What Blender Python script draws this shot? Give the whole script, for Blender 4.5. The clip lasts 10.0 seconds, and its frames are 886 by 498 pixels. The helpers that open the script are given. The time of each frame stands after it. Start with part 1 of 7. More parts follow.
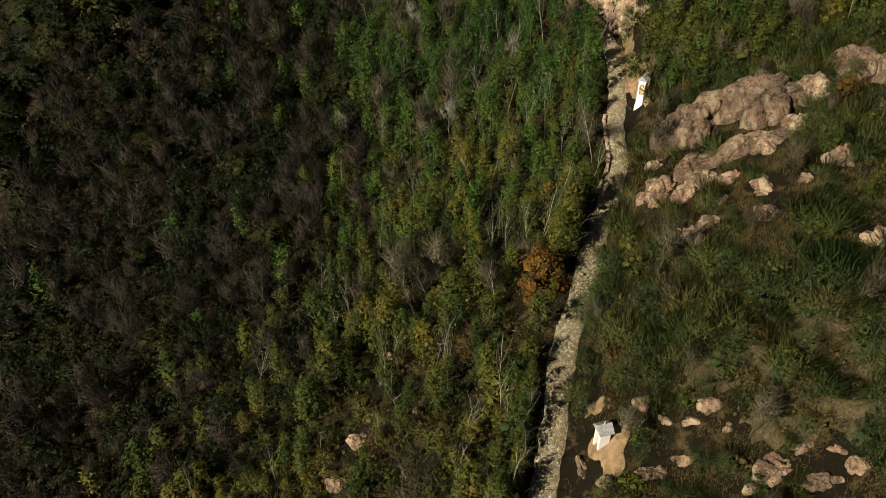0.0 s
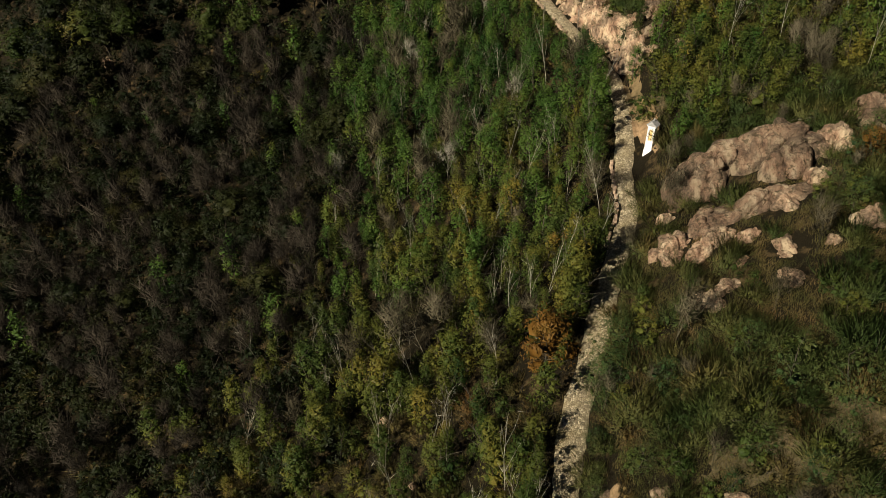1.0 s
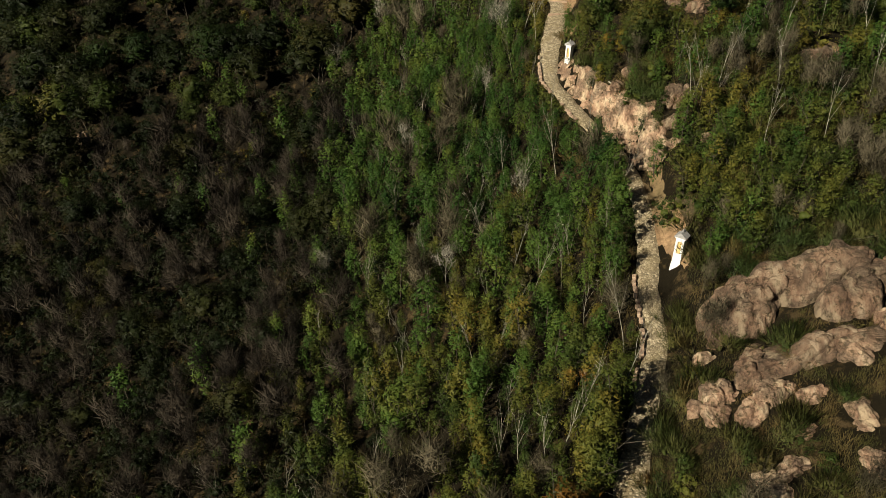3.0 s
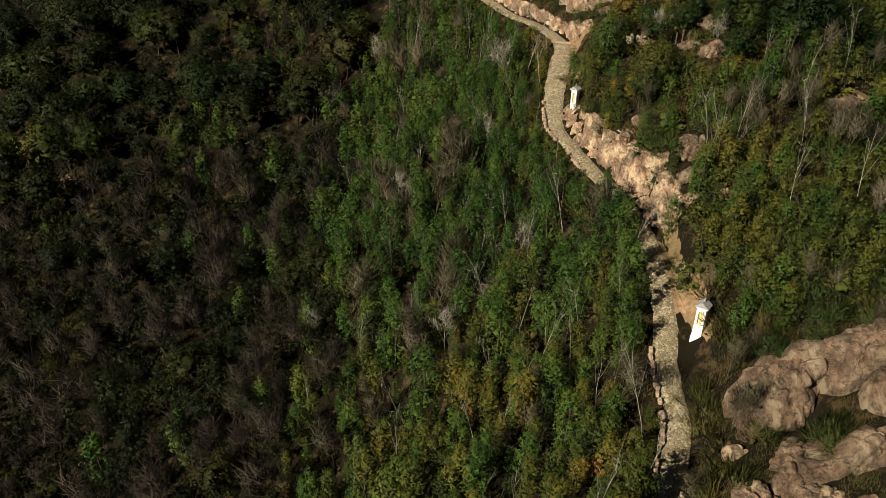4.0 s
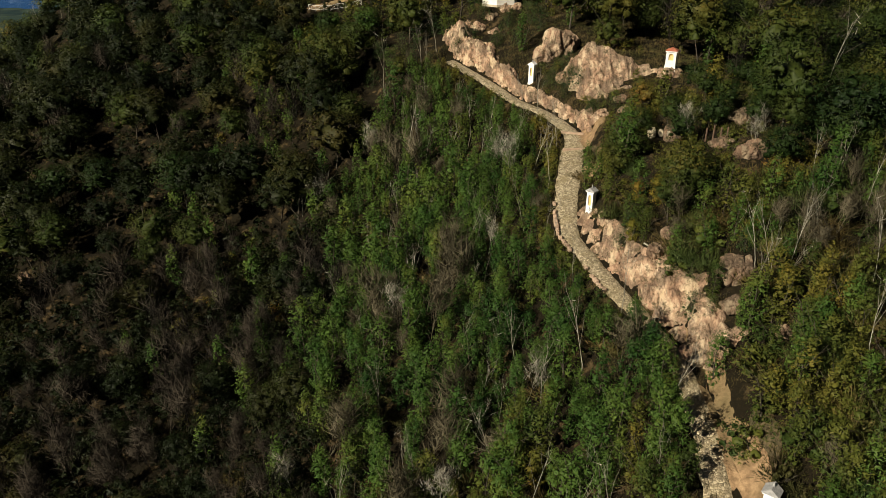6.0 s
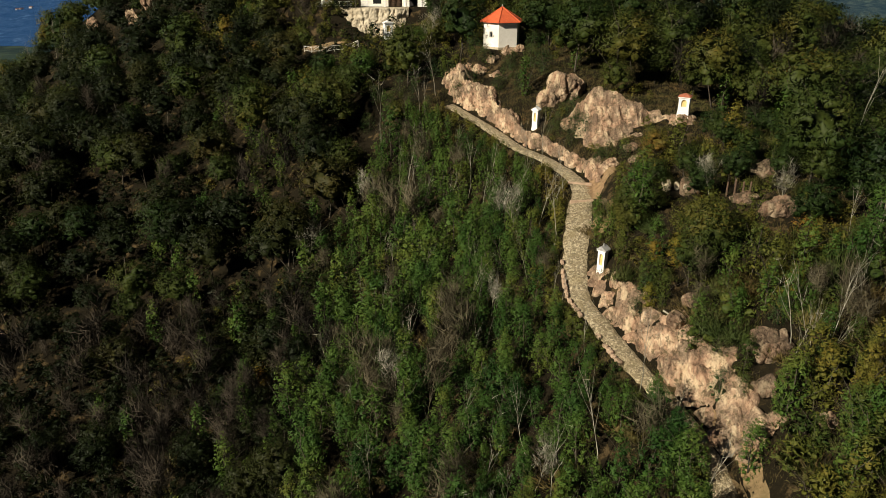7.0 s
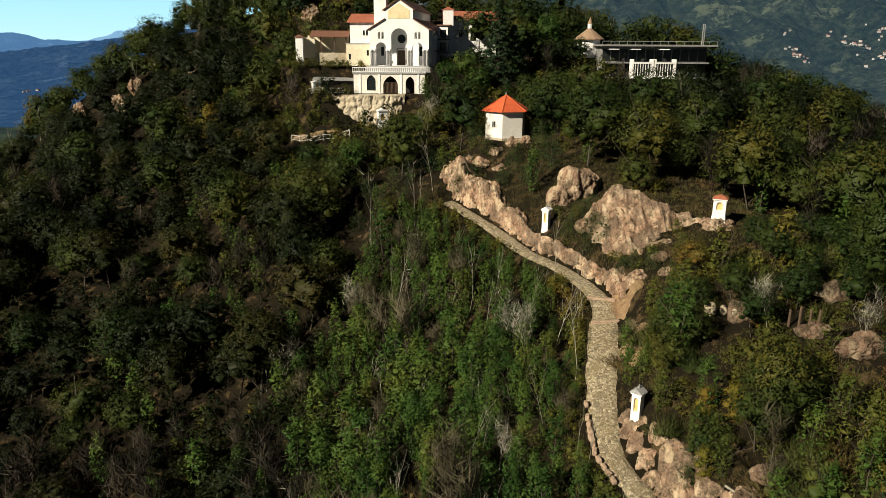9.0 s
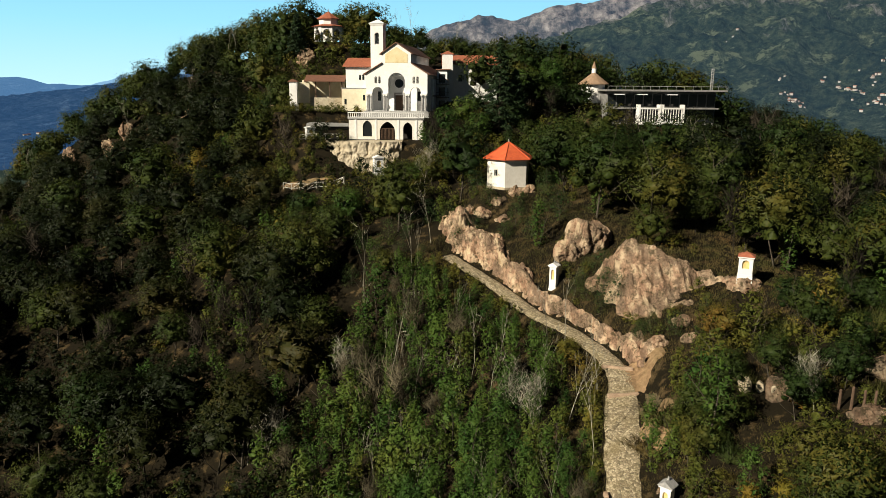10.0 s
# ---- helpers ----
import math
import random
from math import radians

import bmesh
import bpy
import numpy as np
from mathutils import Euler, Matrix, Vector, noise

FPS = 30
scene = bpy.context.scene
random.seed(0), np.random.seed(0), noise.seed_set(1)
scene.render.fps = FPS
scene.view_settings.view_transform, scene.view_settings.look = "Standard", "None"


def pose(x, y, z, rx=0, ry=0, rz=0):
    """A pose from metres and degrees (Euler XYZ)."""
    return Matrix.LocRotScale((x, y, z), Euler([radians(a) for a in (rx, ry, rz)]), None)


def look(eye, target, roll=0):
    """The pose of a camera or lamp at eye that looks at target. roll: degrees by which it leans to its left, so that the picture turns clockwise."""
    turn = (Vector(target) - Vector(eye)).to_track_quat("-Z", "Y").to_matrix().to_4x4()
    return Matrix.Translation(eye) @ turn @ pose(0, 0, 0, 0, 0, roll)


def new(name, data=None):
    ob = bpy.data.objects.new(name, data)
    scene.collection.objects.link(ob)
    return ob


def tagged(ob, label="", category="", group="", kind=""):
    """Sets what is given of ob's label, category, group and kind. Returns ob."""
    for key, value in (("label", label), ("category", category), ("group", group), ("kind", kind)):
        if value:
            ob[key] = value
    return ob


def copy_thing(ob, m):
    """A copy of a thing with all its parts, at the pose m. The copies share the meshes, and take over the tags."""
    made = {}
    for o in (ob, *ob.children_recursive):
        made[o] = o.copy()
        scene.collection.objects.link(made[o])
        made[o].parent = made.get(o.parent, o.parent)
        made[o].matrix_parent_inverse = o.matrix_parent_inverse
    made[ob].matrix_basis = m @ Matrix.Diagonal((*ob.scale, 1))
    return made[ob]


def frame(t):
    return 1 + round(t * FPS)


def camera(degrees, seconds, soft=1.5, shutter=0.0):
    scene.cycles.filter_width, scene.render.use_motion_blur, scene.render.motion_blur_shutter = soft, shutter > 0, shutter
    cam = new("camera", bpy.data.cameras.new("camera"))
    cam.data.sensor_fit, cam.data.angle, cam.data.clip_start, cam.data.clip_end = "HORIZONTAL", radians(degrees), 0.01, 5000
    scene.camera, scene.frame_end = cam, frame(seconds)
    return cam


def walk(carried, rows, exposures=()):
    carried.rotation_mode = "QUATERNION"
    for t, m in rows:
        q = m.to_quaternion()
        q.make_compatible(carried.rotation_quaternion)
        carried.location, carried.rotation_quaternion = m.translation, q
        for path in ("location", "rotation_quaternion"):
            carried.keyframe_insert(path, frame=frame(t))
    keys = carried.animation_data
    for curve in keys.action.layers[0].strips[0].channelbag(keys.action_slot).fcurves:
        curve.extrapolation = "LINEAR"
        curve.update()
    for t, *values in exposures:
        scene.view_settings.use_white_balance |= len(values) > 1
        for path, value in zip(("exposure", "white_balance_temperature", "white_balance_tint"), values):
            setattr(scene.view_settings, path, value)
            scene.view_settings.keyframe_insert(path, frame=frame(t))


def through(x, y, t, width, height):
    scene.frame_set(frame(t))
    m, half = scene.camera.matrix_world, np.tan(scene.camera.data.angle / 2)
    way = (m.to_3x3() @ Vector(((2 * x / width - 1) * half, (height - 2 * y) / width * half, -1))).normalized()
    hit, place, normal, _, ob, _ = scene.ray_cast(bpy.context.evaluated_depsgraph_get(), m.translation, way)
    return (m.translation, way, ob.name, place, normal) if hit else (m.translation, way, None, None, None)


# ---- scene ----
cam = camera(63.7, 10.0, soft=0.75)
PATH = [
    (0, (0.66, -0.76, 59.92), (0.39, 38.92, 29.49), -0.13),
    (0.5, (0.60, 2.02, 59.96), (0.39, 42.13, 30.11), -0.02),
    (1, (0.57, 4.99, 59.99), (0.42, 45.54, 30.75), 0.07),
    (1.5, (0.57, 8.11, 60.02), (0.45, 49.12, 31.42), 0.14),
    (2, (0.60, 11.35, 60.05), (0.50, 52.83, 32.13), 0.21),
    (2.5, (0.64, 14.71, 60.08), (0.56, 56.66, 32.87), 0.25),
    (3, (0.71, 18.14, 60.10), (0.62, 60.57, 33.65), 0.29),
    (3.5, (0.79, 21.64, 60.12), (0.69, 64.56, 34.47), 0.31),
    (4, (0.88, 25.19, 60.14), (0.76, 68.60, 35.33), 0.33),
    (4.5, (0.98, 28.77, 60.16), (0.83, 72.68, 36.23), 0.33),
    (5, (1.08, 32.38, 60.17), (0.91, 76.78, 37.18), 0.34),
    (5.5, (1.18, 36.00, 60.18), (0.97, 80.89, 38.17), 0.34),
    (6, (1.28, 39.63, 60.20), (1.04, 85.01, 39.21), 0.33),
    (6.5, (1.37, 43.27, 60.21), (1.10, 89.13, 40.29), 0.33),
    (7, (1.45, 46.91, 60.22), (1.15, 93.24, 41.43), 0.33),
    (7.5, (1.51, 50.55, 60.22), (1.19, 97.34, 42.62), 0.33),
    (8, (1.56, 54.20, 60.23), (1.23, 101.44, 43.86), 0.34),
    (8.5, (1.58, 57.86, 60.24), (1.25, 105.53, 45.16), 0.35),
    (9, (1.58, 61.54, 60.24), (1.26, 109.61, 46.51), 0.38),
    (9.5, (1.55, 65.25, 60.25), (1.25, 113.71, 47.92), 0.41),
    (10, (1.49, 69.01, 60.26), (1.23, 117.81, 49.38), 0.45),
]
walk(cam, [(t, look(eye, target, roll)) for t, eye, target, roll in PATH], exposures=((0, 0.57), (10, 0.57)))

# ---- light ----
SUN_AZ, SUN_EL = 231.0, 31.0     # compass degrees from +y, and height
world = bpy.data.worlds.new("sky")
scene.world = world
world.use_nodes = True
wn = world.node_tree.nodes
sky = wn.new("ShaderNodeTexSky")
sky.sky_type, sky.sun_disc = "NISHITA", False
sky.sun_elevation, sky.sun_rotation = radians(SUN_EL), radians(SUN_AZ)
sky.air_density, sky.dust_density, sky.ozone_density = 1.0, 0.0, 4.0
wn["Background"].inputs["Strength"].default_value = 0.007
tint = wn.new("ShaderNodeMix")          # a clear autumn sky
tint.data_type, tint.blend_type = "RGBA", "MULTIPLY"
tint.inputs[0].default_value, tint.inputs[7].default_value = 1.0, (0.72, 1.00, 1.25, 1)
world.node_tree.links.new(sky.outputs[0], tint.inputs[6])
world.node_tree.links.new(tint.outputs[2], wn["Background"].inputs["Color"])
sun = new("sun", bpy.data.lights.new("sun", "SUN"))
sun.data.energy, sun.data.angle, sun.data.color = 5.0, radians(0.5), (1.0, 0.895, 0.70)
sun_way = Vector((math.sin(radians(SUN_AZ)) * math.cos(radians(SUN_EL)), math.cos(radians(SUN_AZ)) * math.cos(radians(SUN_EL)), math.sin(radians(SUN_EL))))
sun.matrix_world = look(sun_way * 300, (0, 0, 0))

# ---- materials ----


def nodes_of(name):
    m = bpy.data.materials.new(name)
    m.use_nodes = True
    nt = m.node_tree
    return m, nt, nt.nodes["Principled BSDF"]


def add(nt, kind, **inputs):
    n = nt.nodes.new(kind)
    for k, v in inputs.items():
        n.inputs[k].default_value = v
    return n


def noise_node(nt, scale, detail=4.0, rough=0.55, where=None):
    n = add(nt, "ShaderNodeTexNoise", Scale=scale, Detail=detail, Roughness=rough)
    if where is None:
        where = nt.nodes.new("ShaderNodeNewGeometry").outputs["Position"]
    nt.links.new(where, n.inputs["Vector"])
    return n


def ramp(nt, fac, stops):
    r = nt.nodes.new("ShaderNodeValToRGB")
    els = r.color_ramp.elements
    while len(els) < len(stops):
        els.new(0.5)
    for e, (p, c) in zip(els, stops):
        e.position, e.color = p, (*c, 1)
    nt.links.new(fac, r.inputs["Fac"])
    return r.outputs["Color"]


def mix(nt, fac, a, b, how="MIX"):
    n = nt.nodes.new("ShaderNodeMix")
    n.data_type, n.blend_type = "RGBA", how
    for sock, v in ((n.inputs[0], fac), (n.inputs[6], a), (n.inputs[7], b)):
        if isinstance(v, bpy.types.NodeSocket):
            nt.links.new(v, sock)
        elif isinstance(v, tuple):
            sock.default_value = (*v, 1)
        else:
            sock.default_value = v
    return n.outputs[2]


def bump(nt, p, height, strength, distance):
    b = add(nt, "ShaderNodeBump", Strength=strength, Distance=distance)
    nt.links.new(height, b.inputs["Height"])
    nt.links.new(b.outputs["Normal"], p.inputs["Normal"])


def leaf_material(name, stops, patch=0.16, through=0.12):
    """Foliage: colour by patch, by plant and by leaf, with light that comes through the blades."""
    m, nt, p = nodes_of(name)
    big = noise_node(nt, patch, 2.0)
    fine = noise_node(nt, 2.2, 2.0)
    plant = nt.nodes.new("ShaderNodeObjectInfo")
    a = add(nt, "ShaderNodeMath"); a.operation = "MULTIPLY_ADD"
    nt.links.new(fine.outputs["Fac"], a.inputs[0]); a.inputs[1].default_value = 0.26
    nt.links.new(big.outputs["Fac"], a.inputs[2])
    b = add(nt, "ShaderNodeMath"); b.operation = "MULTIPLY_ADD"
    nt.links.new(plant.outputs["Random"], b.inputs[0]); b.inputs[1].default_value = 0.30
    nt.links.new(a.outputs[0], b.inputs[2])
    c = add(nt, "ShaderNodeMapRange"); c.inputs[1].default_value, c.inputs[2].default_value = 0.44, 1.12
    nt.links.new(b.outputs[0], c.inputs[0])
    col = ramp(nt, c.outputs[0], stops)
    nt.links.new(col, p.inputs["Base Color"])
    p.inputs["Roughness"].default_value = 0.55
    p.inputs["Specular IOR Level"].default_value = 0.1
    t = nt.nodes.new("ShaderNodeBsdfTranslucent")
    nt.links.new(mix(nt, 0.5, col, (0.10, 0.13, 0.012)), t.inputs["Color"])
    s = add(nt, "ShaderNodeMixShader", Fac=through)
    nt.links.new(p.outputs[0], s.inputs[1]); nt.links.new(t.outputs[0], s.inputs[2])
    nt.links.new(s.outputs[0], nt.nodes["Material Output"].inputs["Surface"])
    return m


GREEN = leaf_material("green leaves", [(0, (0.008, 0.026, 0.006)), (0.35, (0.026, 0.060, 0.012)), (0.65, (0.053, 0.092, 0.017)), (0.9, (0.085, 0.100, 0.019)), (1, (0.12, 0.10, 0.02))])
OLIVE = leaf_material("olive leaves", [(0, (0.010, 0.024, 0.006)), (0.35, (0.034, 0.052, 0.011)), (0.65, (0.074, 0.080, 0.015)), (0.9, (0.125, 0.098, 0.018)), (1, (0.18, 0.085, 0.02))])
BUSHY = leaf_material("bush leaves", [(0, (0.012, 0.028, 0.010)), (0.35, (0.028, 0.052, 0.016)), (0.65, (0.050, 0.066, 0.019)), (1, (0.084, 0.082, 0.027))], 0.2)
GRASS = leaf_material("dry grass", [(0, (0.024, 0.034, 0.010)), (0.4, (0.060, 0.058, 0.020)), (0.75, (0.115, 0.086, 0.036)), (1, (0.15, 0.080, 0.032))], 0.35)
DARK = leaf_material("woodland leaves", [(0, (0.006, 0.014, 0.004)), (0.35, (0.016, 0.030, 0.007)), (0.65, (0.037, 0.048, 0.010)), (0.9, (0.080, 0.070, 0.014)), (1, (0.12, 0.074, 0.016))], 0.07)
# leaf colour lowered so that it carries the shade of the dim flanks
SHADELEAF = leaf_material("evergreen leaves darkened for shade", [(0, (0.004, 0.007, 0.002)), (0.4, (0.008, 0.013, 0.004)), (0.7, (0.019, 0.022, 0.006)), (1, (0.046, 0.037, 0.010))], 0.08, 0.08)
DRY = leaf_material("dry brush", [(0, (0.030, 0.034, 0.011)), (0.4, (0.062, 0.056, 0.019)), (0.75, (0.115, 0.080, 0.030)), (1, (0.15, 0.070, 0.024))], 0.2)
BROOMY = leaf_material("green broom stems", [(0, (0.014, 0.030, 0.008)), (0.4, (0.036, 0.054, 0.014)), (0.75, (0.080, 0.080, 0.024)), (1, (0.125, 0.092, 0.034))], 0.18)
RUST = leaf_material("autumn leaves", [(0, (0.075, 0.042, 0.011)), (0.5, (0.125, 0.062, 0.013)), (1, (0.13, 0.085, 0.018))], 0.5)
GOLD = leaf_material("yellowing leaves", [(0, (0.07, 0.08, 0.013)), (0.5, (0.13, 0.11, 0.016)), (1, (0.17, 0.11, 0.02))], 0.4)
PINE = leaf_material("conifer needles", [(0, (0.010, 0.022, 0.012)), (1, (0.028, 0.05, 0.02))], 0.6, 0.08)


def bark_material(name, dark, light, scale=6.0):
    m, nt, p = nodes_of(name)
    n = noise_node(nt, scale, 5.0)
    nt.links.new(ramp(nt, n.outputs["Fac"], [(0.36, dark), (0.62, light)]), p.inputs["Base Color"])
    p.inputs["Roughness"].default_value = 0.9
    p.inputs["Specular IOR Level"].default_value = 0.1
    return m


BARK = bark_material("grey bark", (0.03, 0.026, 0.02), (0.09, 0.078, 0.062))
TWIG = bark_material("bare twigs", (0.030, 0.027, 0.016), (0.135, 0.118, 0.078), 0.3)
# darker copy of the twig colour, in place of shade on the left slope
SHADETWIG = bark_material("bare twigs darkened for shade", (0.008, 0.007, 0.0055), (0.060, 0.050, 0.038), 0.22)
PALE = bark_material("pale bark", (0.15, 0.14, 0.11), (0.36, 0.34, 0.28), 1.2)


def ground_material():
    """Leaf litter and soil on the hill, dry grass in patches, fields on the plain with blue haze in their colour."""
    m, nt, p = nodes_of("hillside soil and grass")
    big, mid, fine = noise_node(nt, 0.05, 3.0), noise_node(nt, 0.55, 8.0, 0.72), noise_node(nt, 4.0, 8.0, 0.75)
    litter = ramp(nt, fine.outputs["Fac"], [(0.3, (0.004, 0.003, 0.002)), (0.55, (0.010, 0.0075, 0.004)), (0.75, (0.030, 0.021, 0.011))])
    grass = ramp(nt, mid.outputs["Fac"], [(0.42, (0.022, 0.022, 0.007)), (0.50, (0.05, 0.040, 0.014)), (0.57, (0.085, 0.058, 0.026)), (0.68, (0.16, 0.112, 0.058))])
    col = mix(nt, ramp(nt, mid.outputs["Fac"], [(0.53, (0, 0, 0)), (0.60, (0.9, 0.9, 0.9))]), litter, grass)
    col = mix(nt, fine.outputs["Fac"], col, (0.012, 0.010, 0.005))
    field = add(nt, "ShaderNodeTexVoronoi", Scale=0.006)
    g = nt.nodes.new("ShaderNodeNewGeometry"); nt.links.new(g.outputs["Position"], field.inputs["Vector"])
    wood = noise_node(nt, 0.012, 6.0, 0.65)
    # field and wood colours dimmed towards blue: distance haze painted in
    plain = mix(nt, ramp(nt, wood.outputs["Fac"], [(0.45, (0, 0, 0)), (0.55, (1, 1, 1))]), ramp(nt, field.outputs["Color"], [(0.2, (0.024, 0.042, 0.034)), (0.6, (0.042, 0.062, 0.042)), (0.9, (0.070, 0.080, 0.055))]), (0.012, 0.026, 0.026))
    sep = nt.nodes.new("ShaderNodeSeparateXYZ"); nt.links.new(g.outputs["Position"], sep.inputs[0])
    low = add(nt, "ShaderNodeMapRange"); low.inputs[1].default_value, low.inputs[2].default_value = -20.0, -32.0
    nt.links.new(sep.outputs["Z"], low.inputs[0])
    nt.links.new(mix(nt, low.outputs[0], col, plain), p.inputs["Base Color"])
    p.inputs["Roughness"].default_value = 0.95
    p.inputs["Specular IOR Level"].default_value = 0.1
    bump(nt, p, fine.outputs["Fac"], 0.8, 0.15)
    return m


def rock_material(name="pink granite", dull=1.0):
    """Weathered pink granite: tan faces, dark water streaks, grey lichen and fine pitting."""
    m, nt, p = nodes_of(name)
    tc = nt.nodes.new("ShaderNodeNewGeometry").outputs["Position"]
    mp = add(nt, "ShaderNodeMapping"); mp.inputs["Scale"].default_value = (0.95, 0.36, 0.40); mp.inputs["Rotation"].default_value = (0.2, 0.25, 0.35)
    nt.links.new(tc, mp.inputs["Vector"])
    big, streak, fine = noise_node(nt, 0.45, 5.0, 0.62), noise_node(nt, 1.1, 8.0, 0.72, mp.outputs[0]), noise_node(nt, 5.0, 10.0, 0.75)
    base = ramp(nt, streak.outputs["Fac"], [(0.33, (0.07, 0.045, 0.032)), (0.40, (0.22, 0.135, 0.094)), (0.47, (0.36, 0.235, 0.165)), (0.54, (0.44, 0.31, 0.22)), (0.60, (0.58, 0.46, 0.34)), (0.66, (0.50, 0.36, 0.25)), (0.74, (0.34, 0.20, 0.13))])
    grey = ramp(nt, fine.outputs["Fac"], [(0.36, (0.045, 0.036, 0.029)), (0.48, (0.15, 0.108, 0.080)), (0.62, (0.29, 0.215, 0.155))])
    col = mix(nt, ramp(nt, big.outputs["Fac"], [(0.45, (0, 0, 0)), (0.56, (0.85, 0.85, 0.85))]), base, grey)
    warp = mix(nt, 0.35, tc, noise_node(nt, 0.8, 3.0).outputs["Color"], "ADD")
    crack = add(nt, "ShaderNodeTexVoronoi", Scale=0.30); crack.feature = "DISTANCE_TO_EDGE"; nt.links.new(warp, crack.inputs["Vector"])
    line = ramp(nt, crack.outputs["Distance"], [(0.0, (0.45, 0.45, 0.45)), (0.010, (0.2, 0.2, 0.2)), (0.022, (0, 0, 0))])
    col = mix(nt, line, col, (0.05, 0.032, 0.022))
    lich = noise_node(nt, 1.7, 6.0, 0.75)
    col = mix(nt, ramp(nt, lich.outputs["Fac"], [(0.53, (0, 0, 0)), (0.59, (0.75, 0.75, 0.75))]), col, (0.050, 0.044, 0.020))
    tone = noise_node(nt, 0.9, 4.0, 0.6, mp.outputs[0])
    col = mix(nt, ramp(nt, tone.outputs["Fac"], [(0.36, (0.75, 0.75, 0.75)), (0.46, (0, 0, 0))]), col, mix(nt, fine.outputs["Fac"], (0.10, 0.066, 0.048), (0.24, 0.165, 0.12)))
    col = mix(nt, ramp(nt, tone.outputs["Fac"], [(0.56, (0, 0, 0)), (0.64, (0.8, 0.8, 0.8))]), col, mix(nt, fine.outputs["Fac"], (0.42, 0.30, 0.19), (0.66, 0.56, 0.42)))
    col = mix(nt, 1.0, col, (dull, dull * 0.99, dull * 0.94), "MULTIPLY")
    nt.links.new(col, p.inputs["Base Color"])
    p.inputs["Roughness"].default_value = 0.9
    p.inputs["Specular IOR Level"].default_value = 0.2
    h = mix(nt, 0.45, streak.outputs["Fac"], fine.outputs["Fac"])
    bump(nt, p, h, 1.0, 0.5)
    return m


def speckled(name, dark, mid_c, light, scale, rough=0.9, strength=0.6, distance=0.05, stain=None):
    """A mineral surface with grain, larger stains and relief."""
    m, nt, p = nodes_of(name)
    fine, big = noise_node(nt, scale, 6.0, 0.7), noise_node(nt, scale * 0.12, 3.0)
    col = ramp(nt, fine.outputs["Fac"], [(0.3, dark), (0.5, mid_c), (0.72, light)])
    if stain:
        col = mix(nt, ramp(nt, big.outputs["Fac"], [(0.45, (0, 0, 0)), (0.7, (0.7, 0.7, 0.7))]), col, stain)
    nt.links.new(col, p.inputs["Base Color"])
    p.inputs["Roughness"].default_value = rough
    bump(nt, p, fine.outputs["Fac"], strength, distance)
    return m


def cobble_material():
    m, nt, p = nodes_of("cobbled path")
    pos = nt.nodes.new("ShaderNodeNewGeometry").outputs["Position"]
    v = add(nt, "ShaderNodeTexVoronoi", Scale=5.0); nt.links.new(pos, v.inputs["Vector"])
    e = add(nt, "ShaderNodeTexVoronoi", Scale=5.0); e.feature = "DISTANCE_TO_EDGE"; nt.links.new(pos, e.inputs["Vector"])
    big = noise_node(nt, 0.55, 4.0, 0.6)
    stone = ramp(nt, v.outputs["Color"], [(0.1, (0.15, 0.12, 0.075)), (0.5, (0.36, 0.295, 0.19)), (0.9, (0.62, 0.53, 0.37))])
    joint = ramp(nt, e.outputs["Distance"], [(0.0, (1, 1, 1)), (0.09, (0, 0, 0))])
    col = mix(nt, joint, stone, (0.12, 0.10, 0.06))
    col = mix(nt, ramp(nt, big.outputs["Fac"], [(0.45, (0, 0, 0)), (0.7, (0.6, 0.6, 0.6))]), col, (0.21, 0.165, 0.075))
    nt.links.new(col, p.inputs["Base Color"])
    p.inputs["Roughness"].default_value = 0.9
    bump(nt, p, ramp(nt, e.outputs["Distance"], [(0.0, (0, 0, 0)), (0.2, (1, 1, 1))]), 0.8, 0.05)
    return m


GROUND, ROCK, COBBLE = ground_material(), rock_material(dull=1.12), cobble_material()
# dull copy: brown domes, and boulders whose shade is put into their colour
DULLROCK = rock_material("weathered and shade-dark granite", 0.56)
MIDROCK = rock_material("tan weathered and shade-dark granite", 0.95)
SAND = speckled("sandy earth", (0.14, 0.085, 0.042), (0.25, 0.16, 0.085), (0.40, 0.27, 0.15), 1.6, stain=(0.085, 0.07, 0.025), strength=1.0, distance=0.2)
DRYSOIL = speckled("dry grassy soil", (0.035, 0.030, 0.012), (0.085, 0.064, 0.030), (0.19, 0.135, 0.072), 3.5, stain=(0.05, 0.045, 0.016), strength=1.0, distance=0.2)
STONE = speckled("kerb stone", (0.24, 0.17, 0.12), (0.38, 0.27, 0.19), (0.50, 0.38, 0.27), 5.0)
PLASTER = speckled("white plaster", (0.69, 0.69, 0.68), (0.77, 0.77, 0.77), (0.83, 0.83, 0.83), 2.5, 0.85, 0.15, 0.01, (0.66, 0.65, 0.61))
FARWALL = speckled("buff rendered wall", (0.26, 0.26, 0.27), (0.34, 0.34, 0.35), (0.42, 0.42, 0.42), 0.6, 0.85, 0.1, 0.01)
WARMWHITE = speckled("warm white plaster", (0.66, 0.64, 0.59), (0.75, 0.73, 0.68), (0.81, 0.79, 0.75), 2.0, 0.85, 0.15, 0.01, (0.62, 0.58, 0.50))
CREAM = speckled("cream plaster", (0.58, 0.52, 0.38), (0.68, 0.62, 0.46), (0.75, 0.70, 0.56), 2.0, 0.85, 0.15, 0.01, (0.56, 0.50, 0.36))
OCHRE = speckled("ochre fresco", (0.45, 0.30, 0.10), (0.60, 0.44, 0.18), (0.70, 0.58, 0.32), 1.6, 0.85, 0.1, 0.01)
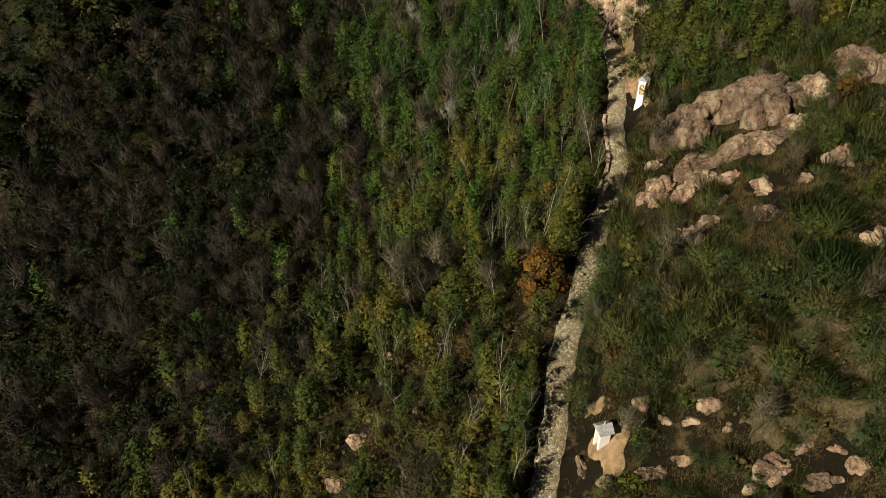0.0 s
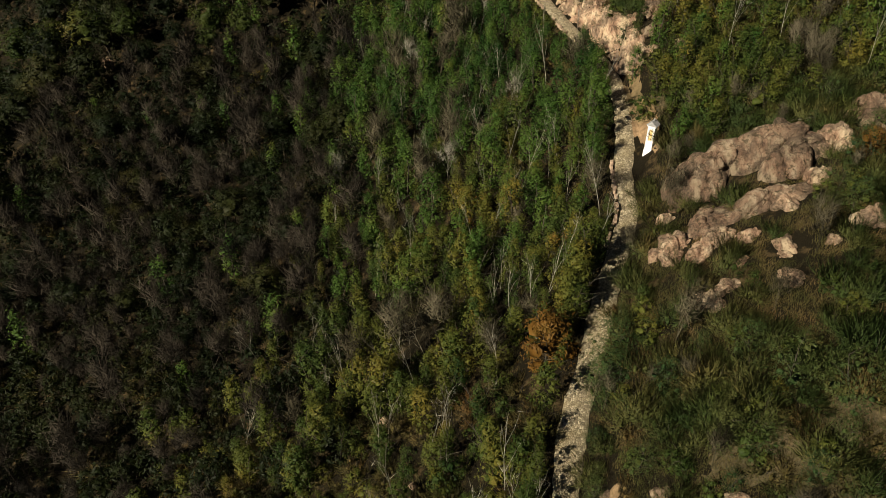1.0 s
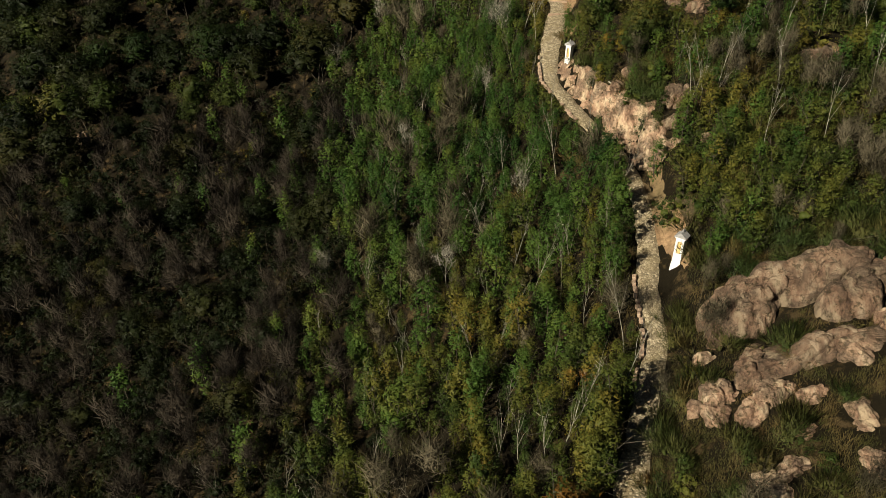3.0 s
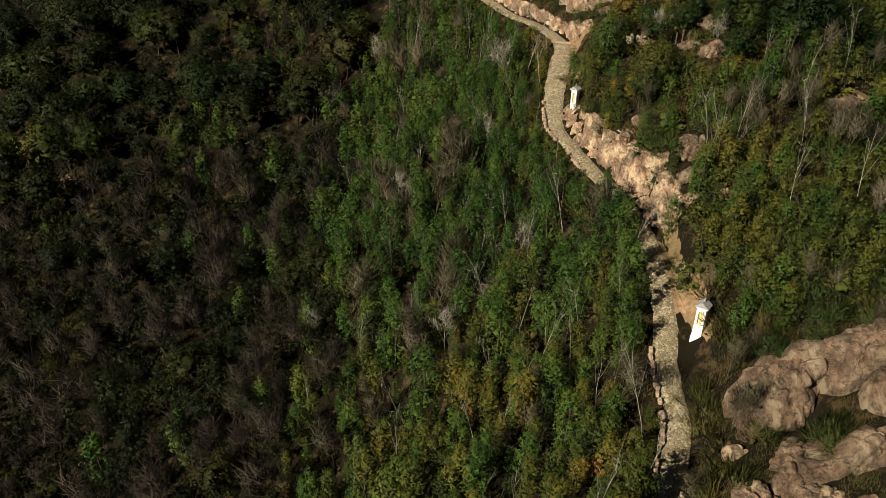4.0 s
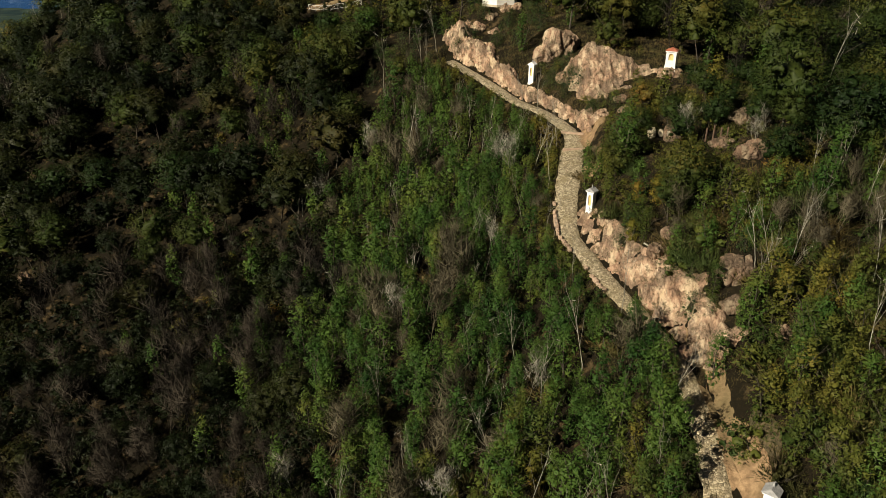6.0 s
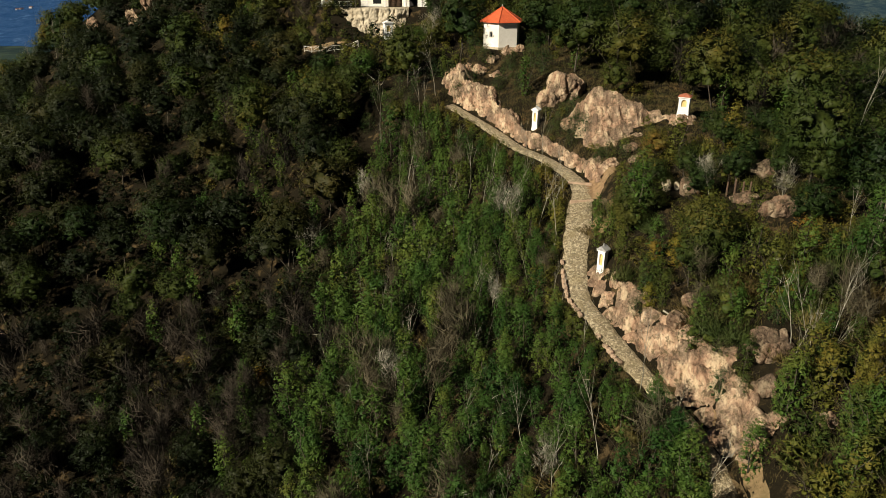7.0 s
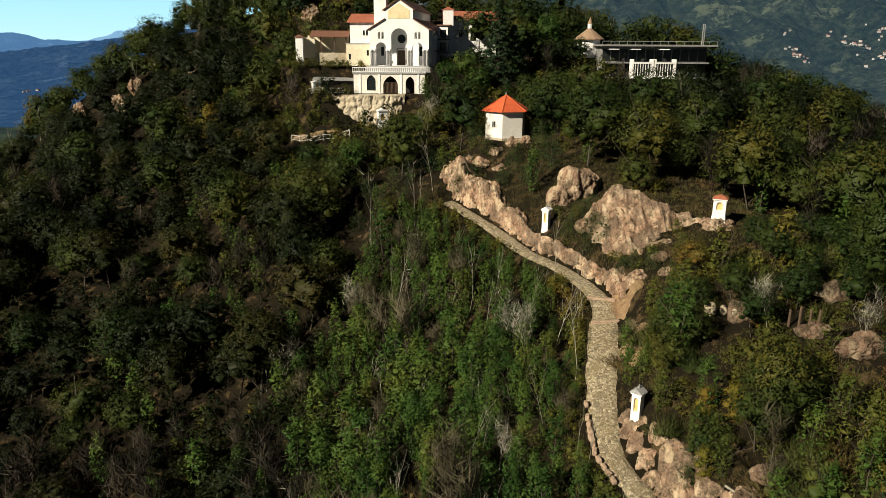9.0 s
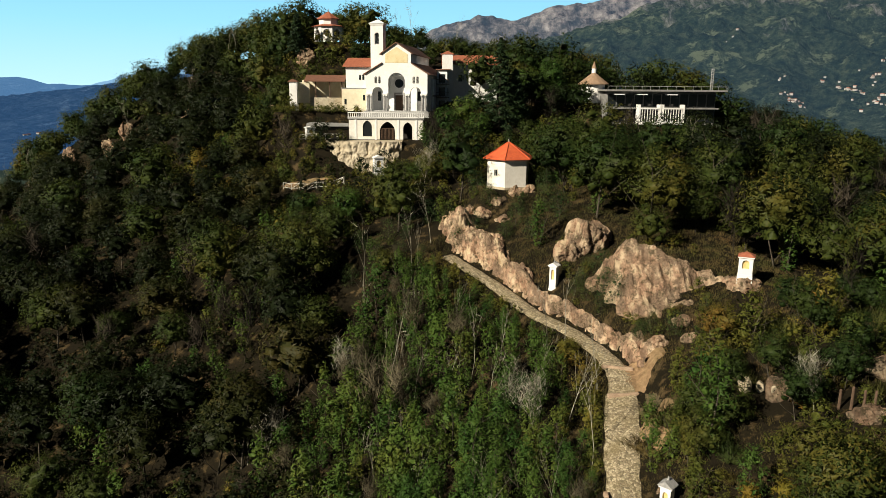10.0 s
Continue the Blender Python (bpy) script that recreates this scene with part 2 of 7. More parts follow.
PALEOCHRE = speckled("faded ochre panel", (0.55, 0.44, 0.24), (0.66, 0.56, 0.34), (0.72, 0.64, 0.44), 0.9, 0.85, 0.1, 0.01)
SLATE = speckled("grey stone slab", (0.20, 0.20, 0.20), (0.30, 0.30, 0.30), (0.42, 0.41, 0.40), 4.0)
CONCRETE = speckled("dark concrete", (0.14, 0.14, 0.135), (0.20, 0.20, 0.195), (0.27, 0.265, 0.26), 1.5)
TIMBER = speckled("brown timber", (0.05, 0.03, 0.02), (0.09, 0.055, 0.035), (0.14, 0.09, 0.06), 6.0)
WHITEWOOD = speckled("weathered white rail", (0.45, 0.43, 0.39), (0.56, 0.54, 0.50), (0.64, 0.62, 0.58), 4.0)
# near-black walls: the shade inside is put into their colour
DIM = speckled("interior shade as near-black", (0.012, 0.011, 0.010), (0.02, 0.018, 0.016), (0.03, 0.027, 0.024), 2.0)
METAL = speckled("galvanised steel", (0.3, 0.3, 0.3), (0.38, 0.38, 0.38), (0.45, 0.45, 0.45), 8.0, 0.5)
MASONRY = speckled("rough pale masonry", (0.30, 0.25, 0.18), (0.46, 0.40, 0.30), (0.60, 0.54, 0.42), 1.6, 0.9, 0.9, 0.2, (0.30, 0.24, 0.15))


def tile_material(name, dark, light):
    """Clay roof tiles: rows of half-round tiles down the slope."""
    m, nt, p = nodes_of(name)
    tex = nt.nodes.new("ShaderNodeTexCoord")
    n = noise_node(nt, 1.8, 5.0, 0.7)
    w = add(nt, "ShaderNodeTexWave", Scale=2.2, Distortion=0.6); nt.links.new(tex.outputs["Generated"], w.inputs["Vector"])
    nt.links.new(ramp(nt, n.outputs["Fac"], [(0.3, dark), (0.7, light)]), p.inputs["Base Color"])
    p.inputs["Roughness"].default_value = 0.8
    bump(nt, p, n.outputs["Fac"], 0.5, 0.06)
    return m


TILE = tile_material("red clay tiles", (0.22, 0.065, 0.036), (0.40, 0.135, 0.07))
NEWTILE = tile_material("bright red tiles", (0.42, 0.065, 0.022), (0.60, 0.12, 0.035))
OLDTILE = tile_material("brown clay tiles", (0.12, 0.055, 0.035), (0.22, 0.10, 0.06))
TANTILE = tile_material("tan shingles", (0.20, 0.13, 0.08), (0.34, 0.23, 0.15))
GLASS, _nt, _p = nodes_of("window glass")
_p.inputs["Base Color"].default_value = (0.015, 0.018, 0.02, 1)
_p.inputs["Roughness"].default_value = 0.08

# ---- building helpers ----


def quads_mesh(name, verts, faces, mats, index=None, smooth=False, normals=None):
    """A mesh of faces with the same corner count, from arrays; normals: how each corner is shaded (zero: as it lies)."""
    verts, faces = np.asarray(verts, np.float32), np.asarray(faces, np.int32)
    me = bpy.data.meshes.new(name)
    k = faces.shape[1]
    me.vertices.add(len(verts)); me.vertices.foreach_set("co", verts.ravel())
    me.loops.add(faces.size); me.loops.foreach_set("vertex_index", faces.ravel())
    me.polygons.add(len(faces))
    me.polygons.foreach_set("loop_start", np.arange(0, faces.size, k, dtype=np.int32))
    if index is not None:
        me.polygons.foreach_set("material_index", np.asarray(index, np.int32))
    me.polygons.foreach_set("use_smooth", np.full(len(faces), smooth))
    for m in mats:
        me.materials.append(m)
    me.update(calc_edges=True)
    if normals is not None:
        me.normals_split_custom_set_from_vertices(np.asarray(normals, np.float32))
    return me


def part(name, bm, material, parent=None, label=""):
    """Links a bmesh as one mesh object, under a thing or a part."""
    me = bpy.data.meshes.new(name)
    bmesh.ops.recalc_face_normals(bm, faces=bm.faces)
    bm.to_mesh(me); bm.free()
    me.materials.append(material)
    ob = new(name, me)
    if parent:
        ob.parent = parent
    return tagged(ob, label)


def box(bm, x0, x1, y0, y1, z0, z1):
    return bmesh.ops.create_cube(bm, size=1, matrix=Matrix.LocRotScale(((x0 + x1) / 2, (y0 + y1) / 2, (z0 + z1) / 2), None, (x1 - x0, y1 - y0, z1 - z0)))


def boxes(*dims, bevel=0.0):
    bm = bmesh.new()
    for d in dims:
        box(bm, *d)
    if bevel:
        bmesh.ops.bevel(bm, geom=bm.edges[:], offset=bevel, segments=1, affect="EDGES")
    return bm


def prism(outline, axis, a, b):
    """A solid from an outline of (u, v) pairs, pushed along x or y from a to b, or along z."""
    bm = bmesh.new()
    put = {"x": lambda u, v, w: (w, u, v), "y": lambda u, v, w: (u, w, v), "z": lambda u, v, w: (u, v, w)}[axis]
    lo = [bm.verts.new(put(u, v, a)) for u, v in outline]
    hi = [bm.verts.new(put(u, v, b)) for u, v in outline]
    bm.faces.new(lo); bm.faces.new(hi[::-1])
    for i in range(len(lo)):
        j = (i + 1) % len(lo)
        bm.faces.new((lo[i], lo[j], hi[j], hi[i]))
    bmesh.ops.triangulate(bm, faces=[f for f in bm.faces if len(f.verts) > 4])
    return bm


def arch(w, h, n=9, pointed=0.0, x=0.0, z=0.0):
    """The outline of an arched opening, w wide and h high, from its sill up."""
    r = w / 2
    pts = [(x - r, z), (x + r, z)]
    for i in range(n + 1):
        a = math.pi * i / n
        lift = pointed * (1 - abs(math.cos(a)))
        pts.append((x + r * math.cos(a), z + h - r - pointed + r * math.sin(a) + lift))
    return pts


def cut_wall(outline, holes, y0, y1):
    """A wall plate in x and z, from y0 to y1 thick, with holes through it."""
    bm = bmesh.new()
    loops = []
    for loop in (outline, *holes):
        vs = [bm.verts.new((u, y0, v)) for u, v in loop]
        loops.append([bm.edges.new((vs[i], vs[(i + 1) % len(vs)])) for i in range(len(vs))])
    bmesh.ops.triangle_fill(bm, edges=[e for l in loops for e in l], use_beauty=True)
    ext = bmesh.ops.extrude_face_region(bm, geom=bm.faces[:])
    for v in ext["geom"]:
        if isinstance(v, bmesh.types.BMVert):
            v.co.y = y1
    return bm


def cone_roof(n, r, z0, z1, turn=0.0, thick=0.12, squash=1.0):
    bm = bmesh.new()
    ring = [(r * math.cos(turn + 2 * math.pi * i / n), r * math.sin(turn + 2 * math.pi * i / n) * squash) for i in range(n)]
    lo = [bm.verts.new((x, y, z0 - thick)) for x, y in ring]
    hi = [bm.verts.new((x, y, z0)) for x, y in ring]
    top = bm.verts.new((0, 0, z1))
    for i in range(n):
        j = (i + 1) % n
        bm.faces.new((lo[i], lo[j], hi[j], hi[i])); bm.faces.new((hi[i], hi[j], top))
    bm.faces.new(lo[::-1])
    return bm


def drum(n, r, z0, z1, turn=0.0, r1=None, x=0.0, y=0.0):
    r1 = r if r1 is None else r1
    bm = bmesh.new()
    lo = [bm.verts.new((x + r * math.cos(turn + 2 * math.pi * i / n), y + r * math.sin(turn + 2 * math.pi * i / n), z0)) for i in range(n)]
    hi = [bm.verts.new((x + r1 * math.cos(turn + 2 * math.pi * i / n), y + r1 * math.sin(turn + 2 * math.pi * i / n), z1)) for i in range(n)]
    for i in range(n):
        j = (i + 1) % n
        bm.faces.new((lo[i], lo[j], hi[j], hi[i]))
    bm.faces.new(lo[::-1]); bm.faces.new(hi)
    return bm


def thing(name, x, y, z, turn=0.0, label="", category="", group="", kind=""):
    ob = new(name)
    ob.empty_display_size = 0.2
    ob.matrix_world = pose(x, y, z, 0, 0, turn)
    return tagged(ob, label, category, group, kind)


# ---- the lie of the land ----
NET = [
    (-60, -42, -24, -8, 5, 16, 27, 33, 36, 48, 69),
    (-41, -26, -10, 4, 16, 28, 38, 48, 64, 84, 91),
    (-21, -10, 3, 15, 29, 46, 57, 65, 93, 111, 100),
    (1, 9, 17, 24, 36, 57, 77, 96, 116, 113, 94),
    (22, 37, 44, 39, 51, 71, 91, 111, 118, 105, 85),
    (40, 60, 72, 70, 83, 86, 93, 100, 100, 88, 71),
    (50, 59, 66, 70, 76, 77, 85, 90, 83, 71, 56),
    (52, 48, 43, 44, 50, 58, 70, 76, 71, 59, 46),
    (52, 35, 22, 18, 24, 39, 54, 61, 58, 49, 38),
]
NEAR_NET = [
    (1.8, 3.1, 3.7, 2.0, -1.2, -2.4, -3.8, -3.7, 4.7, 8.9),
    (-0.3, 1.6, 3.0, 2.3, 0.7, 3.6, 3.3, 1.0, 1.8, 6.2),
    (-3.1, -0.6, 1.3, 1.4, -0.5, 0.3, 1.1, 0.3, -3.4, -1.2),
    (-6.2, -3.6, -1.5, -0.6, -0.1, -0.3, -4.1, -4.2, -0.5, 0.1),
    (-6.3, -2.8, -2.6, -1.6, 0.5, 0.5, -4.4, -3.6, 2.7, -0.3),
    (-0.0, 4.0, -2.2, -4.5, -2.1, -1.2, -4.3, -1.5, 3.3, -2.4),
    (-1.9, 3.4, 4.3, -1.6, 0.4, 4.9, 2.8, 0.4, 2.0, -0.7),
    (-4.1, 0.1, 4.6, 3.7, 4.2, 3.2, 1.2, -1.0, -0.7, -1.0),
    (-4.7, -4.7, -4.2, -2.3, -1.1, -2.9, -5.6, -6.3, -4.1, 1.1),
]
TRAIL = [(6, 24, 13.4), (8.6, 33, 15.1), (10.6, 42, 16.4), (12.4, 47, 16.9), (15.3, 55.5, 18.1), (18, 63, 18.8), (19.9, 68.5, 19.3), (20.3, 74, 20.4),
         (21.2, 78.5, 21.4), (22, 84, 23.0), (22, 91, 24.3), (20.6, 97.3, 25.5), (18.4, 103, 26.4), (16.5, 109, 27.3), (15.2, 114, 28.1), (15.9, 121, 30),
         (17, 126, 31.3), (18.2, 132, 32.7), (18.3, 136, 33.6), (15.5, 143, 34.5), (11.5, 149.5, 34.9), (7.5, 157, 36.2), (2.6, 163.4, 37.8), (1.6, 164.6, 38.1)]
PLAIN = -40.0
# levelled places: x, y, half-lengths, height, softness
PADS = [(-12, 199, 7, 2.6, 45.2, 3), (-9, 217, 11, 9, 55.9, 3.5), (-9.5, 207, 7.5, 2.5, 51.0, 3), (10.6, 176.5, 3.6, 3.6, 46.0, 4), (-27, 246, 5, 5, 71.0, 9), (42, 213, 13, 7, 54.0, 6),
        (12, 222, 10, 6, 58.0, 5), (-25, 214, 7, 4, 56.0, 4), (-22, 206, 4, 3, 51.0, 3), (30.5, 216, 3, 3, 58.0, 4)]


def spline_weight(u):
    u = np.abs(u)
    return np.where(u < 1, 2 / 3 - u ** 2 + u ** 3 / 2, np.where(u < 2, np.maximum(2 - u, 0) ** 3 / 6, 0))


def net_height(x, y, net, x0, y0, step):
    net = np.asarray(net, float)
    total = np.zeros_like(x)
    for i in range(net.shape[0]):
        wx = spline_weight((x - x0) / step - i)
        for j in range(net.shape[1]):
            total += net[i, j] * wx * spline_weight((y - y0) / step - j)
    return total


def trail_points(step=0.5):
    pts = np.array(TRAIL, float)
    full = np.vstack([2 * pts[0] - pts[1], pts, 2 * pts[-1] - pts[-2]])
    out = []
    for i in range(1, len(full) - 2):
        p0, p1, p2, p3 = full[i - 1:i + 3]
        n = max(2, int(np.linalg.norm(p2 - p1) / step))
        for k in range(n):
            t = k / n
            out.append(0.5 * (2 * p1 + (p2 - p0) * t + (2 * p0 - 5 * p1 + 4 * p2 - p3) * t * t + (3 * p1 - p0 - 3 * p2 + p3) * t ** 3))
    return np.array(out)


TRAIL_LINE = trail_points()


def trail_gap(x, y):
    """How far from the path's middle, how high the path is there, and on which side (right: plus)."""
    shape = np.shape(x)
    x, y = np.ravel(x).astype(float), np.ravel(y).astype(float)
    gap, height, side = np.full(x.size, 99.0), np.zeros(x.size), np.zeros(x.size)
    near = np.where((x > -25) & (x < 45) & (y > 8) & (y < 190))[0]
    way = np.gradient(TRAIL_LINE[:, :2], axis=0)
    for block in np.array_split(near, max(1, len(near) // 4000)):
        dx, dy = x[block, None] - TRAIL_LINE[:, 0], y[block, None] - TRAIL_LINE[:, 1]
        d = np.hypot(dx, dy)
        k = d.argmin(1)
        r = np.arange(len(block))
        gap[block], height[block] = d[r, k], TRAIL_LINE[k, 2]
        side[block] = np.sign(dx[r, k] * way[k, 1] - dy[r, k] * way[k, 0])
    return gap.reshape(shape), height.reshape(shape), side.reshape(shape)


def ripple(x, y, size, seed=0):
    """A smooth patchy number between about -1 and 1."""
    rng = np.random.default_rng(seed)
    total = 0
    for k in range(5):
        a, ph = rng.uniform(0, 6.28), rng.uniform(0, 6.28)
        f = 6.28 / size * (0.7 + 0.35 * k)
        total = total + np.sin(f * (x * math.cos(a) + y * math.sin(a)) + ph + 1.3 * np.sin(f * 0.6 * (x * math.sin(a) - y * math.cos(a)))) / (1 + 0.4 * k)
    return total / 2.4


def land(x, y):
    x, y = np.asarray(x, float), np.asarray(y, float)
    z = PLAIN + net_height(x, y, NET, -170, -40, 40) + net_height(x, y, NEAR_NET, -92, 10, 20)
    hill = np.clip((z - PLAIN) / 20, 0, 1)
    z = z + hill * (0.5 * ripple(x, y, 14, 3) + 0.22 * ripple(x, y, 4.5, 4)) + (1 - hill) * 4 * ripple(x, y, 600, 5)
    for px, py, hx, hy, pz, soft in PADS:
        d = np.hypot(np.maximum(np.abs(x - px) - hx, 0), np.maximum(np.abs(y - py) - hy, 0)) / soft
        w = np.clip(1 - d, 0, 1); w = w * w * (3 - 2 * w)
        z = z * (1 - w) + pz * w
    gap, height, side = trail_gap(x, y)
    reach = np.where(side > 0, 2.2, np.where(y > 98, 1.5, 3.0))
    w = np.clip(1 - (gap - 1.25) / reach, 0, 1); w = w * w * (3 - 2 * w)
    return z * (1 - w) + (height - 0.12) * w


def land_at(x, y):
    return float(land(np.array([x]), np.array([y]))[0])


def spread(lo, hi, step, far, grow=1.16):
    """Grid lines: even between lo and hi, then wider and wider out to far."""
    mid = list(np.arange(lo, hi + step / 2, step))
    out, s, v = [], step, hi
    while v < far:
        s *= grow; v += s; out.append(v)
    left, s, v = [], step, lo
    while v > -far:
        s *= grow; v -= s; left.append(v)
    return np.array(left[::-1] + mid + out)


def lines(lo, fine_lo, fine_hi, hi):
    """Close grid lines by the path, wider ones on the rest of the hill, ever wider out to the horizon."""
    outer = spread(lo, hi, 2.4, 4700)
    return np.unique(np.r_[outer[outer < fine_lo], np.arange(fine_lo, fine_hi, 0.8), outer[outer > fine_hi]])


gx, gy = lines(-150, -12, 46, 120), lines(-20, 20, 176, 330)
GX, GY = np.meshgrid(gx, gy)
GZ = land(GX, GY)
n_x, n_y = len(gx), len(gy)
ids = np.arange(n_x * n_y).reshape(n_y, n_x)
cells = np.stack([ids[:-1, :-1], ids[:-1, 1:], ids[1:, 1:], ids[1:, :-1]], -1).reshape(-1, 4)
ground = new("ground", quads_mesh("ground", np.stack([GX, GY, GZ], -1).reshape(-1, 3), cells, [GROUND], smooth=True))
tagged(ground, "steep hillside of dry grass, soil and leaf litter", "ground", kind="structure")

# ---- far mountains and valley ----


def mountain_material(name, woods, rocks, haze_glow, strength, line, soft=140):
    """Dark woods with clearings below, streaked bare rock above; distance haze is painted on as tint and glow."""
    m, nt, p = nodes_of(name)
    g = nt.nodes.new("ShaderNodeNewGeometry")
    sep = nt.nodes.new("ShaderNodeSeparateXYZ"); nt.links.new(g.outputs["Position"], sep.inputs[0])
    mp = add(nt, "ShaderNodeMapping"); mp.inputs["Scale"].default_value = (1, 0.5, 0.3); mp.inputs["Rotation"].default_value = (0, 0.35, 0.2)
    nt.links.new(g.outputs["Position"], mp.inputs["Vector"])
    broad, trees, streak = noise_node(nt, 0.005, 6.0, 0.6), noise_node(nt, 0.045, 8.0, 0.8), noise_node(nt, 0.014, 9.0, 0.72, mp.outputs[0])
    dark, mid_c, light = woods
    wood = ramp(nt, trees.outputs["Fac"], [(0.36, dark), (0.50, mid_c), (0.62, light)])
    wood = mix(nt, ramp(nt, broad.outputs["Fac"], [(0.36, (0.55, 0.55, 0.55)), (0.62, (0, 0, 0))]), wood, dark)
    clear = noise_node(nt, 0.011, 5.0, 0.7)
    wood = mix(nt, ramp(nt, clear.outputs["Fac"], [(0.58, (0, 0, 0)), (0.63, (0.75, 0.75, 0.75))]), wood, tuple(1.5 * c + 0.01 for c in light))
    rock = ramp(nt, streak.outputs["Fac"], [(0.38, dark), (0.46, rocks[0]), (0.56, rocks[1]), (0.66, rocks[2])])
    h = add(nt, "ShaderNodeMath"); h.operation = "MULTIPLY_ADD"
    nt.links.new(streak.outputs["Fac"], h.inputs[0]); h.inputs[1].default_value = 900; nt.links.new(sep.outputs["Z"], h.inputs[2])
    r = add(nt, "ShaderNodeMapRange"); r.inputs[1].default_value, r.inputs[2].default_value = line + 450 - soft, line + 450 + soft
    nt.links.new(h.outputs[0], r.inputs[0])
    nt.links.new(mix(nt, r.outputs[0], wood, rock), p.inputs["Base Color"]); p.inputs["Roughness"].default_value = 1.0
    p.inputs["Specular IOR Level"].default_value = 0.0
    bump(nt, p, mix(nt, 0.5, trees.outputs["Fac"], streak.outputs["Fac"]), 1.0, 45.0)
    # emission paints the haze of the air onto the slope
    p.inputs["Emission Color"].default_value = (*haze_glow, 1); p.inputs["Emission Strength"].default_value = strength
    return m


def ridge_noise(x, y, size, seed):
    total, amp = 0, 1.0
    for k in range(5):
        total = total + amp * (1 - 2 * np.abs(ripple(x, y, size, seed + k))); size *= 0.5; amp *= 0.5
    return total


SURFACES = []


def massif(X, Y, y0, y1, crest, rough, size, seed):
    v = (Y - y0) / (y1 - y0)
    up = np.clip(v / 0.8, 0, 1) ** 1.1
    top = np.interp(X, [c[0] for c in crest], [c[1] for c in crest])
    Z = PLAIN - 6 + (top - PLAIN) * up + rough * up * (1.16 - up) * ridge_noise(X, Y, size, seed)
    return np.where(v > 0.8, Z - (v - 0.8) * 500, Z)


def far_height(x, y):
    x, y = np.array([float(x)]), np.array([float(y)])
    return max([float(land(x, y)[0])] + [float(massif(x, y, *s)[0]) for x0, x1, s in SURFACES if x0 < x[0] < x1 and s[0] < y[0] < s[1]])


def mountain(name, x0, x1, y0, y1, crest, rough, size, seed, material, label):
    """A long massif: crest gives the height along x; it rises from y0 to y1."""
    SURFACES.append((x0, x1, (y0, y1, crest, rough, size, seed)))
    xs, ys = np.linspace(x0, x1, 320), np.linspace(y0, y1, 80)
    X, Y = np.meshgrid(xs, ys)
    Z = massif(X, Y, y0, y1, crest, rough, size, seed)
    i = np.arange(X.size).reshape(X.shape)
    f = np.stack([i[:-1, :-1], i[:-1, 1:], i[1:, 1:], i[1:, :-1]], -1).reshape(-1, 4)
    ob = new(name, quads_mesh(name, np.stack([X, Y, Z], -1).reshape(-1, 3), f, [material], smooth=True))
    return tagged(ob, label, "mountain", kind="structure")


# bluish slope colours and a faint glow stand for the haze of distance
GREYS = [(0.10, 0.10, 0.105), (0.24, 0.225, 0.22), (0.40, 0.375, 0.36)]
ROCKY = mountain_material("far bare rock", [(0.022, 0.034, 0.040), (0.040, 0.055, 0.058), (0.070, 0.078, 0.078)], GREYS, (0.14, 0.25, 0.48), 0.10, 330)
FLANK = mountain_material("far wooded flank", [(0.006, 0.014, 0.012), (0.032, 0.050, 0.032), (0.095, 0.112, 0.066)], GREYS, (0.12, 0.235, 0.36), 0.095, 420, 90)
BLUE = mountain_material("wooded ridge with painted haze", [(0.006, 0.014, 0.026), (0.024, 0.042, 0.064), (0.058, 0.085, 0.115)], GREYS, (0.055, 0.185, 0.45), 0.20, 900)
PALEBLUE = mountain_material("far ridge with painted haze", [(0.02, 0.04, 0.07), (0.03, 0.05, 0.08), (0.04, 0.06, 0.09)], GREYS, (0.12, 0.31, 0.62), 0.36, 1900)
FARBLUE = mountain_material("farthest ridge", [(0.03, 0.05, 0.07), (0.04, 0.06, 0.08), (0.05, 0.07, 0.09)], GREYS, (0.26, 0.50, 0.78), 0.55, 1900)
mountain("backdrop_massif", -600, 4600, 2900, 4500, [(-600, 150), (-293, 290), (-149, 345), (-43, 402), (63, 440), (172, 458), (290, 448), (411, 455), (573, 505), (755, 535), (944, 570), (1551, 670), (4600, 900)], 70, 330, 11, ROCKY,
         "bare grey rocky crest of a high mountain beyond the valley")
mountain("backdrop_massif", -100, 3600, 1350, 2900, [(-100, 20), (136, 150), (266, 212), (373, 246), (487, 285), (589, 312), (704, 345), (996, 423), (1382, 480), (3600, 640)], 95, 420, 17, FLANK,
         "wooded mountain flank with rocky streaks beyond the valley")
mountain("backdrop_ridge", -4300, -250, 900, 2720, [(-4300, -20), (-2600, -20), (-1800, -20), (-1565, -8), (-1453, 8), (-1295, 38), (-1137, 62), (-1013, 80), (-895, 97), (-600, 130), (-350, 140)], 26, 260, 21, BLUE, "wooded ridge across the valley, haze painted as a blue glow")
mountain("backdrop_ridge", -4600, -1200, 3200, 3950, [(-4600, 130), (-2405, 106), (-2288, 113), (-2200, 117), (-2115, 100), (-2048, 80), (-1973, 82), (-1887, 75), (-1799, 78), (-1200, 60)], 8, 200, 31, PALEBLUE, "distant ridge with haze painted as a pale blue glow")
mountain("backdrop_ridge", -4600, -900, 4050, 4480, [(-4600, 20), (-2600, 40), (-2324, 82), (-2276, 90), (-2153, 113), (-2017, 132), (-1984, 127), (-1932, 149), (-1882, 135), (-1816, 165), (-1711, 183), (-900, 220)], 8, 120, 41, FARBLUE, "farthest ridge under the sky, paled by painted haze glow")


